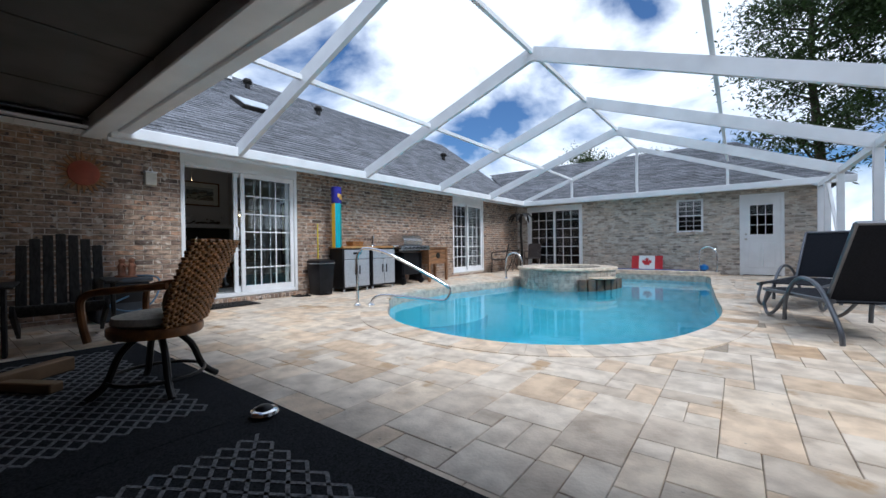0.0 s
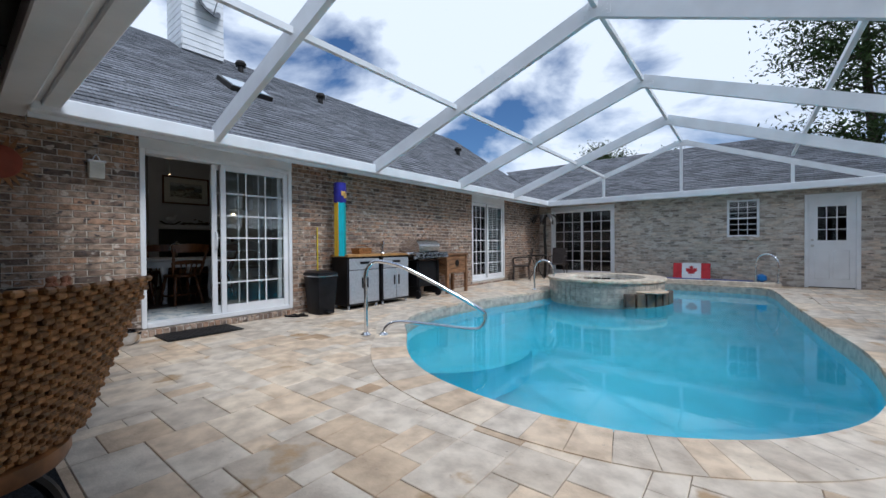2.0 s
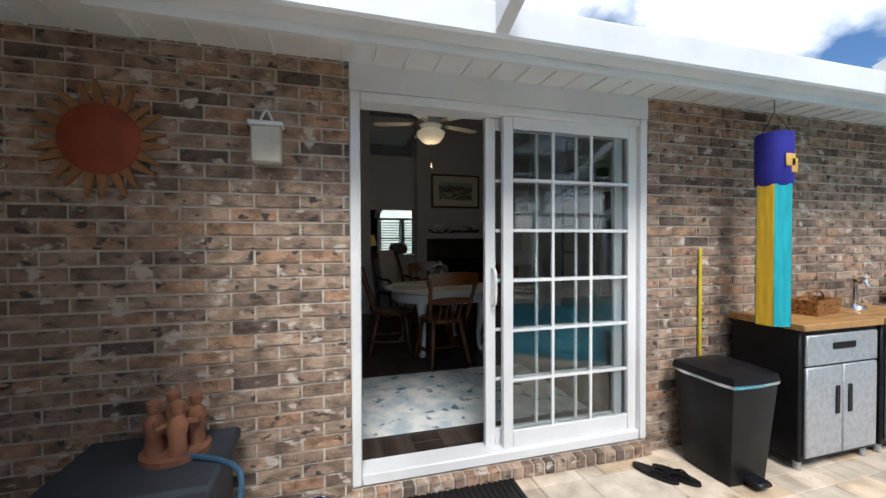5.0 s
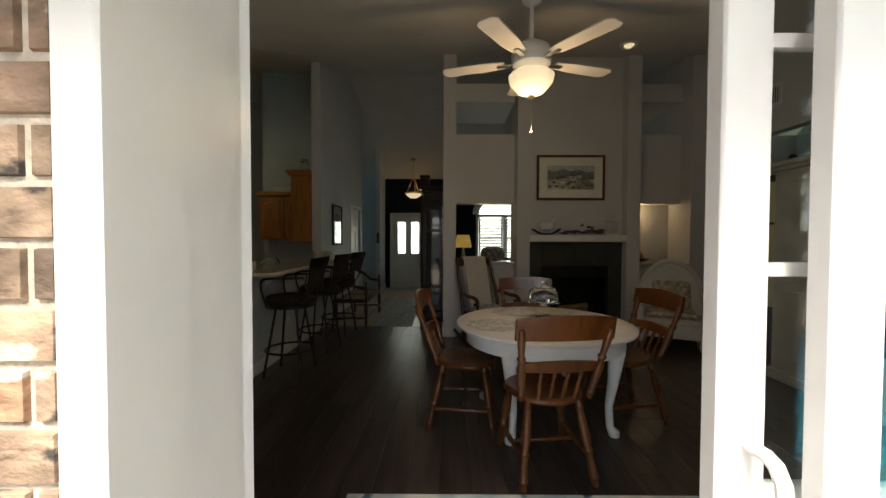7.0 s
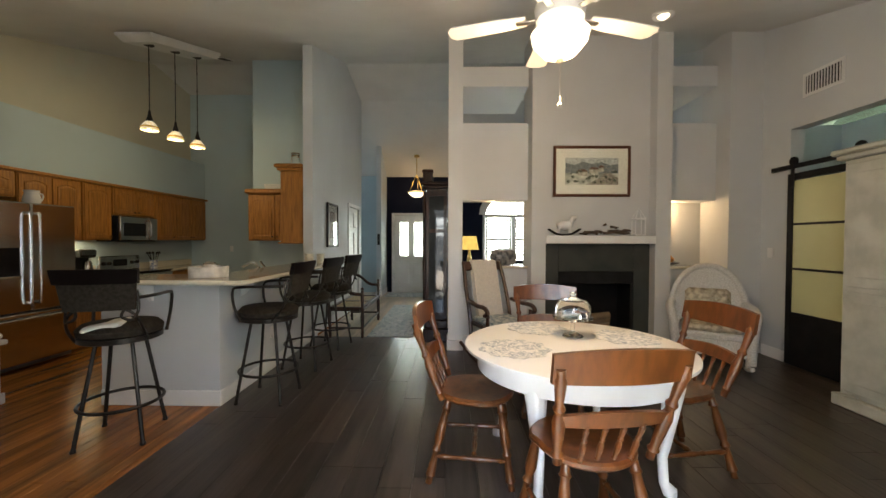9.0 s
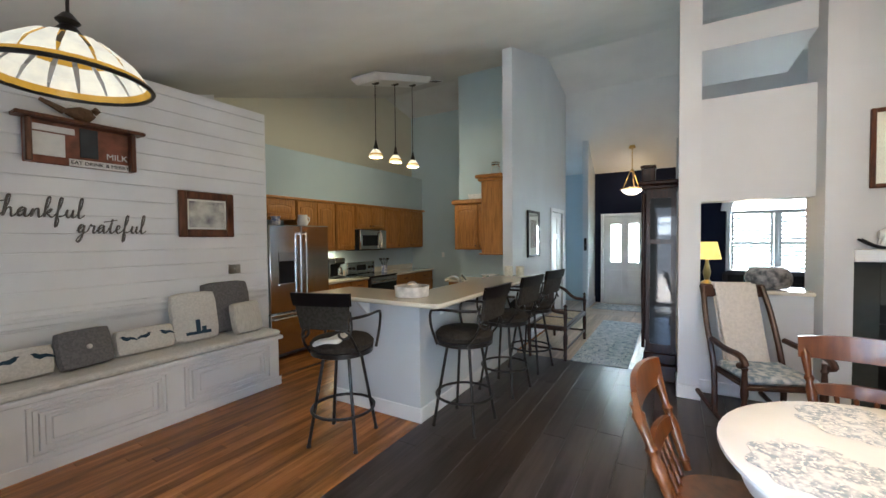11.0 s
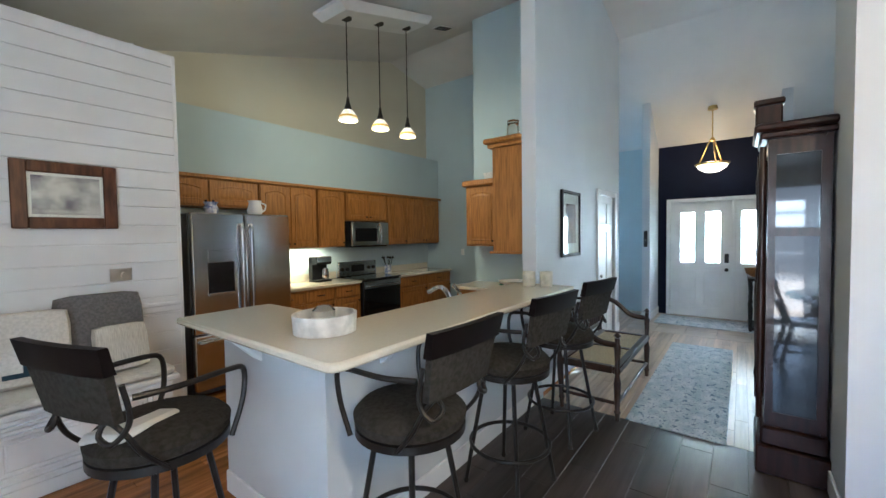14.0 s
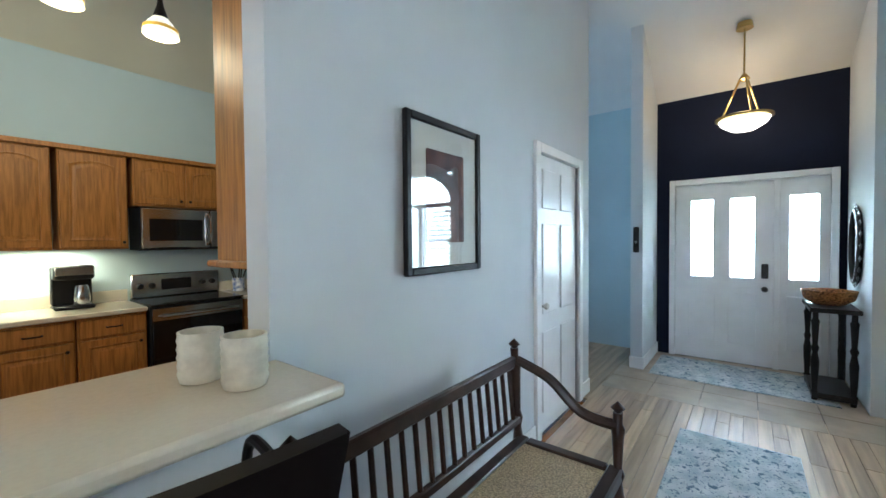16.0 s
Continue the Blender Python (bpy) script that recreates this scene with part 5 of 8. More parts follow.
def tree(x, y, h, r, seed, leaves):
    rng = random.Random(seed)
    root = thing("tree", "tall leafy tree behind the pool enclosure", "tree", pose(x, y, -0.12), "trees beyond the enclosure")
    tr_ = Shape().tube(curve([(0, 0, 0), (0.15, 0.1, h * 0.3), (-0.1, 0.1, h * 0.6), (0.05, 0, h)], 4), [0.22 * (1 - i / 13) + 0.02 for i in range(13)])
    tips = []
    for i in range(34):
        a, z = rng.uniform(0, 6.28), h * rng.uniform(0.28, 0.97)
        k = r * rng.uniform(0.5, 1.0) * (1.15 - 0.6 * z / h)
        e = Vector((math.cos(a) * k, math.sin(a) * k, z + k * rng.uniform(0.1, 0.5)))
        s = Vector((0, 0, z))
        tr_.tube([s, s.lerp(e, 0.5) + Vector((0, 0, 0.15)), e], [0.06, 0.035, 0.01], 5)
        tips += [s.lerp(e, t) for t in (0.45, 0.65, 0.85, 1.0)]
    part("trunk", tr_, BARK, root)
    lf_ = Shape()
    for i in range(leaves):
        c = tips[rng.randrange(len(tips))] + Vector((rng.gauss(0, 0.5), rng.gauss(0, 0.5), rng.gauss(0, 0.4)))
        m = Matrix.Translation(c) @ Euler((rng.uniform(-1, 1), rng.uniform(-1, 1), rng.uniform(0, 6.28))).to_matrix().to_4x4()
        k = rng.uniform(0.06, 0.14)
        lf_.add([m @ Vector(p) for p in ((-k, 0, 0), (0, -k * 0.38, 0.01), (k, 0, -0.02), (0, k * 0.38, 0.01))], [(0, 1, 2, 3)])
    me = bpy.data.meshes.new("crown")
    me.from_pydata(lf_.v, [], lf_.f)
    me.materials.append(LEAF)
    tagged(new("crown", me), kind="stuff").parent = root
    return root


for i, (x, y, h, r) in enumerate(((1.9, 21.5, 13.5, 3.0), (4.6, 20.5, 15.0, 3.4), (6.5, 23.0, 16.0, 3.6), (6.8, 16.0, 13.0, 3.2), (9.0, 11.5, 12.0, 3.2), (10.5, 18.5, 15.0, 3.4), (7.5, 8.0, 9.0, 2.6), (-9, 30, 7.4, 2.4), (-5.5, 31, 7.0, 2.2))):
    tree(x, y, h, r, i, 16000)
fence = thing("fence", "grey weathered wooden privacy fence behind the enclosure", "fence")
FENCE = mat("weathered_fence", (0.22, 0.21, 0.2), 0.85, scale=5, var=0.25, stretch=(8, 8, 1), objrand=0.25)
fb = Shape().box(-0.01, 0.01, -0.068, 0.068, 0, 1.85).mesh("board", FENCE)
for i in range(110):
    o = new("board", fb)
    o.parent, o.location = fence, (3.6, 1.0 + i * 0.142, -0.1)
part("rail", Shape().box(3.62, 3.66, 1, 16.6, 0.3, 0.4).box(3.62, 3.66, 1, 16.6, 1.4, 1.5), FENCE, fence)

# ---------------------------------------------------------------- indoor fittings
BASEB = Shape()
for x0, x1, y0, y1 in ((-12.70, -10.33, 1.3, 1.315), (-10.33, -10.315, 0.3, 1.315), (-14.6, -12.70, 1.25, 1.265), (-15.78, -15.56, 1.25, 1.265), (-12.05, -12.03, 6.7, 7.1), (-12.0, -11.65, 7.085, 7.1), (-17.6, -16.75, 1.52, 1.535), (-16.75, -16.735, 1.39, 1.535), (-12.05, -12.03, 3.19, 3.39), (-12.3, -12.285, 3.38, 4.25), (-12.3, -12.285, 5.99, 6.7), (-12.05, -12.03, 4.25, 4.43), (-12.05, -12.03, 5.8, 5.99), (-17.6, -15.65, -2.2, -2.185), (-12.6, -12.05, 3.185, 3.2)):
    BASEB.box(x0, x1, y0, y1, F, F + 0.13, 0.005)
setting("baseboard", BASEB, WHITE, "white baseboard")

# front door
fd = thing("front_door", "white panelled front door with two glass lites and a sidelight", "door", pose(-17.6, 1.72, F, 0, 0, 90))
part("door_frame", Shape().box(-0.06, 0.0, -0.03, 0.12, 0, 2.13, 0.006).box(1.36, 1.42, -0.03, 0.12, 0, 2.13, 0.006).box(0, 1.36, -0.028, 0.118, 2.06, 2.13, 0.006).box(0.92, 0.97, -0.02, 0.1, 0, 2.06, 0.005), WHITE, fd)
for a, b, lites in ((0.0, 0.92, ((0.16, 0.38), (0.54, 0.76))), (0.97, 1.36, ((1.05, 1.28),))):
    s = Shape()
    wall_panels(s, a, b, 0, 2.06, [(p, q, 0.98, 1.88) for p, q in lites], lambda sh, u0, u1, z0, z1: sh.box(u0, u1, 0.02, 0.06, z0, z1))
    for p, q in lites:
        s.box(p - 0.03, p, 0.012, 0.02, 0.95, 1.91).box(q, q + 0.03, 0.012, 0.02, 0.95, 1.91).box(p, q, 0.012, 0.02, 1.88, 1.91).box(p, q, 0.012, 0.02, 0.95, 0.98)
        s.box(p - 0.02, q + 0.02, 0.012, 0.022, 0.22, 0.8, 0.006)
    leaf = part("door_leaf" if a == 0 else "sidelight", s, WHITE, fd, smooth=False)
    for p, q in lites:
        part("pane", Shape().box(p, q, 0.035, 0.042, 0.98, 1.88), mat("frosted_glass", (0.95, 0.97, 1.0), 0.45, trans=1.0, var=0) if "frosted_glass" not in bpy.data.materials else bpy.data.materials["frosted_glass"], leaf)
part("door_lock", Shape().box(0.82, 0.88, -0.01, 0.02, 0.98, 1.14, 0.008).lathe([(0.03, 0), (0.03, 0.03), (0.02, 0.05)], n=16, m=pose(0.85, 0.02, 0.86, 90)), BLACKMETAL, fd, "dark keypad lock and knob")
# board added outside the front; its emission stands in for daylight
setting("backdrop", Shape().box(-24.1, -24.0, -4, 12, -0.2, 5), mat("daylight_glow_board", (0.8, 0.85, 0.8), 0.9, scale=0.8, color2=(0.55, 0.7, 0.55), emit=(0.9, 1.0, 1.0), strength=0.2), "pale glowing board standing in for the daylit street beyond the front windows")

# arched front window with shutters
fwn = thing("front_window", "arched white window with plantation shutters", "window", pose(-17.55, 4.1, 0.9, 0, 0, 90))
part("window_frame", Shape().box(0, 0.07, -0.06, 0.06, 0, 1.85, 0.006).box(1.53, 1.6, -0.06, 0.06, 0, 1.85, 0.006).box(0.07, 1.53, -0.058, 0.058, 1.2, 1.27).box(0.07, 1.53, -0.058, 0.058, 0, 0.06).box(0.77, 0.83, -0.056, 0.056, 0.06, 1.2), WHITE, fwn)
arch = Shape()
for i in range(14):
    a0, a1 = math.pi * i / 14, math.pi * (i + 1) / 14
    q = [(0.8 + 0.72 * math.cos(a0), 1.27 + 0.5 * math.sin(a0)), (0.8 + 0.72 * math.cos(a1), 1.27 + 0.5 * math.sin(a1)), (0.8 + 0.9 * math.cos(a1), 1.27 + 0.75 * math.sin(a1)), (0.8 + 0.9 * math.cos(a0), 1.27 + 0.75 * math.sin(a0))]
    arch.rings([[Vector((x, -0.09, z)) for x, z in q], [Vector((x, -0.05, z)) for x, z in q]])
part("arch_trim", arch, WHITE, fwn)
for a, b in ((0.08, 0.76), (0.84, 1.52)):
    for i in range(13):
        part("louvre", Shape().box(a + 0.05, b - 0.05, -0.03, 0.03, -0.004, 0.004, m=pose(0, 0, 0.12 + i * 0.083, 35)), WHITE, fwn, smooth=False)
    part("shutter_frame", Shape().box(a, a + 0.05, -0.02, 0.02, 0.06, 1.2).box(b - 0.05, b, -0.02, 0.02, 0.06, 1.2).box(a + 0.05, b - 0.05, -0.02, 0.02, 0.58, 0.64), WHITE, fwn, smooth=False)

# closet door
cd = thing("closet_door", "white six panel closet door with casing", "door", pose(-15.48, 1.25, F) @ Matrix.Diagonal((0.8 / 0.7, 1, 1, 1)))
part("casing", Shape().box(-0.07, 0, -0.02, 0.025, 0, 2.12, 0.006).box(0.7, 0.77, -0.02, 0.025, 0, 2.12, 0.006).box(0, 0.7, -0.018, 0.023, 2.05, 2.12, 0.006), WHITE, cd)
s = Shape().box(0, 0.7, -0.06, -0.02, 0, 2.05)
for x0 in (0.08, 0.39):
    for z0, z1 in ((0.15, 0.75), (0.88, 1.55), (1.66, 1.95)):
        s.box(x0, x0 + 0.23, -0.02, -0.008, z0, z1, 0.01)
part("door_leaf", s, WHITE, cd, smooth=False)
part("door_knob", Shape().lathe([(0.01, 0), (0.012, 0.03), (0.026, 0.045), (0.02, 0.06)], n=16, m=pose(0.64, -0.02, 0.95, -90)), NICKEL, cd)

# fireplace
SLATEF = mat("green_black_slate", (0.035, 0.042, 0.04), 0.25, scale=3, color2=(0.05, 0.055, 0.052), detail=9, coat=0.3)
fp = thing("fireplace", "fireplace with dark slate surround and black firebox", "fireplace", pose(-12.22, 4.43, F))
s = Shape().box(-0.05, 0.03, 0, 0.2, 0, 1.36, 0.003).box(-0.05, 0.03, 1.17, 1.37, 0, 1.36, 0.003).box(-0.05, 0.03, 0.2, 1.17, 1.0, 1.36, 0.003)
part("surround", s, SLATEF, fp, "dark veined slate surround")
part("firebox", Shape().box(-0.5, -0.48, 0.2, 1.17, 0, 1.0).box(-0.5, 0.0, 0.19, 0.2, 0, 1.0).box(-0.5, 0, 1.17, 1.18, 0, 1.0).box(-0.5, 0, 0.2, 1.17, 1.0, 1.01).box(-0.5, 0, 0.2, 1.17, 0.0, 0.12), BLACK, fp)
part("grille", Shape().box(0.0, 0.02, 0.2, 1.17, 0.84, 1.0, 0.004).box(0.0, 0.02, 0.2, 1.17, 0.12, 0.24, 0.004).box(0, 0.02, 0.2, 0.24, 0.24, 0.84).box(0, 0.02, 1.13, 1.17, 0.24, 0.84), BLACK, fp)
for i in range(3):
    part("log", Shape().tube([(-0.25 + 0.06 * i, 0.4 + 0.05 * i, 0.25 + 0.05 * i), (-0.2, 0.95, 0.27 + 0.06 * i)], 0.05, 10), mat("fire_log", (0.25, 0.17, 0.1), 0.9, scale=12) if not i else bpy.data.materials["fire_log"], fp)
part("mantel_shelf", Shape().box(-0.02, 0.19, 0.0, 1.37, 1.36, 1.46, 0.008), WHITE, fp, "white mantel shelf")

PRINTS = mat("faded_print", (0.62, 0.62, 0.58), 0.6, scale=9, color2=(0.22, 0.24, 0.22), detail=9)
SEPIA = mat("sepia_print", (0.6, 0.58, 0.56), 0.6, scale=7, color2=(0.12, 0.1, 0.14), detail=8)
DARKPRINT = mat("dark_print", (0.20, 0.08, 0.05), 0.5, scale=6, color2=(0.02, 0.02, 0.03), detail=8)
PAPER = mat("mat_board", (0.75, 0.74, 0.71), 0.8, scale=20, var=0.03)
WALNUT = mat("walnut", (0.13, 0.045, 0.02), 0.35, scale=8, var=0.3, stretch=(4, 4, 0.6))


def picture(name, m, w, h, frame_mat, art, label, fr=0.05, mt=0.12):
    """Local x across, z up, facing -y."""
    root = thing(name, label, "picture", m)
    part("frame", Shape().box(0, fr, -0.03, 0, 0, h, 0.006).box(w - fr, w, -0.03, 0, 0, h, 0.006).box(fr, w - fr, -0.029, 0, 0, fr, 0.006).box(fr, w - fr, -0.029, 0, h - fr, h, 0.006), frame_mat, root)
    part("mat_board", Shape().box(fr, w - fr, -0.012, -0.004, fr, h - fr), PAPER, root)
    part("print", Shape().box(fr + mt, w - fr - mt, -0.016, -0.012, fr + mt, h - fr - mt), art, root, "printed scene")
    pane = part("glass", Shape().box(fr, w - fr, -0.021, -0.019, fr, h - fr), GLASS, root)
    pane.visible_shadow = False
    return root


mantel_print = picture("framed_print", pose(-12.215, 4.555, 2.045, 0, 0, 90), 0.99, 0.655, WALNUT, PRINTS, "dark framed landscape print over the mantel", 0.035, 0.12)
picture("framed_print", pose(-13.29, 1.255, 1.36, 0, 0, 180), 0.58, 0.72, BLACK, DARKPRINT, "black framed portrait print on the hall wall", 0.035, 0.11)
picture("framed_photograph", pose(-9.6, -1.10, 1.70, 0, 0, 180), 0.56, 0.47, WALNUT, SEPIA, "brown wooden framed train photograph on the shiplap", 0.08, 0.02)

INK = {k: mat("print_" + k, c, 0.7, scale=30, var=0.25) for k, c in (("sky", (0.55, 0.58, 0.62)), ("hill", (0.20, 0.23, 0.26)), ("tree", (0.06, 0.075, 0.05)), ("road", (0.34, 0.31, 0.27)), ("roof", (0.16, 0.09, 0.07)), ("house", (0.5, 0.47, 0.42)))}


def ink(name, poly, key, depth, parent):
    part(name, Shape().prism(poly, 0.0004, pose(0, -0.0162 - depth * 0.0004, 0, 90)), INK[key], parent, smooth=False)


ink("sky", [(0.157, 0.32), (0.833, 0.32), (0.833, 0.498), (0.157, 0.498)], "sky", 0, mantel_print)
ink("hills", [(0.157, 0.30), (0.833, 0.30), (0.833, 0.42), (0.74, 0.40), (0.62, 0.445), (0.5, 0.42), (0.38, 0.45), (0.27, 0.41), (0.157, 0.44)], "hill", 1, mantel_print)
ink("road", [(0.42, 0.157), (0.833, 0.157), (0.833, 0.24), (0.72, 0.32), (0.66, 0.32), (0.62, 0.25)], "road", 1, mantel_print)
for hx, hz_, hw in ((0.30, 0.27, 0.14), (0.46, 0.30, 0.12), (0.58, 0.32, 0.07)):
    ink("house", [(hx, hz_), (hx + hw, hz_), (hx + hw, hz_ + 0.05), (hx, hz_ + 0.05)], "house", 2, mantel_print)
    ink("house_roof", [(hx - 0.012, hz_ + 0.05), (hx + hw + 0.012, hz_ + 0.05), (hx + hw * 0.75, hz_ + 0.085), (hx + hw * 0.25, hz_ + 0.085)], "roof", 3, mantel_print)
ink_r = random.Random(9)
for i in range(22):
    tx, tz, tr0 = ink_r.uniform(0.18, 0.8), ink_r.uniform(0.185, 0.33), ink_r.uniform(0.012, 0.03)
    ink("shrub", [(tx + tr0 * ink_r.uniform(0.6, 1.1) * math.cos(a * 0.9), tz + tr0 * ink_r.uniform(0.5, 0.9) * math.sin(a * 0.9)) for a in range(7)], "tree", 4, mantel_print)

# mantel ornaments
hz = F + 1.465
ho = Shape().lathe([(0.03, 0), (0.06, 0.05), (0.06, 0.14), (0.03, 0.18)], n=12, m=pose(0, -0.09, 0.12, -90)).tube([(0, 0.07, 0.14), (0, 0.11, 0.22), (0, 0.15, 0.22)], [0.035, 0.03, 0.02])
for x in (-0.03, 0.03):
    for y in (-0.06, 0.06):
        ho.tube([(x, y, 0.1), (x, y * 1.3, 0.03)], 0.012, 6)
rh = thing("rocking_horse", "small white rocking horse on the mantel", "ornament", pose(-12.12, 4.68, hz))
part("horse", ho, WHITE, rh)
for x in (-0.035, 0.035):
    part("rocker", Shape().tube(curve([(x, -0.2, 0.08), (x, -0.1, 0.02), (x, 0, 0.008), (x, 0.1, 0.02), (x, 0.2, 0.08)], 4), 0.01), BLACK, rh)
dw_ = Shape()
r_ = random.Random(4)
for i in range(26):
    p = Vector((r_.uniform(-0.05, 0.05), r_.uniform(-0.28, 0.28), 0))
    q = p + Vector((r_.uniform(-0.04, 0.04), r_.uniform(-0.14, 0.14), 0))
    z = r_.uniform(0.015, 0.15 - abs(p.y) * 0.35)
    dw_.tube([p + Vector((0, 0, z)), q + Vector((0, 0, z * 0.8 + 0.01))], [0.018, 0.008], 6)
o = part("driftwood", dw_, BARK)
o.matrix_basis = pose(-12.12, 5.2, hz)
tagged(o, "pile of brown driftwood on the mantel", "driftwood")
ln = thing("lantern", "small white wire lantern on the mantel", "lantern", pose(-12.12, 5.62, hz))
for x in (-0.05, 0.05):
    for y in (-0.06, 0.06):
        part("post", Shape().tube([(x, y, 0), (x, y, 0.22)], 0.006, 6).tube([(x, y, 0.22), (0, 0, 0.34)], 0.006, 6), WHITE, ln)
part("base", Shape().box(-0.06, 0.06, -0.07, 0.07, 0, 0.02, 0.004).box(-0.06, 0.06, -0.07, 0.07, 0.2, 0.22, 0.004), WHITE, ln)
for y0, y1 in ((3.38, 4.25), (5.99, 6.7)):
    setting("trim_niche", Shape().box(-12.65, -12.24, y0, y1, 1.11, 1.145, 0.006), COUNTER, "pale stone ledge of the niche")
pk = thing("gourd_bowl", "orange gourd in a dark bowl on the niche ledge", "bowl", pose(-12.45, 6.15, 1.147))
part("bowl", Shape().lathe([(0.06, 0), (0.16, 0.03), (0.17, 0.04), (0.15, 0.035), (0.0, 0.012)]), BLACKMETAL, pk)
part("gourd", Shape().lathe([(0.02, 0.02), (0.09, 0.05), (0.1, 0.09), (0.05, 0.15), (0.015, 0.2)]), mat("gourd_orange", (0.6, 0.25, 0.05), 0.5, scale=9), pk)
vs = thing("ribbed_vase", "dark striped ribbed pot on the niche ledge", "pot", pose(-12.45, 3.95, 1.147))
part("pot", Shape().lathe([(0.08, 0)] + [(0.15 + 0.03 * math.sin(math.pi * i / 12) + 0.006 * (i % 2), 0.01 + i * 0.015) for i in range(13)] + [(0.1, 0.21)]), mat("striped_glaze", (0.05, 0.06, 0.07), 0.3, scale=20, color2=(0.3, 0.3, 0.3)), vs)
tl_ = thing("table_lamp", "brass table lamp with a yellow shade", "lamp", pose(-15.2, 3.63, 0.9) @ Matrix.Scale(1.15, 4))
part("base", Shape().lathe([(0.08, 0), (0.03, 0.05), (0.05, 0.15), (0.02, 0.3), (0.02, 0.36)]), mat("brass", (0.55, 0.4, 0.15), 0.3, metal=1), tl_)
part("shade", Shape().lathe([(0.17, 0.34), (0.12, 0.58), (0.115, 0.58), (0.165, 0.34)]), mat("lit_shade", (0.8, 0.6, 0.2), 0.8, emit=(1.0, 0.66, 0.16), strength=0.045), tl_)
st = thing("side_table", "dark side table in the front room", "table", pose(-15.2, 3.63, F))
part("tabletop", Shape().box(-0.3, 0.3, -0.25, 0.25, 0.78, 0.82, 0.006), BLACKMETAL, st)
for x in (-0.26, 0.26):
    for y in (-0.21, 0.21):
        part("leg", Shape().box(x - 0.02, x + 0.02, y - 0.02, y + 0.02, 0, 0.78), BLACKMETAL, st)
so = thing("sofa", "dark sofa with teal cushion below the front window", "sofa", pose(-16.6, 4.9, F))
part("seat", Shape().box(-0.4, 0.45, -0.9, 0.9, 0.05, 0.45, 0.05), mat("dark_upholstery", (0.02, 0.02, 0.025), 0.9, scale=30), so)
part("backrest", Shape().box(-0.55, -0.3, -0.9, 0.9, 0.3, 0.9, 0.07), bpy.data.materials["dark_upholstery"], so)
part("cushion", Shape().box(-0.2, 0.2, -0.06, 0.06, -0.2, 0.2, 0.05, m=pose(-0.12, -0.4, 0.68, 20, 0, 80)), mat("teal_cloth", (0.03, 0.10, 0.12), 0.9, scale=30), so)

# barn door, vent, switch
bd = thing("barn_door", "black framed sliding barn door with frosted panes", "barn door", pose(-11.6, 7.05, F))
part("frame", Shape().box(0, 0.07, -0.02, 0.02, 0.02, 2.15, 0.003).box(0.85, 0.92, -0.02, 0.02, 0.02, 2.15, 0.003).box(0.07, 0.85, -0.019, 0.019, 2.08, 2.15).box(0.07, 0.85, -0.019, 0.019, 0.02, 0.6), BLACK, bd)
# frosted panes; the yellow-green base colour stands in for light shining through
for i in range(3):
    part("pane", Shape().box(0.07, 0.85, -0.006, 0.006, 0.61 + i * 0.495, 1.08 + i * 0.495), mat("glow_tinted_frosted_pane", (0.60, 0.62, 0.36), 0.35, var=0.03, scale=2) if not i else bpy.data.materials["glow_tinted_frosted_pane"], bd)
    part("mullion", Shape().box(0.07, 0.85, -0.018, 0.018, 0.585 + i * 0.495, 0.61 + i * 0.495), BLACK, bd)
part("rail", Shape().box(-0.2, 1.9, -0.04, -0.025, 2.2, 2.25), BLACK, bd)
for x in (0.1, 0.8):
    part("roller", Shape().lathe([(0.05, 0), (0.05, 0.02)], n=20, m=pose(x, -0.03, 2.28, 90)).box(x - 0.02, x + 0.02, -0.055, -0.045, 2.0, 2.28), BLACK, bd)
vt = thing("wall_vent", "white slatted air vent high on the wall", "air vent", pose(-11.5, 7.1, 3.05))
part("frame", Shape().box(0, 0.45, -0.012, 0, 0, 0.03).box(0, 0.45, -0.012, 0, 0.22, 0.25).box(0, 0.03, -0.0115, 0, 0.03, 0.22).box(0.42, 0.45, -0.0115, 0, 0.03, 0.22), WHITE, vt)
part("backing", Shape().box(0.03, 0.42, -0.003, 0, 0.03, 0.22), BLACK, vt)
for i in range(12):
    part("slat", Shape().box(0.045 + i * 0.032, 0.055 + i * 0.032, -0.01, -0.003, 0.03, 0.22), WHITE, vt, smooth=False)
tagged(part("light_switch", Shape().box(-11.93, -11.85, 7.085, 7.1, 1.28, 1.4, 0.004).box(-11.905, -11.875, 7.08, 7.09, 1.32, 1.36), WHITE), "white wall switch plate", "switch")

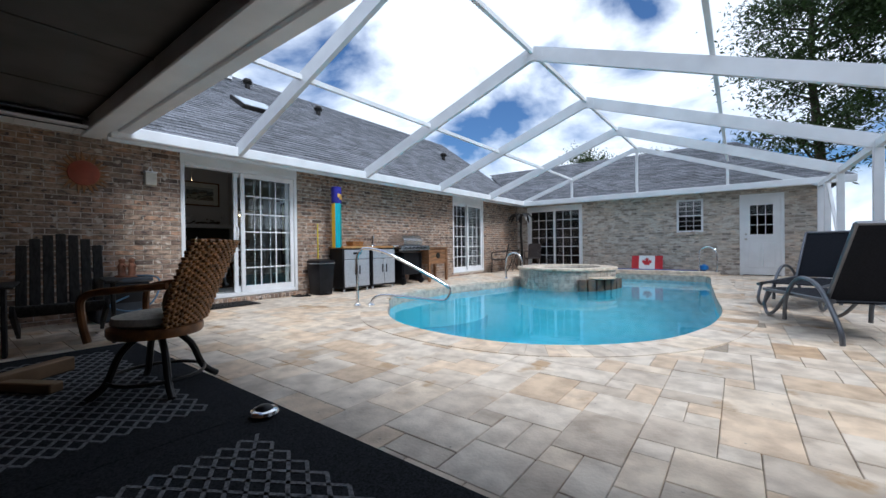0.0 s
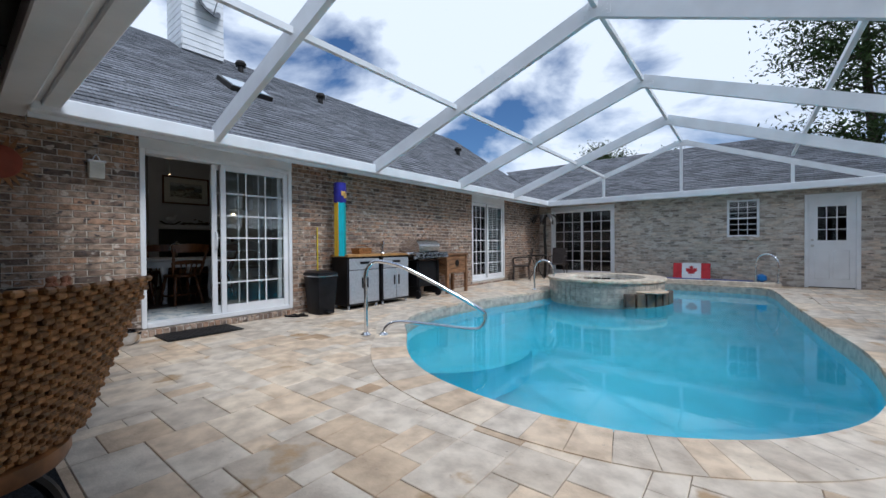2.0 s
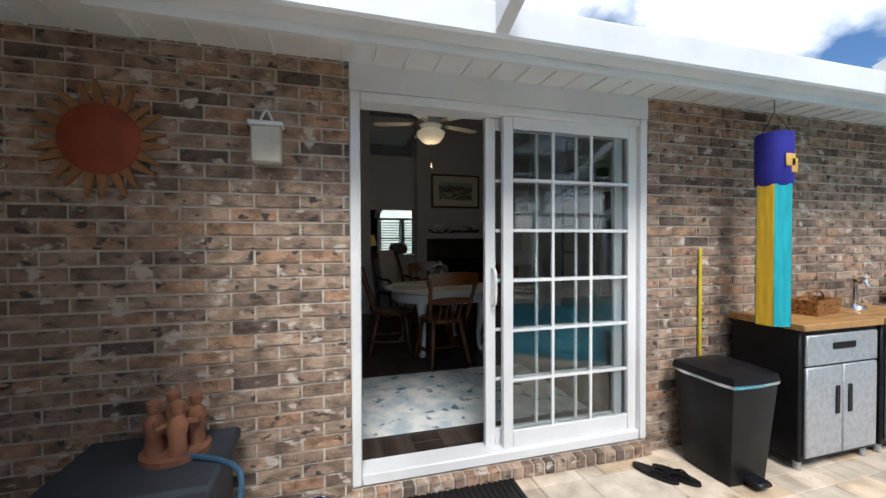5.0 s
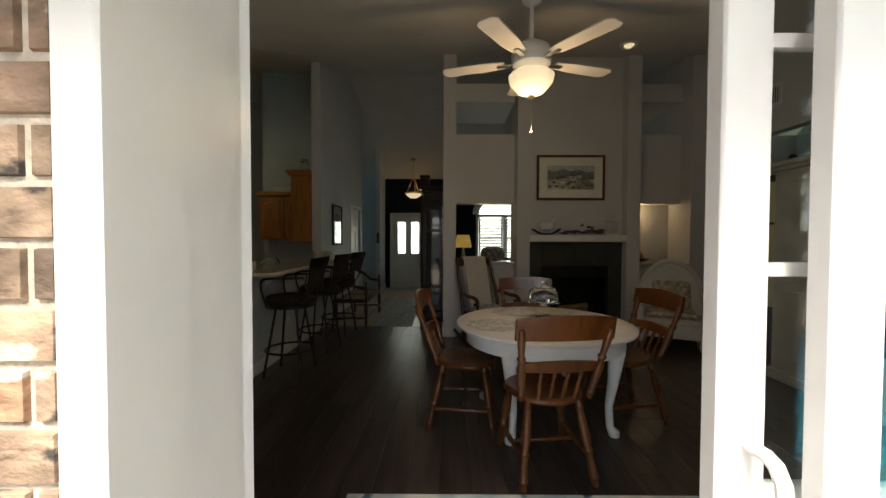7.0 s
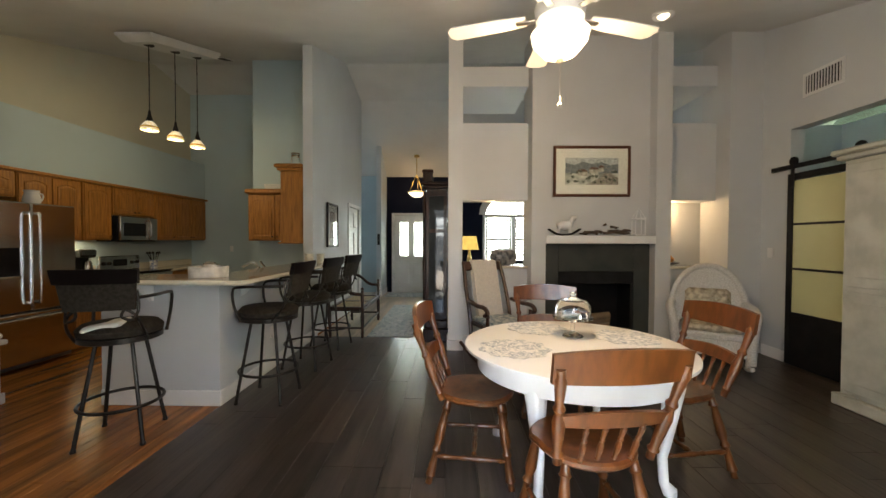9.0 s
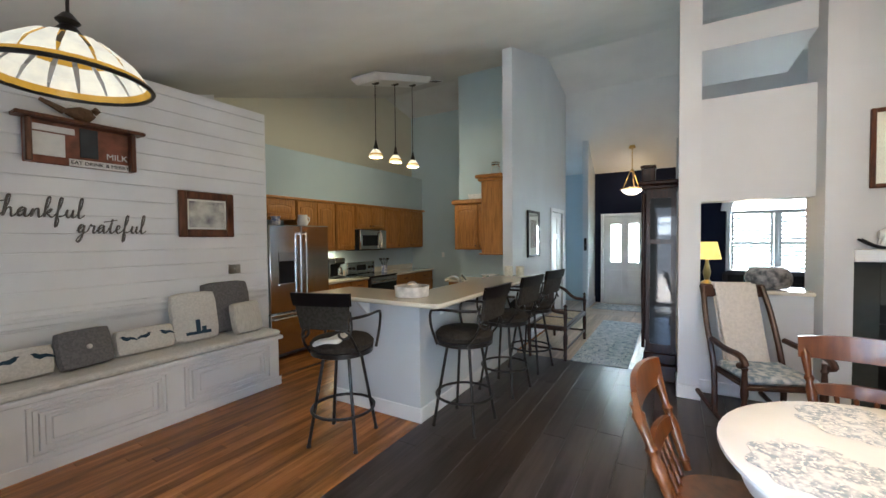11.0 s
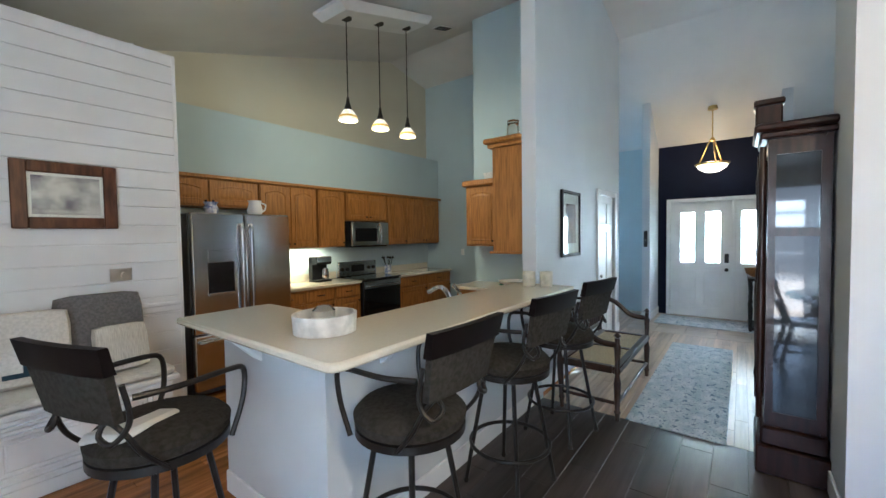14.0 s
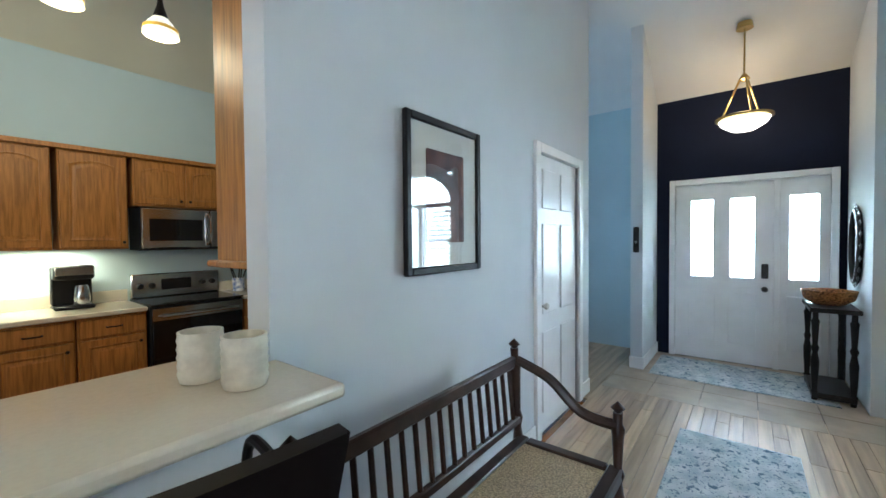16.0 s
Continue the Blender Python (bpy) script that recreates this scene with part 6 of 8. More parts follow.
# armoire
SAGE = mat("distressed_white", (0.52, 0.54, 0.50), 0.55, scale=5, var=0.12, bump=0.1)
ar = thing("armoire", "distressed pale painted armoire with panelled doors", "cabinet", pose(-10.5, 6.55, F))
part("body", Shape().box(0, 2.1, 0.02, 0.53, 0.1, 2.08, 0.008), SAGE, ar)
part("crown", Shape().box(-0.03, 2.13, -0.03, 0.53, 2.08, 2.12, 0.008).box(-0.06, 2.16, -0.06, 0.53, 2.12, 2.17, 0.015), SAGE, ar)
part("plinth", Shape().box(-0.03, 2.13, -0.03, 0.53, 0, 0.1, 0.01), SAGE, ar)
for x0, x1, z0, z1 in ((0.04, 0.62, 0.14, 0.98), (0.04, 0.62, 1.02, 2.04), (1.48, 2.06, 0.14, 0.98), (1.48, 2.06, 1.02, 2.04), (0.7, 1.4, 0.14, 0.45)):
    s = Shape().box(x0, x1, 0, 0.02, z0, z1, 0.004).box(x0 + 0.08, x1 - 0.08, -0.008, 0.002, z0 + 0.08, z1 - 0.08, 0.012)
    d = part("door", s, SAGE, ar)
    part("handle", Shape().tube(curve([(x1 - 0.04, 0, (z0 + z1) / 2 - 0.06), (x1 - 0.04, -0.03, (z0 + z1) / 2), (x1 - 0.04, 0, (z0 + z1) / 2 + 0.06)], 4), 0.008), NICKEL, d, "ornate metal pull")
part("glass_door", Shape().box(0.7, 1.4, 0.0, 0.02, 0.5, 1.6, 0.004), BLACK, ar, "dark arched glass door")
part("niche", Shape().box(0.7, 1.4, -0.002, 0.02, 1.68, 2.02, 0.004), BLACK, ar)
tagged(part("speaker", Shape().box(-10.2, -10.05, 6.75, 6.9, F + 2.17, F + 2.45, 0.015), BLACK), "small black speaker on the armoire", "speaker")

# ceiling fan
fan = thing("ceiling_fan", "white five blade ceiling fan with a lit glass bowl", "ceiling fan", pose(-9.48, 3.87, 0))
FANZ = 2.85
part("rod", Shape().tube([(0, 0, FANZ + 0.1), (0, 0, ceil_z(-9.48) - 0.01)], 0.015).lathe([(0.02, 0), (0.07, 0.04), (0.07, 0.07)], (0, 0, ceil_z(-9.48) - 0.08)), WHITE, fan)
part("motor", Shape().lathe([(0.06, FANZ - 0.1), (0.14, FANZ - 0.07), (0.15, FANZ), (0.13, FANZ + 0.06), (0.05, FANZ + 0.11)], n=32), WHITE, fan)
for i in range(5):
    a = 36 + i * 72
    b = part("blade", Shape().slab([(0.2, -0.05), (0.35, -0.07), (0.66, -0.075), (0.69, -0.04), (0.69, 0.04), (0.66, 0.075), (0.35, 0.07), (0.2, 0.05)], FANZ - 0.045, FANZ - 0.037).moved(pose(0, 0, 0, 0, 0, a)), WHITE, fan)
    part("bracket", Shape().box(0.12, 0.26, -0.02, 0.02, FANZ - 0.055, FANZ - 0.045, 0.003, m=pose(0, 0, 0, 0, 0, a)), NICKEL, fan)
GLOW = mat("lit_opal_glass", (0.9, 0.85, 0.75), 0.4, var=0.05, emit=(1.0, 0.84, 0.56), strength=0.16)
part("bowl", Shape().lathe([(0.13, FANZ - 0.12), (0.17, FANZ - 0.15), (0.16, FANZ - 0.2), (0.1, FANZ - 0.27), (0.03, FANZ - 0.295), (0, FANZ - 0.3)], n=32), GLOW, fan, "glowing opal glass bowl")
part("finial", Shape().lathe([(0.025, FANZ - 0.31), (0.025, FANZ - 0.295), (0, FANZ - 0.29)]), NICKEL, fan)
part("pull_chain", Shape().tube([(0.01, 0, FANZ - 0.3), (0.01, 0, FANZ - 0.55)], 0.003, 5).lathe([(0, 0), (0.012, 0.015), (0, 0.035)], (0.01, 0, FANZ - 0.585), 10), NICKEL, fan)
cl_ = thing("recessed_light", "small white ceiling spotlight", "ceiling light", pose(-11.2, 5.4, ceil_z(-11.2) - 0.005))
part("trim_ring", Shape().lathe([(0.1, -0.03), (0.1, 0.0), (0.06, -0.03)]), WHITE, cl_)
part("lens", Shape().lathe([(0.06, -0.03), (0.03, -0.055), (0, -0.06)]), GLOW, cl_)

# dining table and chairs
tb = thing("dining_table", "round white painted dining table with cabriole legs", "table", pose(-9.58, 4.0, F))
part("tabletop", Shape().lathe([(0.64, 0.71), (0.68, 0.725), (0.68, 0.74), (0.66, 0.75), (0, 0.75)], n=56), WHITE, tb)
part("apron", Shape().lathe([(0.60, 0.6), (0.60, 0.71), (0.57, 0.71), (0.57, 0.6)], n=56), WHITE, tb)
for i in range(4):
    a = math.radians(45 + 90 * i + 8)
    c, s_ = math.cos(a), math.sin(a)
    rr = ((0.52, 0.70, 0.055), (0.55, 0.6, 0.06), (0.53, 0.4, 0.04), (0.5, 0.2, 0.027), (0.51, 0.06, 0.026), (0.54, 0.02, 0.04), (0.54, 0, 0.036))
    part("leg", Shape().tube([(r * c, r * s_, z) for r, z, _ in rr], [q for _, _, q in rr], 12), WHITE, tb)
LACE = mat("grey_placemat", (0.30, 0.36, 0.44), 0.8, scale=26, color2=(0.74, 0.75, 0.76), detail=3, spots=((0.78, 0.78, 0.78), 60, 0.52))
for i in range(4):
    a = math.radians(20 + 90 * i)
    pl = part("placemat", Shape().slab([((0.205 + 0.014 * math.cos(9 * b)) * math.cos(b), (0.205 + 0.014 * math.cos(9 * b)) * math.sin(b)) for b in [2 * math.pi * q / 72 for q in range(72)]], 0, 0.003), LACE)
    pl.matrix_basis = pose(-9.58 + 0.42 * math.cos(a), 4.0 + 0.42 * math.sin(a), F + 0.752)
    tagged(pl, "round grey openwork placemat on the white table", "placemat", "placemats")
CLEAR = mat("clear_glass", (0.97, 0.98, 0.98), 0.02, trans=1.0, var=0)
ck = thing("cake_stand", "clear glass cake stand with domed lid", "cake stand", pose(-9.75, 4.05, F + 0.752))
part("stand", Shape().lathe([(0.07, 0), (0.06, 0.01), (0.015, 0.03), (0.015, 0.09), (0.05, 0.11), (0.13, 0.12), (0.13, 0.13), (0, 0.125)]), CLEAR, ck)
part("dome", Shape().lathe([(0.115, 0.135), (0.115, 0.2), (0.09, 0.24), (0.03, 0.255), (0.015, 0.27), (0.022, 0.29), (0, 0.3)]), CLEAR, ck)

PINE = mat("varnished_pine", (0.14, 0.044, 0.010), 0.3, scale=7, var=0.22, stretch=(3, 3, 0.8), coat=0.3)


def turned(s, p, q, r, n=10):
    """A turned spindle from p to q."""
    p, q = Vector(p), Vector(q)
    prof = ((0, .75), (.08, .8), (.1, 1.1), (.13, .75), (.3, 1.0), (.45, 1.15), (.55, .7), (.6, 1.1), (.64, .7), (.85, 1.0), (.9, 1.15), (.93, .75), (1, .8))
    return s.tube([p.lerp(q, t) for t, _ in prof], [r * k for _, k in prof], n)


def pine_chair(m):
    root = thing("dining_chair", "varnished pine dining chair with turned spindles", "chair", m, "chairs round the dining table")
    seat = [(0.22 * math.cos(a) * (1.05 if math.sin(a) < 0 else 0.95), 0.22 * math.sin(a)) for a in [2 * math.pi * i / 28 for i in range(28)]]
    part("seat", Shape().rings([[Vector((x * k, y * k, z)) for x, y in seat] for k, z in ((0.93, 0.42), (1.0, 0.435), (1.0, 0.45), (0.95, 0.46), (0.5, 0.45))]), PINE, root)
    for x in (-1, 1):
        part("front_leg", turned(Shape(), (x * 0.15, -0.14, 0.43), (x * 0.21, -0.2, 0), 0.024), PINE, root)
        part("back_leg", turned(Shape(), (x * 0.14, 0.14, 0.43), (x * 0.2, 0.24, 0), 0.024), PINE, root)
        part("back_post", turned(Shape(), (x * 0.19, 0.17, 0.45), (x * 0.235, 0.31, 0.86), 0.022), PINE, root)
        part("side_stretcher", turned(Shape(), (x * 0.19, -0.18, 0.14), (x * 0.185, 0.21, 0.14), 0.014), PINE, root)
    part("cross_stretcher", turned(Shape(), (-0.18, 0.0, 0.14), (0.18, 0.0, 0.14), 0.014), PINE, root)

    def rail(z0, z1, y, w, bow):
        pts = [(-w + 2 * w * i / 10, y + bow * (1 - ((i - 5) / 5) ** 2)) for i in range(11)]
        return Shape().rings([[Vector((x, yy - 0.011, z0)), Vector((x, yy + 0.011, z0)), Vector((x, yy + 0.011 + 0.02, z1 + 0.02 * (1 - (x / w) ** 2))), Vector((x, yy - 0.011 + 0.02, z1 + 0.02 * (1 - (x / w) ** 2)))] for x, yy in pts])
    part("top_rail", rail(0.8, 0.91, 0.285, 0.26, 0.035), PINE, root)
    part("mid_rail", rail(0.62, 0.665, 0.225, 0.22, 0.03), PINE, root)
    for i in range(4):
        x = -0.1 + i * 0.067
        part("spindle", turned(Shape(), (x, 0.18, 0.45), (x * 1.1, 0.255, 0.63), 0.011, 8), PINE, root)
    return root


pc = pine_chair(pose(-8.92, 3.84, F, 0, 0, -83) @ Matrix.Scale(1.07, 4))
for x, y, rz in ((-9.52, 3.38, 174), (-9.6, 4.62, 8), (-10.35, 4.05, 84)):
    copy_thing(pc, pose(x, y, F, 0, 0, rz))

# rocking chair with a throw
DARKW = mat("dark_rocker_wood", (0.06, 0.025, 0.015), 0.35, scale=8, var=0.3)
rc = thing("rocking_chair", "dark wooden rocking chair with a pale throw over it", "rocking chair", pose(-11.62, 3.8, F, 0, 0, 112))
for x in (-0.27, 0.27):
    part("rocker", Shape().tube(curve([(x, -0.45, 0.1), (x, -0.2, 0.03), (x, 0.1, 0.02), (x, 0.5, 0.12)], 5), 0.022), DARKW, rc)
    part("arm", Shape().tube(curve([(x * 1.05, 0.22, 0.68), (x * 1.1, 0, 0.66), (x * 1.1, -0.2, 0.66), (x * 1.1, -0.27, 0.61), (x * 1.1, -0.2, 0.58)], 5), 0.025), DARKW, rc)
    part("front_leg", turned(Shape(), (x, -0.22, 0.62), (x, -0.22, 0.04), 0.024), DARKW, rc)
    part("back_post", Shape().tube(curve([(x, 0.2, 0.05), (x, 0.22, 0.45), (x * 1.0, 0.36, 0.85), (x * 0.9, 0.46, 1.12)], 5), 0.024), DARKW, rc)
part("seat", Shape().box(-0.27, 0.27, -0.25, 0.24, 0.4, 0.44, 0.01), DARKW, rc)
part("seat_pad", Shape().box(-0.25, 0.25, -0.24, 0.22, 0.44, 0.5, 0.025), mat("blue_floral", (0.55, 0.58, 0.58), 0.9, scale=18, color2=(0.15, 0.22, 0.28)), rc)
part("crest_rail", Shape().box(-0.27, 0.27, -0.015, 0.015, 0, 0.12, 0.01, m=pose(0, 0.44, 1.02, -20)), DARKW, rc)
part("throw", Shape().box(-0.17, 0.17, -0.012, 0.012, 0, 0.72, 0.008, m=pose(0, 0.2, 0.46, -18)).box(-0.17, 0.17, 0.03, 0.05, -0.1, 0.72, 0.008, m=pose(0, 0.22, 0.48, -18)), mat("pale_throw", (0.62, 0.57, 0.50), 0.95, scale=40, var=0.06, bump=0.5, bscale=60), rc, "pale knitted throw")

# white wicker rocker
WW = mat("white_wicker", (0.74, 0.75, 0.76), 0.6, scale=90, var=0.15, bump=0.9, bscale=120)
wr = thing("wicker_rocker", "white wicker rocking chair with a floral cushion", "rocking chair", pose(-11.62, 6.2, F, 0, 0, 62))
ar_ = []
for i in range(13):
    a = math.pi * i / 12
    ar_.append((0.36 * math.cos(a), 0.6 + 0.5 * math.sin(a)))
s = Shape().rings([[Vector((x, 0.25 + 0.12 * (z - 0.4) + dy - 0.06 * (x / 0.36) ** 2, z)) for x, z in [(x2, z2 if k else 0.4) for x2, z2 in ar_]] for k, dy in ((0, 0), (1, 0), (1, 0.03), (0, 0.03))], cap=False, close=False)
part("backrest", s, WW, wr)
part("rolled_edge", Shape().tube([(x * 1.03, 0.25 + 0.12 * (z - 0.4) + 0.015 - 0.06 * (x / 0.36) ** 2, z) for x, z in ar_], 0.035, 10), WW, wr)
part("seat", Shape().box(-0.33, 0.33, -0.28, 0.28, 0.32, 0.4, 0.02), WW, wr)
part("apron", Shape().box(-0.33, 0.33, -0.29, -0.27, 0.16, 0.33, 0.005), WW, wr)
for x in (-0.36, 0.36):
    part("arm", Shape().tube(curve([(x, 0.26, 0.66), (x * 1.1, 0.0, 0.64), (x * 1.08, -0.25, 0.6), (x, -0.3, 0.45), (x * 0.95, -0.27, 0.1)], 5), 0.045, 10), WW, wr)
    part("rocker", Shape().tube(curve([(x * 0.9, -0.45, 0.1), (x * 0.9, -0.2, 0.03), (x * 0.9, 0.15, 0.02), (x * 0.9, 0.5, 0.12)], 5), 0.022), WW, wr)
    part("leg", Shape().tube([(x * 0.9, 0.2, 0.03), (x * 0.9, 0.22, 0.4)], 0.025).tube([(x * 0.9, -0.22, 0.03), (x * 0.9, -0.22, 0.4)], 0.025), WW, wr)
FLOR = mat("floral_cushion", (0.6, 0.56, 0.45), 0.9, scale=16, color2=(0.25, 0.22, 0.18), detail=3)
part("seat_cushion", Shape().box(-0.28, 0.28, -0.26, 0.22, 0.4, 0.47, 0.03), FLOR, wr)
part("back_cushion", Shape().box(-0.23, 0.23, -0.05, 0.05, 0, 0.38, 0.04, m=pose(0, 0.19, 0.46, -15)), FLOR, wr)

# ---------------------------------------------------------------- bar, stools and kitchen
bt_ = [(-12.72, 1.60), (-10.20, 1.60), (-10.16, 1.585), (-10.145, 1.545), (-10.14, 0.12), (-10.72, 0.12), (-10.72, 1.02), (-12.69, 1.02), (-12.69, 1.255), (-12.72, 1.255)]
tp = Shape().slab(bt_, 1.11, 1.15)
o = part("breakfast_counter", tp, COUNTER)
tagged(o, "cream solid breakfast bar top", "counter")
md = o.modifiers.new("soft_edge", "BEVEL")
md.width, md.segments = 0.012, 2
for x in (-10.7, -11.6, -12.3):
    tagged(part("bar_bracket", Shape().prism([(0, 0), (0.16, 0), (0.03, -0.13), (0, -0.15)], 0.04, pose(x, 1.302, 1.108, 90, 0, 90)), WHITE), "small white bracket under the bar top", "bracket", "bar brackets")
tagged(part("bar_bracket", Shape().prism([(0, 0), (0.16, 0), (0.03, -0.13), (0, -0.15)], 0.04, pose(-10.328, 0.75, 1.108, 90, 0, 0)), WHITE), "small white bracket under the bar top", "bracket", "bar brackets")
tagged(part("wall_outlet", Shape().box(-11.3, -11.23, 1.3, 1.308, 0.42, 0.54, 0.003).box(-11.29, -11.24, 1.308, 1.34, 0.42, 0.47, 0.01), WHITE), "white outlet with a plug on the bar wall", "outlet")

STOOLCLOTH = mat("grey_suede", (0.042, 0.037, 0.031), 0.85, spec=0.12, scale=50, var=0.2, bump=0.2, bscale=150)
DARKTOP = mat("dark_crest_wood", (0.006, 0.004, 0.004), 0.5, spec=0.12, scale=8)


def stool(m):
    root = thing("bar_stool", "dark metal swivel bar stool with grey padded seat", "bar stool", m, "stools at the breakfast bar")
    part("seat", Shape().lathe([(0.2, 0.68), (0.235, 0.70), (0.24, 0.735), (0.21, 0.765), (0.1, 0.78), (0, 0.782)], n=36), STOOLCLOTH, root)
    part("seat_ring", Shape().lathe([(0.225, 0.655), (0.235, 0.66), (0.235, 0.69), (0.2, 0.69), (0.2, 0.655)], n=36), BLACKMETAL, root)
    for i in range(4):
        a = math.pi / 4 + i * math.pi / 2
        part("leg", Shape().tube([(0.14 * math.cos(a), 0.14 * math.sin(a), 0.66), (0.265 * math.cos(a), 0.265 * math.sin(a), 0.012)], 0.0125, 8).lathe([(0.016, 0), (0.018, 0.012), (0.012, 0.02)], (0.265 * math.cos(a), 0.265 * math.sin(a), 0), 10), BLACKMETAL, root)
    part("foot_ring", Shape().tube([(0.235 * math.cos(i * math.pi / 18), 0.235 * math.sin(i * math.pi / 18), 0.24) for i in range(36)], 0.011, 8, True), BLACKMETAL, root)
    cols = [(-0.2 + 0.4 * i / 10) for i in range(11)]
    bow = lambda x: 0.27 - 0.25 * x * x * 4 * 0.35
    part("back_pad", Shape().rings([[Vector((x * 0.92, bow(x) - 0.015, 0.88)), Vector((x * 0.92, bow(x) + 0.015, 0.88)), Vector((x, bow(x) + 0.05, 1.05)), Vector((x, bow(x) + 0.02, 1.05))] for x in cols]), STOOLCLOTH, root)
    part("crest_rail", Shape().rings([[Vector((x * 1.08, bow(x) + 0.02, 1.045)), Vector((x * 1.08, bow(x) + 0.055, 1.045)), Vector((x * 1.12, bow(x) + 0.075, 1.135)), Vector((x * 1.12, bow(x) + 0.045, 1.135))] for x in cols]), DARKTOP, root, "dark curved crest rail")
    for x in (-1, 1):
        part("arm", Shape().tube(curve([(x * 0.19, 0.22, 0.95), (x * 0.24, 0.1, 0.95), (x * 0.25, -0.1, 0.945), (x * 0.245, -0.17, 0.92), (x * 0.235, -0.17, 0.8), (x * 0.225, -0.12, 0.67)], 5), 0.011), BLACKMETAL, root)
        part("back_scroll", Shape().tube(curve([(x * 0.19, 0.25, 1.0), (x * 0.19, 0.23, 0.88), (x * 0.17, 0.27, 0.82), (x * 0.12, 0.28, 0.84), (x * 0.13, 0.26, 0.88), (x * 0.18, 0.24, 0.84), (x * 0.2, 0.2, 0.76), (x * 0.2, 0.12, 0.67)], 5), 0.009), BLACKMETAL, root)
    return root


sl = stool(pose(-9.83, 0.9, F, 0, 0, -72) @ Matrix.Diagonal((1.03, 1.03, 1.06, 1)))
for x, y, rz in ((-10.54, 1.62, 178), (-11.42, 1.64, 172), (-12.22, 1.66, 170)):
    copy_thing(sl, pose(x, y, F, 0, 0, rz + 180 if rz > 300 else rz - 180))
o = part("folded_cloth", Shape().box(-0.1, 0.12, -0.12, 0.14, 0, 0.05, 0.02, m=pose(-9.75, 0.9, F + 0.78, 0, 8, -70)), PAPER)
tagged(o, "folded white cloth on the stool seat", "cloth")

ty = thing("round_tray", "white painted round wooden tray with a jar", "tray", pose(-10.45, 1.14, 1.152))
part("tray", Shape().lathe([(0.15, 0), (0.155, 0.09), (0.14, 0.09), (0.138, 0.02), (0, 0.018)], n=32), mat("whitewashed_wood", (0.7, 0.68, 0.64), 0.7, scale=14, var=0.15), ty)
part("jar", Shape().lathe([(0.05, 0.02), (0.06, 0.06), (0.055, 0.11), (0.03, 0.13), (0, 0.135)], (0.02, 0.02, 0)), CLEAR, ty)
for k, (x, y) in enumerate(((-12.36, 1.13), (-12.52, 1.2))):
    cp_ = thing("cup", "stack of cream ribbed cups on the bar top", "cup", pose(-12.50 - 0.05 * k, 1.27 + 0.14 * k, 1.152), "cups on the bar")
    part("body", Shape().lathe([(0.05, 0)] + [(0.053 + 0.003 * (i % 2), 0.01 + i * 0.011) for i in range(11)] + [(0.054, 0.13), (0.048, 0.13), (0.046, 0.02), (0, 0.02)], n=24), mat("cream_ceramic", (0.68, 0.66, 0.56), 0.5, scale=20) if k == 0 else bpy.data.materials["cream_ceramic"], cp_)


def cabinet_door(parent, x0, x1, z0, z1, y, arched, knob):
    """Face towards +y."""
    s = Shape().box(x0, x1, y, y + 0.02, z0, z1, 0.004)
    n = 9
    zt = lambda t: z1 - 0.055 - (0.04 * (2 * t - 1) ** 2 if arched else 0)
    w0, w1 = x0 + 0.055, x1 - 0.055
    pts = [(w0, z0 + 0.055), (w1, z0 + 0.055)] + [(w1 + (w0 - w1) * i / n, zt(i / n)) for i in range(n + 1)]
    cx, cz = (w0 + w1) / 2, (z0 + z1) / 2
    rg = lambda k, d: [Vector((cx + (px - cx) * k, y + d, cz + (pz - cz) * (1 - (1 - k) * (x1 - x0) / (z1 - z0)))) for px, pz in pts]
    s.rings([rg(1.0, 0.0195), rg(0.985, 0.027), rg(0.95, 0.027), rg(0.91, 0.0206), rg(0.84, 0.0206), rg(0.74, 0.031), rg(0.7, 0.0315)])
    d = part("door", s, OAK, parent)
    if knob:
        part("knob", Shape().lathe([(0.006, 0), (0.006, 0.015), (0.014, 0.022), (0.01, 0.032)], n=12, m=pose(knob[0], y + 0.02, knob[1], -90)), BLACKMETAL, d, "dark round knob")
    return d


def wall_cabinet(x0, x1, z0, z1, doors):
    root = thing("wall_cabinet", "honey oak wall cabinet with arched panel doors", "cabinet", None, "kitchen wall cabinets")
    part("body", Shape().box(x0, x1, -2.39, -2.07, z0, z1, 0.003), OAK, root)
    w = (x1 - x0) / doors
    for i in range(doors):
        a, b = x0 + i * w + 0.01, x0 + (i + 1) * w - 0.01
        kx = (b - 0.03) if (doors == 2 and i == 0) else a + 0.03
        cabinet_door(root, a, b, z0 + 0.02, z1 - 0.02, -2.07, True, (kx, z0 + 0.06))
    return root


UZ0, UZ1 = 1.46, 2.30
wall_cabinet(-11.78, -10.62, 1.98, UZ1, 2)
wall_cabinet(-12.62, -11.8, UZ0, UZ1, 2)
wall_cabinet(-13.12, -12.66, UZ0, UZ1, 1)
wall_cabinet(-14.0, -13.16, 1.86, UZ1, 2)
wall_cabinet(-14.5, -14.04, UZ0, UZ1, 1)
wall_cabinet(-15.45, -14.52, UZ0, UZ1, 2)
setting("trim_soffit", Shape().box(-15.5, -10.6, -2.4, -2.03, 2.30, 2.34, 0.005), OAK, "oak top trim of the cabinets")
setting("wall_kitchen_soffit", Shape().box(-15.5, -10.6, -2.4, -2.1, 2.34, 3.1), WALLBLUE, "blue kitchen soffit above the cabinets")


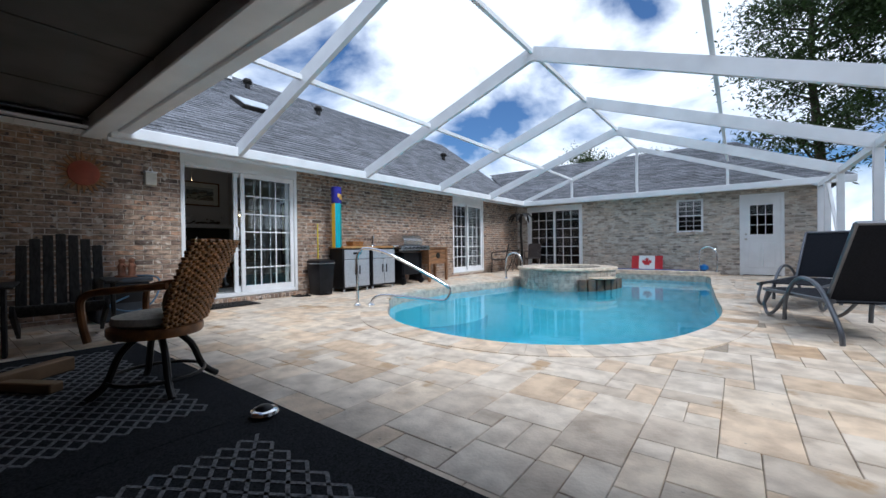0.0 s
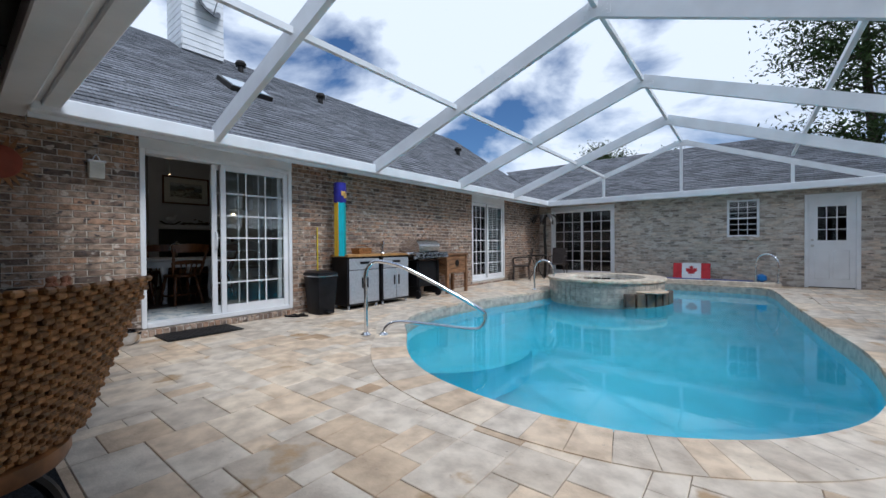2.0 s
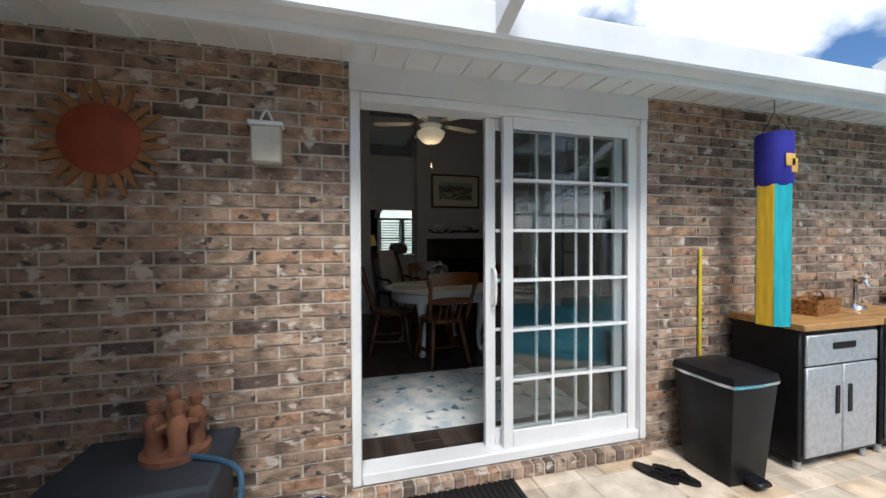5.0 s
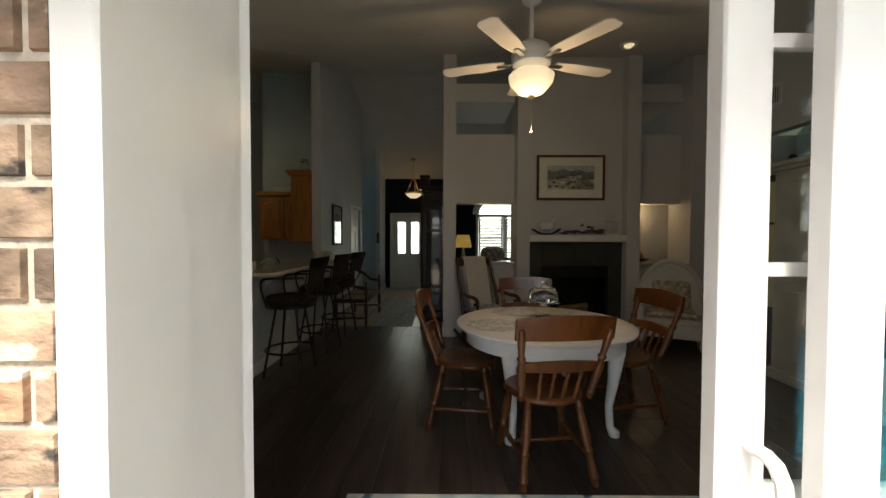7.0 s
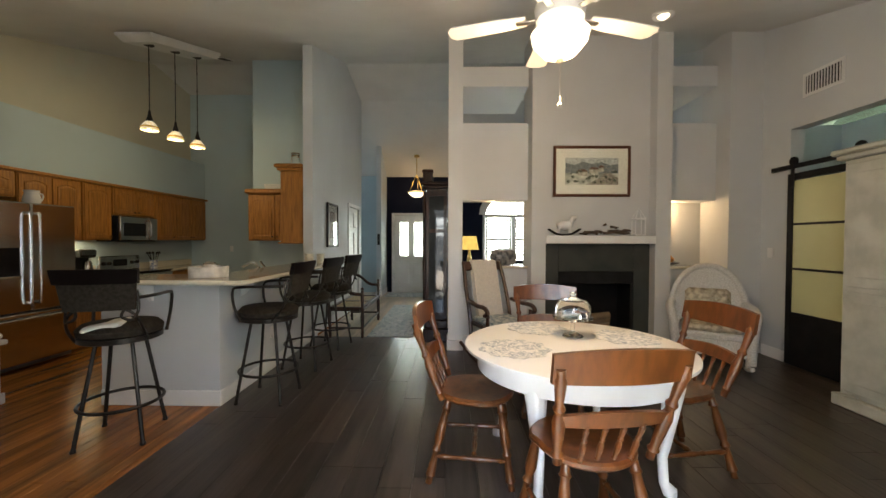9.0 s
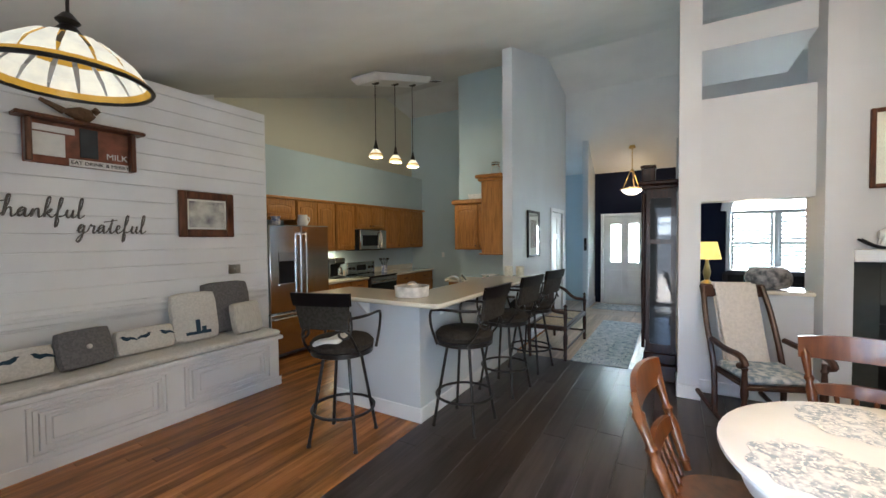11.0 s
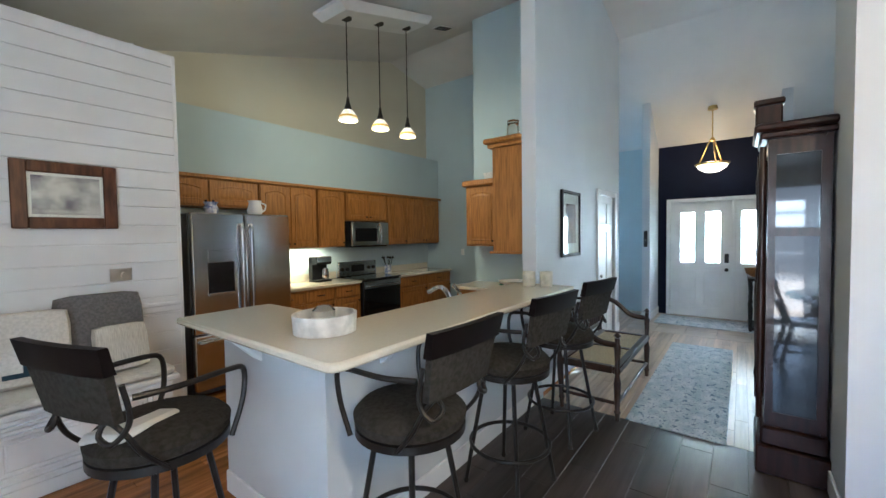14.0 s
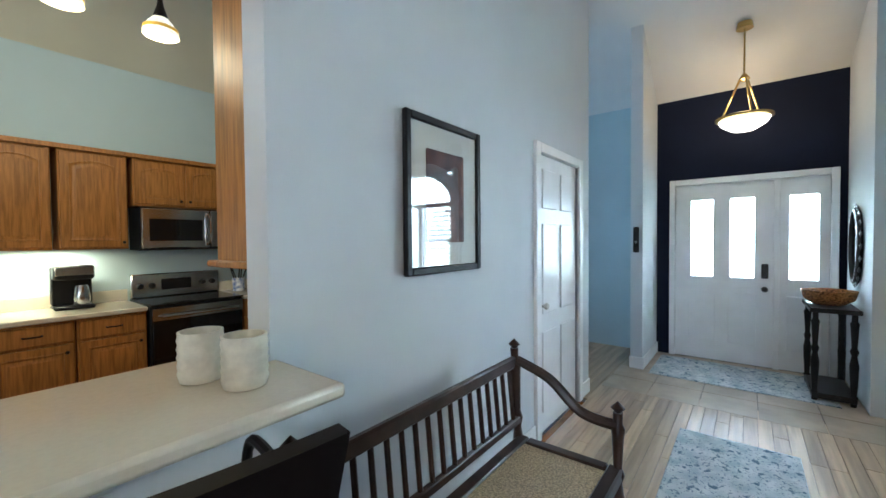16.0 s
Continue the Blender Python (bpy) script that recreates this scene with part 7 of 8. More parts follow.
def base_cabinet(x0, x1, doors):
    root = thing("base_cabinet", "honey oak base cabinet with drawers and panel doors", "cabinet", None, "kitchen base cabinets")
    part("body", Shape().box(x0, x1, -2.38, -1.80, F + 0.1, 0.91, 0.003).box(x0, x1, -2.38, -1.87, F, F + 0.1), OAK, root)
    w = (x1 - x0) / doors
    for i in range(doors):
        a, b = x0 + i * w + 0.012, x0 + (i + 1) * w - 0.012
        d = part("drawer", Shape().box(a, b, -1.80, -1.78, 0.74, 0.89, 0.005), OAK, root)
        part("pull", Shape().tube(curve([((a + b) / 2 - 0.05, -1.78, 0.815), ((a + b) / 2 - 0.04, -1.755, 0.815), ((a + b) / 2 + 0.04, -1.755, 0.815), ((a + b) / 2 + 0.05, -1.78, 0.815)], 3), 0.006), BLACKMETAL, d, "dark bar pull")
        cabinet_door(root, a, b, F + 0.13, 0.72, -1.80, False, (a + 0.04, 0.66))
    return root


base_cabinet(-12.7, -11.75, 2)
base_cabinet(-13.17, -12.71, 1)
base_cabinet(-15.45, -14.0, 2)
for x0, x1 in ((-13.17, -11.75), (-15.45, -14.0)):
    tagged(part("worktop", Shape().box(x0, x1, -2.39, -1.75, 0.91, 0.95, 0.008).box(x0, x1, -2.39, -2.37, 0.95, 1.06, 0.004), COUNTER), "cream kitchen worktop with a low splashback", "counter", "kitchen worktops")
# sink run behind the bar and the pantry wall counter
tagged(part("sink_counter", Shape().box(-14.04, -10.75, 0.45, 1.14, 0.91, 0.95, 0.006).box(-14.04, -13.4, -0.25, 0.45, 0.91, 0.95, 0.006), COUNTER), "cream worktop behind the breakfast bar", "counter")
sc = thing("sink_cabinet", "honey oak base cabinet under the sink counter", "cabinet")
part("body", Shape().box(-14.0, -10.8, 0.52, 1.14, F, 0.91).box(-14.0, -13.45, -0.2, 0.52, F, 0.91), OAK, sc)
fa = thing("kitchen_faucet", "curved chrome kitchen faucet behind the bar", "faucet", pose(-11.75, 0.95, 0.952))
part("spout", Shape().tube(curve([(0, 0, 0), (0, -0.01, 0.17), (0.02, -0.08, 0.25), (0.03, -0.2, 0.2)], 6), [0.02] * 12 + [0.017] * 7), CHROME, fa)
part("lever", Shape().tube([(-0.2, 0, 0.0), (-0.2, 0, 0.12), (-0.12, -0.06, 0.26)], 0.014), CHROME, fa)
bl = part("serving_bowl", Shape().lathe([(0.05, 0), (0.13, 0.05), (0.16, 0.1), (0.15, 0.1), (0.12, 0.05), (0, 0.02)], (-13.55, 0.55, 0.952), 28), WHITE)
tagged(bl, "white fluted serving bowl on the counter", "bowl")
tagged(part("soap_bottle", Shape().lathe([(0.03, 0), (0.03, 0.1), (0.01, 0.12), (0.01, 0.15), (0.025, 0.155), (0.02, 0.165)], (-12.75, 0.85, 0.952), 16), mat("green_bottle", (0.05, 0.2, 0.15), 0.2)), "green soap pump bottle", "bottle")
# oak cabinets on the pantry side
pcab = thing("wall_cabinet", "honey oak wall cabinet with crown moulding by the hall wall", "cabinet")
part("body", Shape().box(-14.04, -13.72, -0.22, 0.75, 1.46, 2.26, 0.003), OAK, pcab)
part("crown", Shape().box(-14.04, -13.66, -0.26, 0.75, 2.26, 2.34, 0.02), OAK, pcab)
dm = pose(-13.72, 0, 0, 0, 0, -90)
for a, b in ((-0.2, 0.24), (0.26, 0.70)):
    d = cabinet_door(pcab, -b, -a, 1.48, 2.24, 0, True, (-(0.21 if a < 0 else 0.29), 1.53))
    d.matrix_basis = dm
tcab = thing("wall_cabinet", "tall plain-sided honey oak cabinet at the wall end", "cabinet")
part("body", Shape().box(-13.7, -12.75, 0.76, 1.105, 1.44, 2.48, 0.003), OAK, tcab)
part("crown", Shape().box(-13.7, -12.71, 0.72, 1.105, 2.48, 2.52, 0.01).box(-13.7, -12.67, 0.69, 1.105, 2.52, 2.57, 0.015), OAK, tcab)
part("base_moulding", Shape().box(-13.7, -12.72, 0.73, 1.105, 1.42, 1.445, 0.006), OAK, tcab)
tagged(part("glass_jar", Shape().lathe([(0.06, 0), (0.065, 0.02), (0.065, 0.12), (0.05, 0.15), (0.06, 0.16), (0.06, 0.19), (0, 0.2)], (-12.9, 0.92, 2.572), 20), CLEAR), "clear glass jar on the tall cabinet", "jar")

tray_ = thing("wicker_tray", "white woven tray on the oak wall cabinet", "tray", pose(-13.88, 0.22, 2.345))
part("tray", Shape().rings([[Vector((x * k, y * k, z)) for x, y in ((-0.11, -0.2), (0.11, -0.2), (0.11, 0.2), (-0.11, 0.2))] for k, z in ((0.88, 0), (1.0, 0.09), (0.95, 0.09), (0.84, 0.015))]), WW, tray_)
# fridge
fr_ = thing("refrigerator", "stainless steel french door refrigerator with dispenser", "refrigerator", pose(-11.72, -2.05, F))
part("body", Shape().box(0, 1.0, 0, 0.72, 0.02, 1.78, 0.01), mat("fridge_grey", (0.16, 0.16, 0.17), 0.4, metal=0.5), fr_)
for a, b, hx in ((0.005, 0.497, 0.455), (0.503, 0.995, 0.545)):
    d = part("door", Shape().box(a, b, 0.725, 0.79, 0.62, 1.78, 0.014), STEEL, fr_)
    part("handle", Shape().tube(curve([(hx, 0.79, 0.72), (hx, 0.84, 0.75), (hx, 0.845, 1.2), (hx, 0.84, 1.63), (hx, 0.79, 1.66)], 5), 0.016), STEEL, d)
    if a > 0.4:
        part("dispenser", Shape().box(0.62, 0.86, 0.788, 0.795, 1.0, 1.42, 0.004), BLACK, d, "black water and ice dispenser")
        part("dispenser_panel", Shape().box(0.62, 0.86, 0.794, 0.80, 1.3, 1.42, 0.004), STEEL, d)
        part("drip_tray", Shape().box(0.62, 0.86, 0.79, 0.82, 0.98, 1.01, 0.004), STEEL, d)
d = part("freezer_drawer", Shape().box(0.005, 0.995, 0.725, 0.79, 0.08, 0.61, 0.014), STEEL, fr_)
part("handle", Shape().tube(curve([(0.06, 0.79, 0.55), (0.09, 0.84, 0.55), (0.5, 0.845, 0.55), (0.91, 0.84, 0.55), (0.94, 0.79, 0.55)], 5), 0.016), STEEL, d)
pt = thing("pitcher", "white ceramic pitcher on the refrigerator", "pitcher", pose(-11.45, -1.5, F + 1.782))
part("body", Shape().lathe([(0.06, 0), (0.08, 0.04), (0.07, 0.1), (0.06, 0.13), (0.07, 0.16), (0.06, 0.16), (0.05, 0.1), (0, 0.02)]), WHITE, pt)
part("handle", Shape().tube(curve([(-0.06, 0, 0.14), (-0.12, 0, 0.12), (-0.11, 0, 0.06), (-0.07, 0, 0.04)], 5), 0.009), WHITE, pt)
tagged(part("ceramic_pot", Shape().lathe([(0.06, 0), (0.07, 0.06), (0.05, 0.09), (0.065, 0.12), (0.05, 0.12), (0, 0.03)], (-11.0, -1.5, F + 1.782)), mat("blue_white_glaze", (0.7, 0.7, 0.7), 0.3, scale=25, color2=(0.1, 0.15, 0.35))), "blue and white patterned ceramic pot on the refrigerator", "pot")

# range and microwave
rg = thing("kitchen_range", "stainless and black electric range", "range", pose(-13.985, -2.38, F))
part("body", Shape().box(0, 0.8, 0, 0.62, 0.02, 0.86, 0.006), BLACK, rg)
part("cooktop", Shape().box(0, 0.8, 0, 0.66, 0.86, 0.88, 0.005), mat("black_glass", (0.01, 0.01, 0.012), 0.06), rg)
part("backguard", Shape().box(0, 0.8, 0.0, 0.06, 0.88, 1.12, 0.01), STEEL, rg)
part("display", Shape().box(0.28, 0.55, 0.06, 0.065, 0.95, 1.06), BLACK, rg)
for x in (0.07, 0.17, 0.63, 0.73):
    part("knob", Shape().lathe([(0.03, 0), (0.028, 0.02), (0.02, 0.03)], n=16, m=pose(x, 0.06, 1.0, -90)), BLACK, rg)
d = part("oven_door", Shape().box(0.01, 0.79, 0.62, 0.65, 0.2, 0.84, 0.006), bpy.data.materials["black_glass"], rg)
part("handle", Shape().tube([(0.06, 0.65, 0.77), (0.08, 0.69, 0.77), (0.72, 0.69, 0.77), (0.74, 0.65, 0.77)], 0.014), STEEL, d)
part("door_trim", Shape().box(0.01, 0.79, 0.651, 0.656, 0.73, 0.84, 0.002), STEEL, d)
mw = thing("microwave", "stainless microwave mounted above the range", "microwave", pose(-13.98, -2.39, 1.44))
part("body", Shape().box(0, 0.78, 0, 0.36, 0, 0.41, 0.006), BLACK, mw)
d = part("door", Shape().box(0.2, 0.78, 0.36, 0.4, 0.02, 0.40, 0.008), STEEL, mw)
part("window", Shape().box(0.27, 0.72, 0.4, 0.404, 0.09, 0.3), bpy.data.materials["black_glass"], d)
part("handle", Shape().tube(curve([(0.225, 0.4, 0.05), (0.215, 0.45, 0.1), (0.215, 0.45, 0.32), (0.225, 0.4, 0.36)], 5), 0.013), STEEL, d)
part("control_panel", Shape().box(0.0, 0.195, 0.36, 0.4, 0.02, 0.40, 0.008), STEEL, mw)
cf = thing("coffee_maker", "black and steel coffee maker on the worktop", "coffee maker", pose(-12.75, -2.2, 0.952))
part("body", Shape().box(-0.13, 0.13, -0.1, 0.12, 0, 0.03, 0.01).box(-0.13, 0.13, -0.1, 0.0, 0.03, 0.36, 0.01).box(-0.13, 0.13, -0.1, 0.12, 0.25, 0.37, 0.015), BLACK, cf)
part("panel", Shape().box(-0.12, 0.12, 0.12, 0.126, 0.29, 0.36, 0.003), STEEL, cf)
part("carafe", Shape().lathe([(0.05, 0.03), (0.06, 0.08), (0.05, 0.17), (0.04, 0.2)], (-0.05, 0.05, 0), 18), STEEL, cf)
for x in (-12.0, -12.1):
    tagged(part("canister", Shape().lathe([(0.05, 0), (0.05, 0.15), (0.045, 0.16), (0.02, 0.17), (0.015, 0.19)], (x, -2.2, 0.952), 18), STEEL), "small steel canister on the worktop", "canister", "canisters")
ut = thing("utensil_crock", "ceramic crock of kitchen utensils", "utensil crock", pose(-14.15, -2.2, 0.952))
part("crock", Shape().lathe([(0.06, 0), (0.065, 0.15), (0.055, 0.15), (0.05, 0.02)]), bpy.data.materials["blue_white_glaze"], ut)
for i in range(5):
    part("utensil", Shape().tube([(0.02 * math.cos(i), 0.02 * math.sin(i), 0.05), (0.09 * math.cos(i * 1.3), 0.09 * math.sin(i * 1.3), 0.28)], 0.007, 6).lathe([(0, 0), (0.03, 0.01), (0, 0.05)], (0.09 * math.cos(i * 1.3), 0.09 * math.sin(i * 1.3), 0.26), 8), BLACK, ut)
tagged(part("outlet", Shape().box(-15.5 + 0.002, -15.49, -1.55, -1.48, 1.22, 1.34, 0.003), WHITE), "white outlet plate on the kitchen wall", "outlet")

# pendants over the bar
plate_ = thing("pendant_canopy", "white angled ceiling panel carrying the pendants", "ceiling panel", pose(-12.5, -0.6, ceil_z(-12.5) - 0.02, 0, math.degrees(math.atan(CS)), 0))
part("panel", Shape().rings([[Vector((x * k, y * k, z)) for x, y in ((-0.75, -0.22), (0.75, -0.22), (0.75, 0.22), (-0.75, 0.22))] for k, z in ((1, 0), (1, -0.03), (0.9, -0.1))]), WHITE, plate_)
SHADE = mat("lit_art_glass", (0.85, 0.7, 0.4), 0.3, scale=30, color2=(0.55, 0.35, 0.1), emit=(1.0, 0.88, 0.6), strength=0.03)
for x in (-12.04, -12.51, -12.98):
    pn = thing("pendant_lamp", "dark metal pendant lamp with a lit art glass shade", "pendant lamp", pose(x, -0.6, 0.33), group="pendants over the bar")
    zt = ceil_z(x) - 0.44
    part("rose", Shape().lathe([(0.06, zt - 0.02), (0.06, zt), (0.02, zt + 0.01)]), BLACKMETAL, pn)
    part("stem", Shape().tube([(0, 0, 2.75), (0, 0, zt)], 0.006, 8), BLACKMETAL, pn)
    for k in range(4):
        part("bead", Shape().lathe([(0, -0.02), (0.012, 0), (0, 0.02)], (0, 0, 2.85 + k * (zt - 2.85) / 4), 8), BLACKMETAL, pn)
    part("holder", Shape().lathe([(0.045, 2.64), (0.03, 2.69), (0.02, 2.72), (0.012, 2.78)]), BLACKMETAL, pn)
    part("shade", Shape().lathe([(0.1, 2.53), (0.095, 2.57), (0.07, 2.61), (0.045, 2.64), (0.04, 2.64), (0.065, 2.605), (0.09, 2.565), (0.095, 2.53)], n=24), SHADE, pn, "glowing cream and amber glass shade")
    part("shade_band", Shape().lathe([(0.1005, 2.555), (0.0985, 2.575), (0.09, 2.58)], n=24), mat("amber_glass", (0.5, 0.28, 0.04), 0.2, emit=(0.9, 0.5, 0.06), strength=0.012) if "amber_glass" not in bpy.data.materials else bpy.data.materials["amber_glass"], pn)

cv = thing("ceiling_vent", "small dark slot vent in the vaulted ceiling", "air vent", pose(-13.85, -0.68, ceil_z(-13.85) - 0.004, 0, math.degrees(math.atan(CS)), 0))
part("frame", Shape().box(-0.17, 0.17, -0.075, 0.075, -0.012, 0.0, 0.003), WHITE, cv)
for i in range(5):
    part("slot", Shape().box(-0.15, 0.15, -0.062 + i * 0.026, -0.044 + i * 0.026, -0.015, -0.011), BLACK, cv, smooth=False)

# stained glass lamp over the nook
tf = thing("stained_glass_lamp", "stained glass pendant lamp with petal pattern, lit", "pendant lamp", pose(-8.35, 0.55, 0))
part("stem", Shape().tube([(0, 0, 2.75), (0, 0, ceil_z(-8.35))], 0.008), BLACKMETAL, tf)
part("crown", Shape().lathe([(0.1, 2.68), (0.06, 2.7), (0.03, 2.74), (0.05, 2.76), (0.02, 2.8)]), BLACKMETAL, tf)
PETAL = mat("petal_glass", (0.85, 0.8, 0.6), 0.3, emit=(1.0, 0.93, 0.75), strength=0.02)
AMBER = bpy.data.materials["amber_glass"]
prof = ((0.09, 2.68), (0.15, 2.655), (0.21, 2.61), (0.27, 2.56), (0.315, 2.50), (0.33, 2.47))
for i in range(16):
    am = 2 * math.pi * (i + 0.5) / 16
    for nm, k0, k1, w0, w1, gm in (("amber_top", 0, 2, 0.42, 0.36, AMBER), ("glass_petal", 1, 4, 0.30, 0.46, PETAL), ("border_tile", 4, 5, 0.46, 0.46, AMBER)):
        rings = []
        for k in range(k0, k1 + 1):
            r, z = prof[k]
            w = (w0 + (w1 - w0) * (k - k0) / max(1, k1 - k0)) * 2 * math.pi / 16
            lift = 0.004 if nm == "glass_petal" else 0.0
            rings.append([Vector(((r + lift) * math.cos(am + e * w), (r + lift) * math.sin(am + e * w), z + lift + dz)) for e, dz in ((-1, 0), (1, 0), (1, -0.005), (-1, -0.005))])
        part(nm, Shape().rings(rings), gm, tf, smooth=False)
part("lead_rim", Shape().tube([(0.335 * math.cos(i * math.pi / 18), 0.335 * math.sin(i * math.pi / 18), 2.465) for i in range(36)], 0.012, 6, True), BLACKMETAL, tf)
part("amber_border", Shape().lathe([(0.332, 2.47), (0.315, 2.5), (0.308, 2.5), (0.325, 2.47)], n=36), AMBER, tf)

# foyer pendant
BRASS = bpy.data.materials["brass"]
fp_ = thing("foyer_pendant", "brass bowl pendant lamp in the foyer, lit", "pendant lamp", pose(-17.0, 2.38, 0.08))
part("canopy", Shape().lathe([(0.07, ceil_z(-17.0) - 0.13), (0.06, ceil_z(-17.0) - 0.07)]), BRASS, fp_)
part("chain", Shape().tube([(0, 0, 3.05), (0, 0, ceil_z(-17.0) - 0.1)], 0.008, 6), BRASS, fp_)
part("hub", Shape().lathe([(0.02, 2.98), (0.05, 3.0), (0.02, 3.05)]), BRASS, fp_)
for i in range(3):
    a = 2.09 * i + 0.3
    part("arm", Shape().tube([(0.04 * math.cos(a), 0.04 * math.sin(a), 3.0), (0.2 * math.cos(a), 0.2 * math.sin(a), 2.62)], 0.009), BRASS, fp_)
part("rim", Shape().lathe([(0.2, 2.6), (0.235, 2.61), (0.235, 2.63), (0.2, 2.64)], n=36), BRASS, fp_)
part("bowl", Shape().lathe([(0.21, 2.6), (0.19, 2.56), (0.1, 2.5), (0, 2.485)], n=36), GLOW, fp_, "glowing opal glass bowl")

# grandfather clock
MAHOG = mat("mahogany", (0.028, 0.009, 0.005), 0.3, scale=7, var=0.3, stretch=(4, 4, 0.6), coat=0.08, spec=0.3)
gc = thing("grandfather_clock", "tall dark mahogany grandfather clock with glass doors", "clock", pose(-12.72, 3.035, F))
part("plinth", Shape().box(-0.2, 0.3, -0.18, 0.17, 0, 0.18, 0.01).box(-0.18, 0.28, -0.16, 0.16, 0.18, 0.3, 0.015), MAHOG, gc)
part("case", Shape().box(-0.16, 0.26, 0.12, 0.15, 0.3, 2.1).box(-0.16, -0.11, -0.14, 0.12, 0.3, 2.1, 0.004).box(0.21, 0.26, -0.14, 0.12, 0.3, 2.1, 0.004).box(-0.11, 0.21, -0.14, 0.12, 0.3, 0.36).box(-0.11, 0.21, -0.14, 0.12, 2.02, 2.1), MAHOG, gc)
part("side_frame", Shape().box(0.26, 0.275, -0.14, -0.1, 0.32, 2.08).box(0.26, 0.275, 0.1, 0.14, 0.32, 2.08).box(0.26, 0.275, -0.1, 0.1, 1.5, 1.55).box(0.26, 0.275, -0.1, 0.1, 0.32, 0.4).box(0.26, 0.275, -0.1, 0.1, 2.0, 2.08), MAHOG, gc)
part("glass", Shape().box(0.262, 0.268, -0.1, 0.1, 0.4, 2.0), mat("dark_glass", (0.02, 0.025, 0.03), 0.04), gc, "dark side glass")
part("cornice", Shape().box(-0.2, 0.3, -0.18, 0.17, 2.1, 2.14, 0.01).box(-0.23, 0.33, -0.21, 0.17, 2.14, 2.19, 0.015), MAHOG, gc)
part("finial_block", Shape().box(-0.1, 0.05, -0.2, -0.06, 2.19, 2.38, 0.01).box(-0.13, 0.08, -0.21, -0.05, 2.36, 2.4, 0.01), MAHOG, gc)
for x in (-0.14, 0.24):
    part("column", turned(Shape(), (x, -0.165, 0.34), (x, -0.165, 2.06), 0.022), MAHOG, gc)
part("dial", Shape().lathe([(0.14, 0), (0.14, 0.01)], n=32, m=pose(0.05, -0.12, 1.8, 90)), BRASS, gc)

# caned bench
be = thing("caned_bench", "dark wooden settee with spindle back and caned seat", "bench", pose(-13.25, 1.62, F))
BW = mat("dark_bench_wood", (0.04, 0.018, 0.01), 0.3, scale=8, var=0.3)
CANE = mat("woven_cane", (0.55, 0.42, 0.24), 0.6, scale=120, var=0.3, bump=0.8, bscale=200)
for x in (-0.62, 0.62):
    part("front_leg", turned(Shape(), (x, 0.36, 0), (x, 0.36, 0.68), 0.026).lathe([(0.01, 0), (0.03, 0.02), (0, 0.05)], (x, 0.36, 0.68), 12), BW, be)
    part("back_post", turned(Shape(), (x, -0.1, 0), (x, -0.14, 0.88), 0.026).lathe([(0.01, 0), (0.03, 0.02), (0, 0.05)], (x, -0.14, 0.88), 12), BW, be)
    part("arm", Shape().tube(curve([(x, -0.12, 0.82), (x, 0.05, 0.76), (x, 0.2, 0.64), (x, 0.36, 0.62)], 5), 0.025), BW, be)
    part("side_stretcher", Shape().tube([(x, -0.1, 0.14), (x, 0.36, 0.14)], 0.015), BW, be)
part("seat_frame", Shape().box(-0.63, 0.63, 0.32, 0.38, 0.38, 0.44, 0.008).box(-0.63, 0.63, -0.12, -0.06, 0.38, 0.44, 0.008).box(-0.63, -0.57, -0.06, 0.32, 0.38, 0.44, 0.008).box(0.57, 0.63, -0.06, 0.32, 0.38, 0.44, 0.008).box(-0.03, 0.03, -0.06, 0.32, 0.38, 0.438, 0.006), BW, be)
for a, b in ((-0.57, -0.03), (0.03, 0.57)):
    part("cane_panel", Shape().box(a, b, -0.06, 0.32, 0.42, 0.43), CANE, be, "pale woven cane panel")
part("top_rail", Shape().box(-0.62, 0.62, -0.155, -0.125, 0.78, 0.84, 0.008), BW, be)
part("low_rail", Shape().box(-0.62, 0.62, -0.13, -0.1, 0.5, 0.54, 0.006), BW, be)
part("stretcher", Shape().tube([(-0.62, 0.36, 0.14), (0.62, 0.36, 0.14)], 0.015), BW, be)
for i in range(17):
    x = -0.56 + i * 0.07
    part("spindle", Shape().tube([(x, -0.115, 0.53), (x, -0.14, 0.79)], 0.011, 7), BW, be)

# rugs
RUNNER = mat("faded_blue_rug", (0.60, 0.63, 0.63), 0.95, scale=10, color2=(0.36, 0.43, 0.47), detail=12, bump=0.3, bscale=250, spots=((0.10, 0.16, 0.22), 20, 0.58), spots2=((0.16, 0.22, 0.28), 70, 0.58))
PALERUG = mat("pale_blue_rug", (0.74, 0.74, 0.71), 0.95, scale=7, color2=(0.42, 0.49, 0.53), detail=12, bump=0.3, bscale=250, spots=((0.10, 0.17, 0.24), 9, 0.60))
for nm, c in (("runner_rug", (-15.45, -12.68, 2.03, 2.70)), ("entry_rug", (-17.45, -16.65, 1.6, 3.05)), ("door_rug", (-8.6, -7.45, 2.7, 4.6))):
    rg_ = part(nm, Shape().box(c[0], c[1], c[2], c[3], F + 0.002, F + 0.011, 0.003), RUNNER if nm != "door_rug" else PALERUG)
    tagged(rg_, "faded blue and cream patterned rug on the floor", "rug")
TILE = mat("entry_tile", (0.45, 0.36, 0.26), 0.35, scale=5, var=0.12, objrand=0.1)
for i in range(4):
    for j in range(5):
        part("tile", Shape().box(-17.6 + i * 0.4, -17.205 + i * 0.4, 1.3 + j * 0.4, 1.695 + j * 0.4, F - 0.012, F + 0.001, 0.002), TILE, sub, smooth=False)

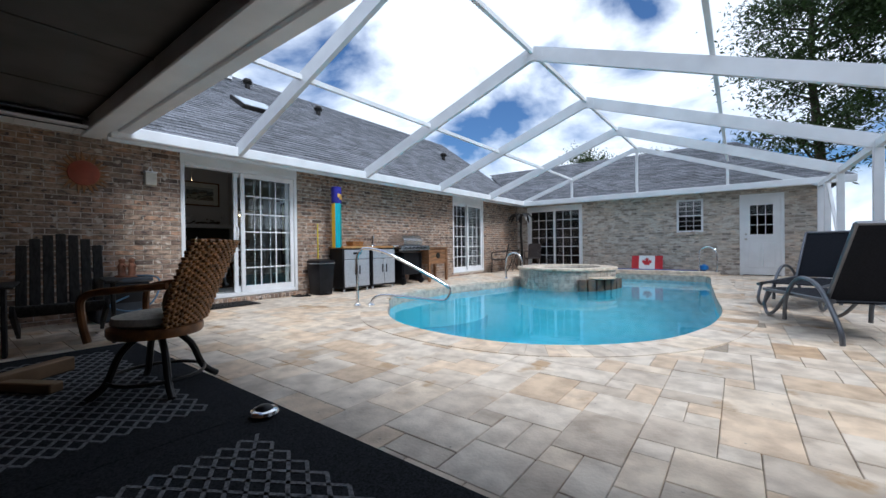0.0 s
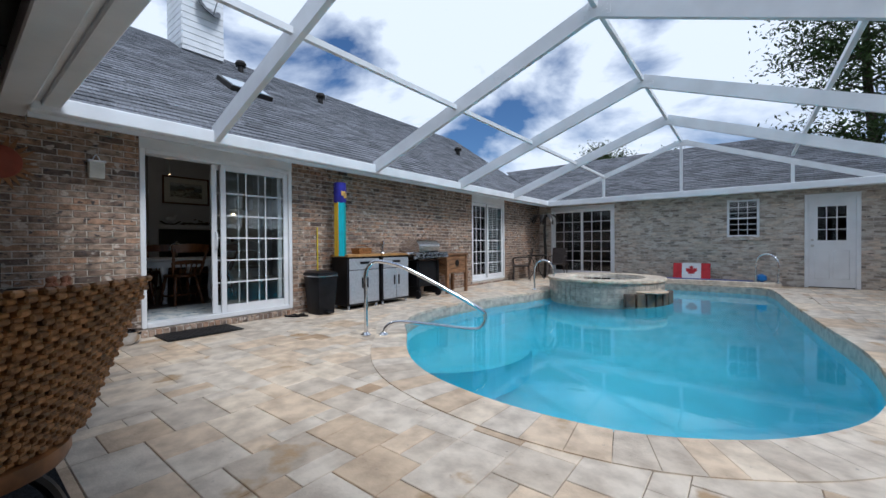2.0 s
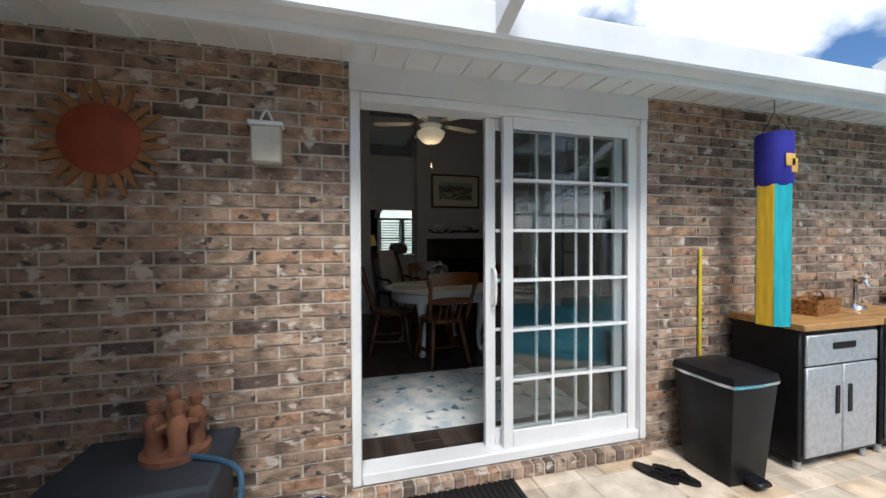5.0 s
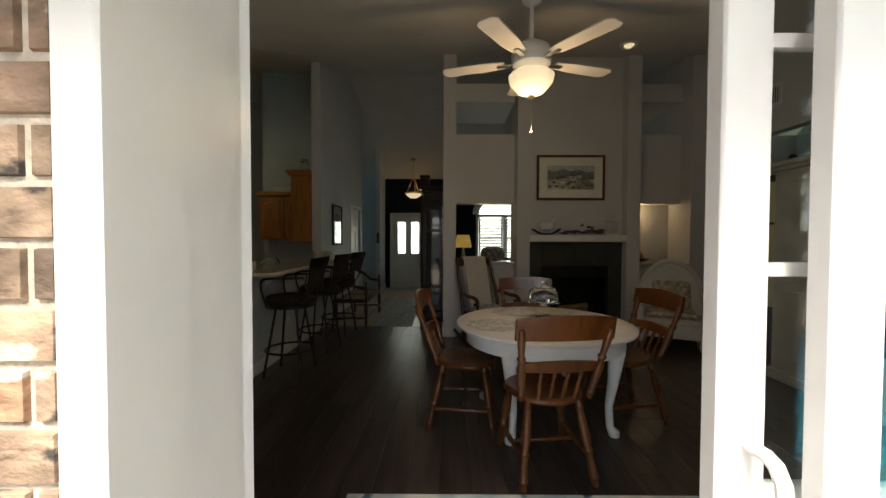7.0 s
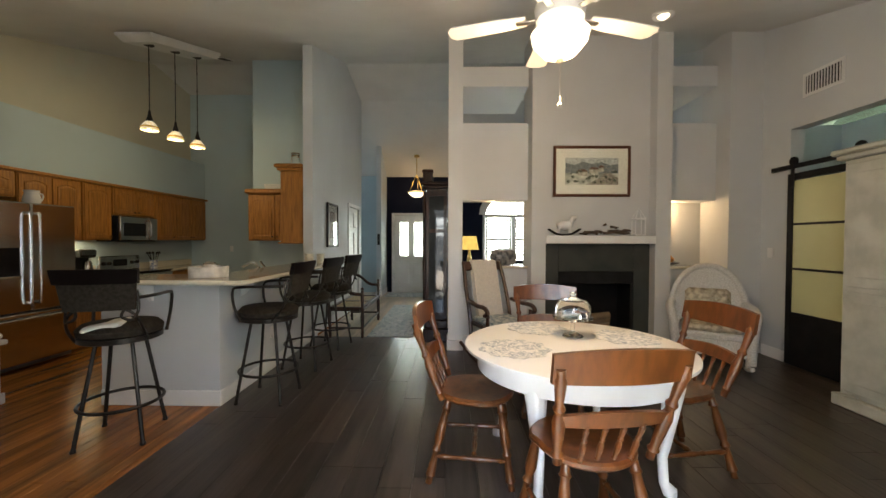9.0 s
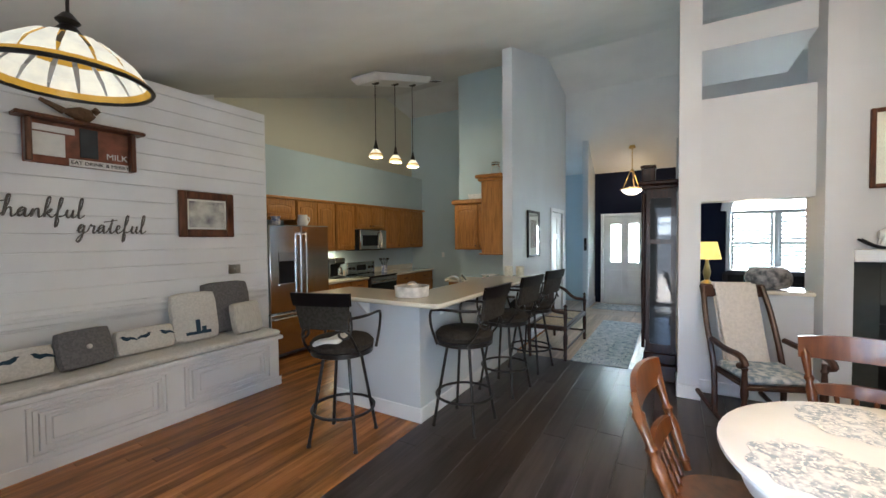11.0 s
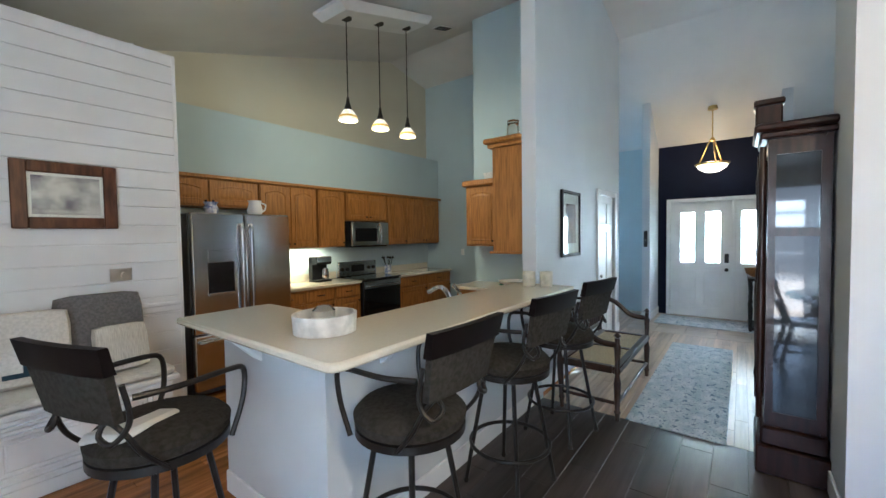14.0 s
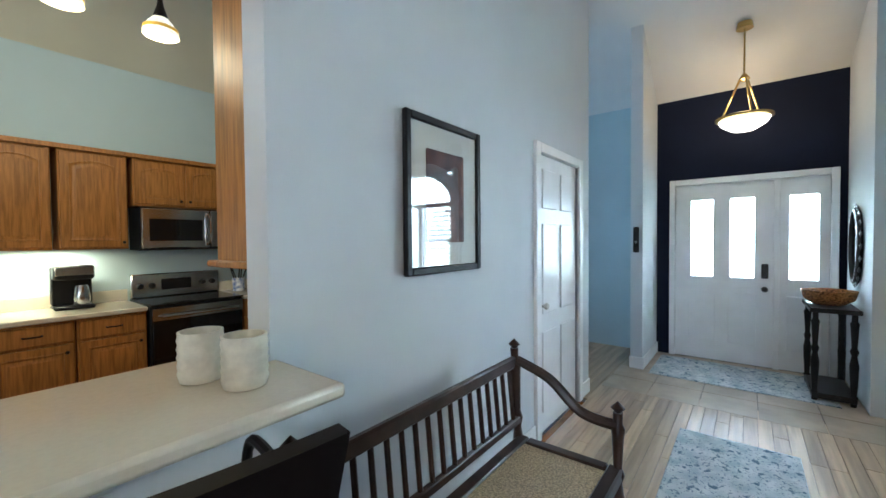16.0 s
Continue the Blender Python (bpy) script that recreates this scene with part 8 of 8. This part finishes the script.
# console with basket, wall ornaments
cs_ = thing("console_table", "small black console table by the front door", "console table", pose(-17.0, 3.0, F))
part("tabletop", Shape().box(-0.35, 0.3, -0.15, 0.17, 0.78, 0.82, 0.006), BLACK, cs_)
part("shelf", Shape().box(-0.33, 0.28, -0.13, 0.15, 0.03, 0.08, 0.006), BLACK, cs_)
for x in (-0.3, 0.25):
    for y in (-0.11, 0.13):
        part("leg", turned(Shape(), (x, y, 0.0), (x, y, 0.78), 0.026), BLACK, cs_)
bk = part("basket", Shape().lathe([(0.1, 0), (0.17, 0.05), (0.19, 0.13), (0.175, 0.13), (0.15, 0.06), (0, 0.02)], (-17.0, 3.0, F + 0.822), 24), WICK)
tagged(bk, "woven basket on the console table", "basket")
wo = thing("wall_mirror", "dark ornate oval wreath on the wall stub", "wall ornament", pose(-17.1, 3.19, F + 1.35, 90))
part("ring", Shape().tube([(0.17 * math.cos(i * math.pi / 14), 0.32 * math.sin(i * math.pi / 14), 0.012) for i in range(28)], 0.025, 6, True), BLACKMETAL, wo)
for i in range(20):
    a = i * math.pi / 10
    part("scroll", Shape().lathe([(0, 0), (0.03, 0.012), (0, 0.024)], (0.2 * math.cos(a), 0.35 * math.sin(a), 0.0), 8), BLACKMETAL, wo)
wb = thing("wall_sconce", "small dark wall ornament on the wall stub", "wall ornament", pose(-16.74, 1.46, F + 1.4))
part("plate", Shape().box(0, 0.02, -0.03, 0.03, -0.12, 0.16, 0.008).tube([(0.01, 0, 0), (0.08, 0, -0.02)], 0.012), BLACKMETAL, wb)
wc2 = thing("white_chair", "white painted dining chair beyond the hall", "chair", pose(-16.6, 0.2, F, 0, 0, 30))
part("seat", Shape().box(-0.22, 0.22, -0.22, 0.22, 0.43, 0.47, 0.01), WHITE, wc2)
for x in (-0.2, 0.2):
    part("back_post", Shape().tube([(x, 0.2, 0), (x, 0.22, 0.45), (x, 0.3, 1.0)], 0.018), WHITE, wc2)
    part("front_leg", Shape().tube([(x, -0.2, 0), (x, -0.2, 0.45)], 0.018), WHITE, wc2)
for z in (0.6, 0.78, 0.95):
    part("ladder_rail", Shape().box(-0.2, 0.2, 0.23 + (z - 0.6) * 0.15, 0.255 + (z - 0.6) * 0.15, z, z + 0.06, 0.006), WHITE, wc2)
dt2 = thing("dark_table", "dark dining table beyond the hall", "table", pose(-16.9, -0.5, F))
part("tabletop", Shape().box(-0.5, 0.5, -0.7, 0.55, 0.72, 0.76, 0.01), BW, dt2)
part("pedestal", Shape().lathe([(0.25, 0), (0.06, 0.1), (0.06, 0.6), (0.2, 0.72)]), BW, dt2)

# ---------------------------------------------------------------- bench nook
nb = thing("window_bench", "white panelled built-in bench against the shiplap", "bench")
part("body", Shape().box(-10.32, -7.25, -1.1, -0.56, F, 0.58, 0.004), SHIP, nb)
part("top", Shape().box(-10.36, -7.25, -1.1, -0.53, 0.58, 0.62, 0.008), SHIP, nb)
part("base_trim", Shape().box(-10.34, -7.25, -0.56, -0.545, F, F + 0.09, 0.004), SHIP, nb)
for i in range(3):
    x0 = -10.22 + i * 0.98
    part("raised_panel", Shape().box(x0 + 0.13, x0 + 0.73, -0.56, -0.546, F + 0.21, 0.45, 0.006), SHIP, nb)
    for k, d in ((0, 0.020), (0.032, 0.011), (0.062, 0.026), (0.095, 0.008)):
        t = 0.028
        rings = [[Vector((x0 + e, -0.56 + dd, F + 0.11 + e * 0.8)), Vector((x0 + 0.86 - e, -0.56 + dd, F + 0.11 + e * 0.8)), Vector((x0 + 0.86 - e, -0.56 + dd, 0.55 - e * 0.8)), Vector((x0 + e, -0.56 + dd, 0.55 - e * 0.8))] for e, dd in ((k, 0), (k + 0.004, d), (k + t - 0.004, d), (k + t, 0))]
        part("moulding", Shape().rings(rings, cap=False), SHIP, nb, smooth=False)
tagged(part("bench_cushion", Shape().box(-10.34, -7.27, -1.1, -0.54, 0.622, 0.68, 0.02), mat("striped_ticking", (0.68, 0.66, 0.62), 0.9, scale=30, color2=(0.5, 0.49, 0.46), stretch=(1, 12, 1))), "long pale ticking cushion on the bench", "cushion")
setting("trim_shiplap", Shape().box(-10.57, -7.2, -1.106, -1.085, 1.0, 1.07, 0.008).box(-10.57, -7.2, -1.106, -1.075, 1.05, 1.085, 0.008), SHIP, "white chair rail on the shiplap")
GREYC = mat("grey_linen", (0.17, 0.165, 0.165), 0.95, scale=60, var=0.15, bump=0.3, bscale=200)
CREAM = mat("cream_linen", (0.66, 0.63, 0.58), 0.95, scale=60, var=0.08, bump=0.3, bscale=200)


def pillow(x, y, w, h, rz, tilt, material, label):
    root = thing("throw_pillow", label, "pillow", pose(x, y, 0.685, tilt, 0, rz), "pillows on the bench")
    n = 12
    s = Shape()
    rings = []
    for d in (-1, -0.6, 0, 0.6, 1):
        r = []
        for i in range(24):
            a = 2 * math.pi * i / 24
            c, q = math.cos(a), math.sin(a)
            k = (abs(c) ** 11 + abs(q) ** 11) ** (-1 / 11)
            m = (1 - abs(d) * 0.0) if d == 0 else (0.93 if abs(d) < 0.9 else 0.55)
            r.append(Vector((w / 2 * c * k * m, d * 0.07, h / 2 + h / 2 * q * k * m)))
        rings.append(r)
    part("cover", s.rings(rings), material, root)
    return root


BIRD = mat("teal_print", (0.02, 0.05, 0.08), 0.9)


def bird(root, x, z, k, flip=1):
    pts = [(-1, 0.1), (-0.5, 0.35), (0.1, 0.4), (0.5, 0.65), (0.75, 0.6), (0.95, 0.5), (0.72, 0.42), (0.6, 0.1), (0.1, -0.2), (-0.5, -0.05), (-1.3, -0.3)]
    part("bird_print", Shape().prism([(px * k * flip, pz * k) for px, pz in pts], 0.003, pose(x, 0.071, z, 90, 0, 0)), BIRD, root)


p1 = pillow(-10.02, -0.96, 0.52, 0.54, 0, 12, GREYC, "large grey fringed pillow on the bench")
p2 = pillow(-9.62, -0.84, 0.42, 0.48, -6, 14, CREAM, "cream pillow with a lighthouse print")
part("print", Shape().box(-0.11, 0.11, 0.071, 0.074, 0.06, 0.09).box(-0.02, 0.02, 0.071, 0.074, 0.09, 0.2).box(-0.07, -0.03, 0.071, 0.074, 0.09, 0.13), BIRD, p2)
pillow(-10.08, -0.72, 0.32, 0.33, 4, 14, mat("striped_linen", (0.6, 0.57, 0.5), 0.95, scale=20, stretch=(12, 1, 1), color2=(0.45, 0.42, 0.36)), "small striped cream pillow")
p3 = pillow(-9.2, -0.85, 0.46, 0.22, 0, 14, CREAM, "long white pillow with dark bird prints")
for x, f in ((-0.14, 1), (0.02, -1), (0.15, 1)):
    bird(p3, x, 0.13, 0.055, f)
p4 = pillow(-8.78, -0.78, 0.36, 0.30, 10, 16, GREYC, "grey buttoned pillow on the bench")
part("button", Shape().lathe([(0.02, 0), (0.015, 0.012)], n=12, m=pose(0, 0.07, 0.15, -90)), CREAM, p4)
p5 = pillow(-8.36, -0.82, 0.5, 0.22, 0, 14, CREAM, "long white pillow with dark bird prints")
for x, f in ((-0.16, 1), (0.0, -1), (0.15, 1)):
    bird(p5, x, 0.13, 0.06, f)

# sign shelf with a bird, lettering
sg = thing("sign_shelf", "brown wooden shelf with rustic food signs", "wall shelf", pose(-8.53, -1.10, 2.28, 0, 0, 180))
part("shelf", Shape().box(-0.06, 0.76, -0.14, 0, 0.33, 0.36, 0.006), WALNUT, sg)
part("back_board", Shape().box(0, 0.7, -0.03, 0, 0, 0.33, 0.004), mat("rust_panel", (0.25, 0.09, 0.05), 0.7, scale=9, color2=(0.12, 0.05, 0.03)), sg)
for x in (0, 0.66):
    part("bracket", Shape().box(x, x + 0.04, -0.1, -0.03, 0.0, 0.33, 0.008), WALNUT, sg)
part("panel", Shape().box(0.05, 0.24, -0.036, -0.03, 0.06, 0.24, 0.003).box(0.05, 0.3, -0.038, -0.03, 0.25, 0.3, 0.003), PAPER, sg, "pale lettered panel")
part("panel", Shape().box(0.33, 0.45, -0.036, -0.03, 0.08, 0.32, 0.003), mat("dark_panel", (0.04, 0.045, 0.05), 0.7), sg)


def lettering(name, text, m, size, material, parent, depth=0.002):
    c = bpy.data.curves.new(name, "FONT")
    c.body, c.size, c.extrude, c.align_x = text, size, depth, "LEFT"
    c.materials.append(material)
    o = new(name, c)
    o.parent, o.matrix_basis = parent, m
    return o


part("word_band", Shape().box(0.26, 0.66, -0.037, -0.03, 0.0, 0.06, 0.003), PAPER, sg)
lettering("lettering", "EAT DRINK & MERRY", pose(0.27, -0.039, 0.018, 90), 0.042, BLACK, sg)
lettering("lettering", "MILK", pose(0.50, -0.039, 0.09, 90), 0.07, PAPER, sg)
wbird = Shape().lathe([(0.0, -0.12), (0.03, -0.08), (0.06, 0.0), (0.05, 0.06), (0.0, 0.1)], n=14, m=pose(0, 0, 0.06, 0, 90)).lathe([(0, -0.035), (0.035, 0), (0, 0.035)], (0.1, 0, 0.11), 10).tube([(-0.1, 0, 0.06), (-0.24, 0, 0.12)], [0.03, 0.015], 8)
o = part("wire_bird", wbird, mat("rusty_wire", (0.14, 0.08, 0.04), 0.7, scale=40, bump=0.8, bscale=80))
o.matrix_basis = pose(-8.86, -1.03, 2.645, 0, 0, 180)
tagged(o, "woven wire bird figure on the sign shelf", "ornament")
GREYL = mat("grey_script", (0.13, 0.12, 0.11), 0.5)
SCRIPT = {
    "t": (0.30, [(-0.02, 0.08), (0.10, 0.45), (0.15, 0.78), (0.10, 0.30), (0.12, 0.04), (0.20, 0.0), (0.30, 0.12)]),
    "h": (0.42, [(0.0, 0.12), (0.14, 0.55), (0.17, 0.98), (0.09, 0.95), (0.06, 0.5), (0.05, 0.0), (0.12, 0.32), (0.22, 0.42), (0.26, 0.25), (0.28, 0.03), (0.34, 0.0), (0.42, 0.12)]),
    "a": (0.42, [(0.0, 0.12), (0.24, 0.38), (0.14, 0.42), (0.05, 0.25), (0.09, 0.03), (0.2, 0.12), (0.26, 0.4), (0.26, 0.08), (0.32, 0.0), (0.42, 0.12)]),
    "n": (0.42, [(0.0, 0.12), (0.07, 0.4), (0.06, 0.0), (0.14, 0.34), (0.23, 0.4), (0.26, 0.2), (0.28, 0.02), (0.34, 0.0), (0.42, 0.12)]),
    "k": (0.40, [(0.0, 0.12), (0.14, 0.6), (0.16, 0.98), (0.08, 0.92), (0.05, 0.4), (0.05, 0.0), (0.1, 0.25), (0.24, 0.42), (0.2, 0.25), (0.1, 0.22), (0.22, 0.05), (0.3, 0.0), (0.4, 0.12)]),
    "f": (0.32, [(0.0, 0.12), (0.14, 0.55), (0.18, 0.95), (0.1, 0.92), (0.07, 0.4), (0.04, -0.4), (0.1, -0.42), (0.13, -0.15), (0.08, 0.04), (0.2, 0.05), (0.32, 0.12)]),
    "u": (0.42, [(0.0, 0.12), (0.07, 0.4), (0.06, 0.1), (0.13, 0.0), (0.22, 0.12), (0.27, 0.4), (0.26, 0.08), (0.32, 0.0), (0.42, 0.12)]),
    "l": (0.28, [(0.0, 0.12), (0.13, 0.55), (0.15, 0.98), (0.07, 0.92), (0.05, 0.3), (0.08, 0.02), (0.16, 0.0), (0.28, 0.14)]),
    "g": (0.40, [(0.0, 0.12), (0.22, 0.38), (0.13, 0.42), (0.05, 0.25), (0.09, 0.05), (0.2, 0.14), (0.25, 0.4), (0.2, -0.2), (0.1, -0.45), (0.02, -0.38), (0.14, -0.12), (0.4, 0.12)]),
    "r": (0.34, [(0.0, 0.12), (0.08, 0.45), (0.12, 0.38), (0.22, 0.38), (0.2, 0.1), (0.25, 0.0), (0.34, 0.12)]),
    "e": (0.32, [(0.0, 0.12), (0.16, 0.24), (0.17, 0.4), (0.08, 0.38), (0.05, 0.15), (0.12, 0.0), (0.2, 0.02), (0.32, 0.14)]),
}
for txt, x, z in (("thankful", -8.36, 1.86), ("grateful", -8.83, 1.735)):
    w = thing("wall_word", "grey cut-out script word on the shiplap", "wall lettering", pose(x, -1.10, z, 0, 0, 180), "wall words")
    pen, size = 0.0, 0.175
    for ch_ in txt:
        adv, strokes = SCRIPT[ch_]
        line = curve([((pen + px + 0.12 * pz) * size, -0.004, pz * size * 0.92) for px, pz in strokes], 5)
        letter = Shape().tube(line, [0.0045 if line[max(i - 1, 0)].z < line[i].z else 0.0075 for i in range(len(line))], 6)
        if ch_ == "t":
            letter.tube(curve([((pen - 0.12) * size, -0.004, 0.55 * size), ((pen + 0.15) * size, -0.004, 0.6 * size), ((pen + 0.42) * size, -0.004, 0.66 * size)], 3), 0.005, 6)
        part("letter", letter, GREYL, w)
        pen += adv
tagged(part("thermostat", Shape().box(-10.24, -10.1, -1.106, -1.098, 1.29, 1.39, 0.003).lathe([(0.02, 0), (0.02, 0.02)], n=14, m=pose(-10.19, -1.098, 1.34, -90)), NICKEL), "small metal wall plate on the shiplap", "wall plate")

# ---------------------------------------------------------------- pavers, coping and planks
rng = random.Random(11)
rest, singles, UNIT = Shape(), 0, 0.145
clear = cope_line
cols, rows_ = int((4.6 - WX) / UNIT), int((FY + 3.0) / UNIT) + 1
laid = [[False] * rows_ for _ in range(cols)]
sizes = [(3, 2), (2, 3), (3, 2), (2, 2), (2, 2), (2, 1), (1, 2), (1, 1)]
for j in range(rows_):
    for i in range(cols):
        if laid[i][j]:
            continue
        rng.shuffle(sizes)
        for wi, hj in sizes + [(1, 1)]:
            if i + wi <= cols and j + hj <= rows_ and not any(laid[p][q] for p in range(i, i + wi) for q in range(j, j + hj)):
                break
        for p in range(i, i + wi):
            for q in range(j, j + hj):
                laid[p][q] = True
        a, b = WX + i * UNIT, WX + (i + wi) * UNIT - rng.uniform(0.002, 0.005)
        c, d = -3.0 + j * UNIT, min(-3.0 + (j + hj) * UNIT - rng.uniform(0.002, 0.005), FY)
        corners = ((a, c), (b, c), (a, d), (b, d), ((a + b) / 2, (c + d) / 2))
        if d - c < 0.02 or all(inside(px, py, clear) for px, py in corners) or any(inside(px, py, pool_line) for px, py in corners):
            continue
        z = rng.uniform(-0.002, 0.001)
        if -6.9 < a < -1.2 and 1.7 < c < 5.3 and singles < 300:
            singles += 1
            part("paver", Shape().box(a, b, c, d, -0.03, z, 0.003), TRAV_ONE, patio, smooth=False)
        else:
            rest.box(a, b, c, d, -0.03, z, 0.003)
me = bpy.data.meshes.new("paver_field")
me.from_pydata(rest.v, [], rest.f)
me.materials.append(TRAV)
tagged(new("paver_field", me), kind="stuff").parent = patio
n = len(pool_line)
out_line = offset(cope_line, 0)
for i in range(0, n, 2):
    idx = [i, i + 1, (i + 2) % n]
    cp = Shape()
    top = [Vector((*pool_line[k % n], 0.006)) for k in idx] + [Vector((*out_line[k % n], 0.006)) for k in idx[::-1]]
    mid = sum(top, Vector()) / 6
    top = [p + (mid - p).normalized() * 0.004 for p in top]
    cp.rings([[p - Vector((0, 0, 0.06)) for p in top], top])
    part("coping_stone", cp, TRAV_ONE, patio, smooth=False)


def planks(x0, x1, y0, y1, width, length, material, name, seed):
    r, y, k = random.Random(seed), y0, 0
    while y < y1 - 0.01:
        x = x0 - r.uniform(0, length)
        while x < x1:
            L = length * r.uniform(0.7, 1.2)
            a, b = max(x, x0), min(x + L - 0.0015, x1)
            x += L
            if b - a > 0.03:
                part(name, Shape().box(a, b, y, min(y + width - 0.0015, y1), F - 0.012, F, 0.0015), material, sub, smooth=False)
        y += width
        k += 1


planks(-12.7, -7.2, 1.3, 7.1, 0.19, 1.3, DARKWOOD, "plank", 1)
planks(-15.5, -7.2, -2.4, 1.3, 0.085, 1.4, ORANGEWOOD, "plank", 2)
planks(-16.2, -12.7, 1.3, 3.3, 0.085, 1.3, OAKFLOOR, "plank", 3)
planks(-17.6, -15.6, -2.2, 1.3, 0.085, 1.3, OAKFLOOR, "plank", 4)
# shiplap boards
z = F
shp = bpy.data.objects["wall_shiplap"]
while z < 3.17:
    part("shiplap_board", Shape().box(-10.57, -7.2, -1.12, -1.106, z, min(z + 0.146, 3.17), 0.003), SHIP, shp, smooth=False)
    z += 0.15
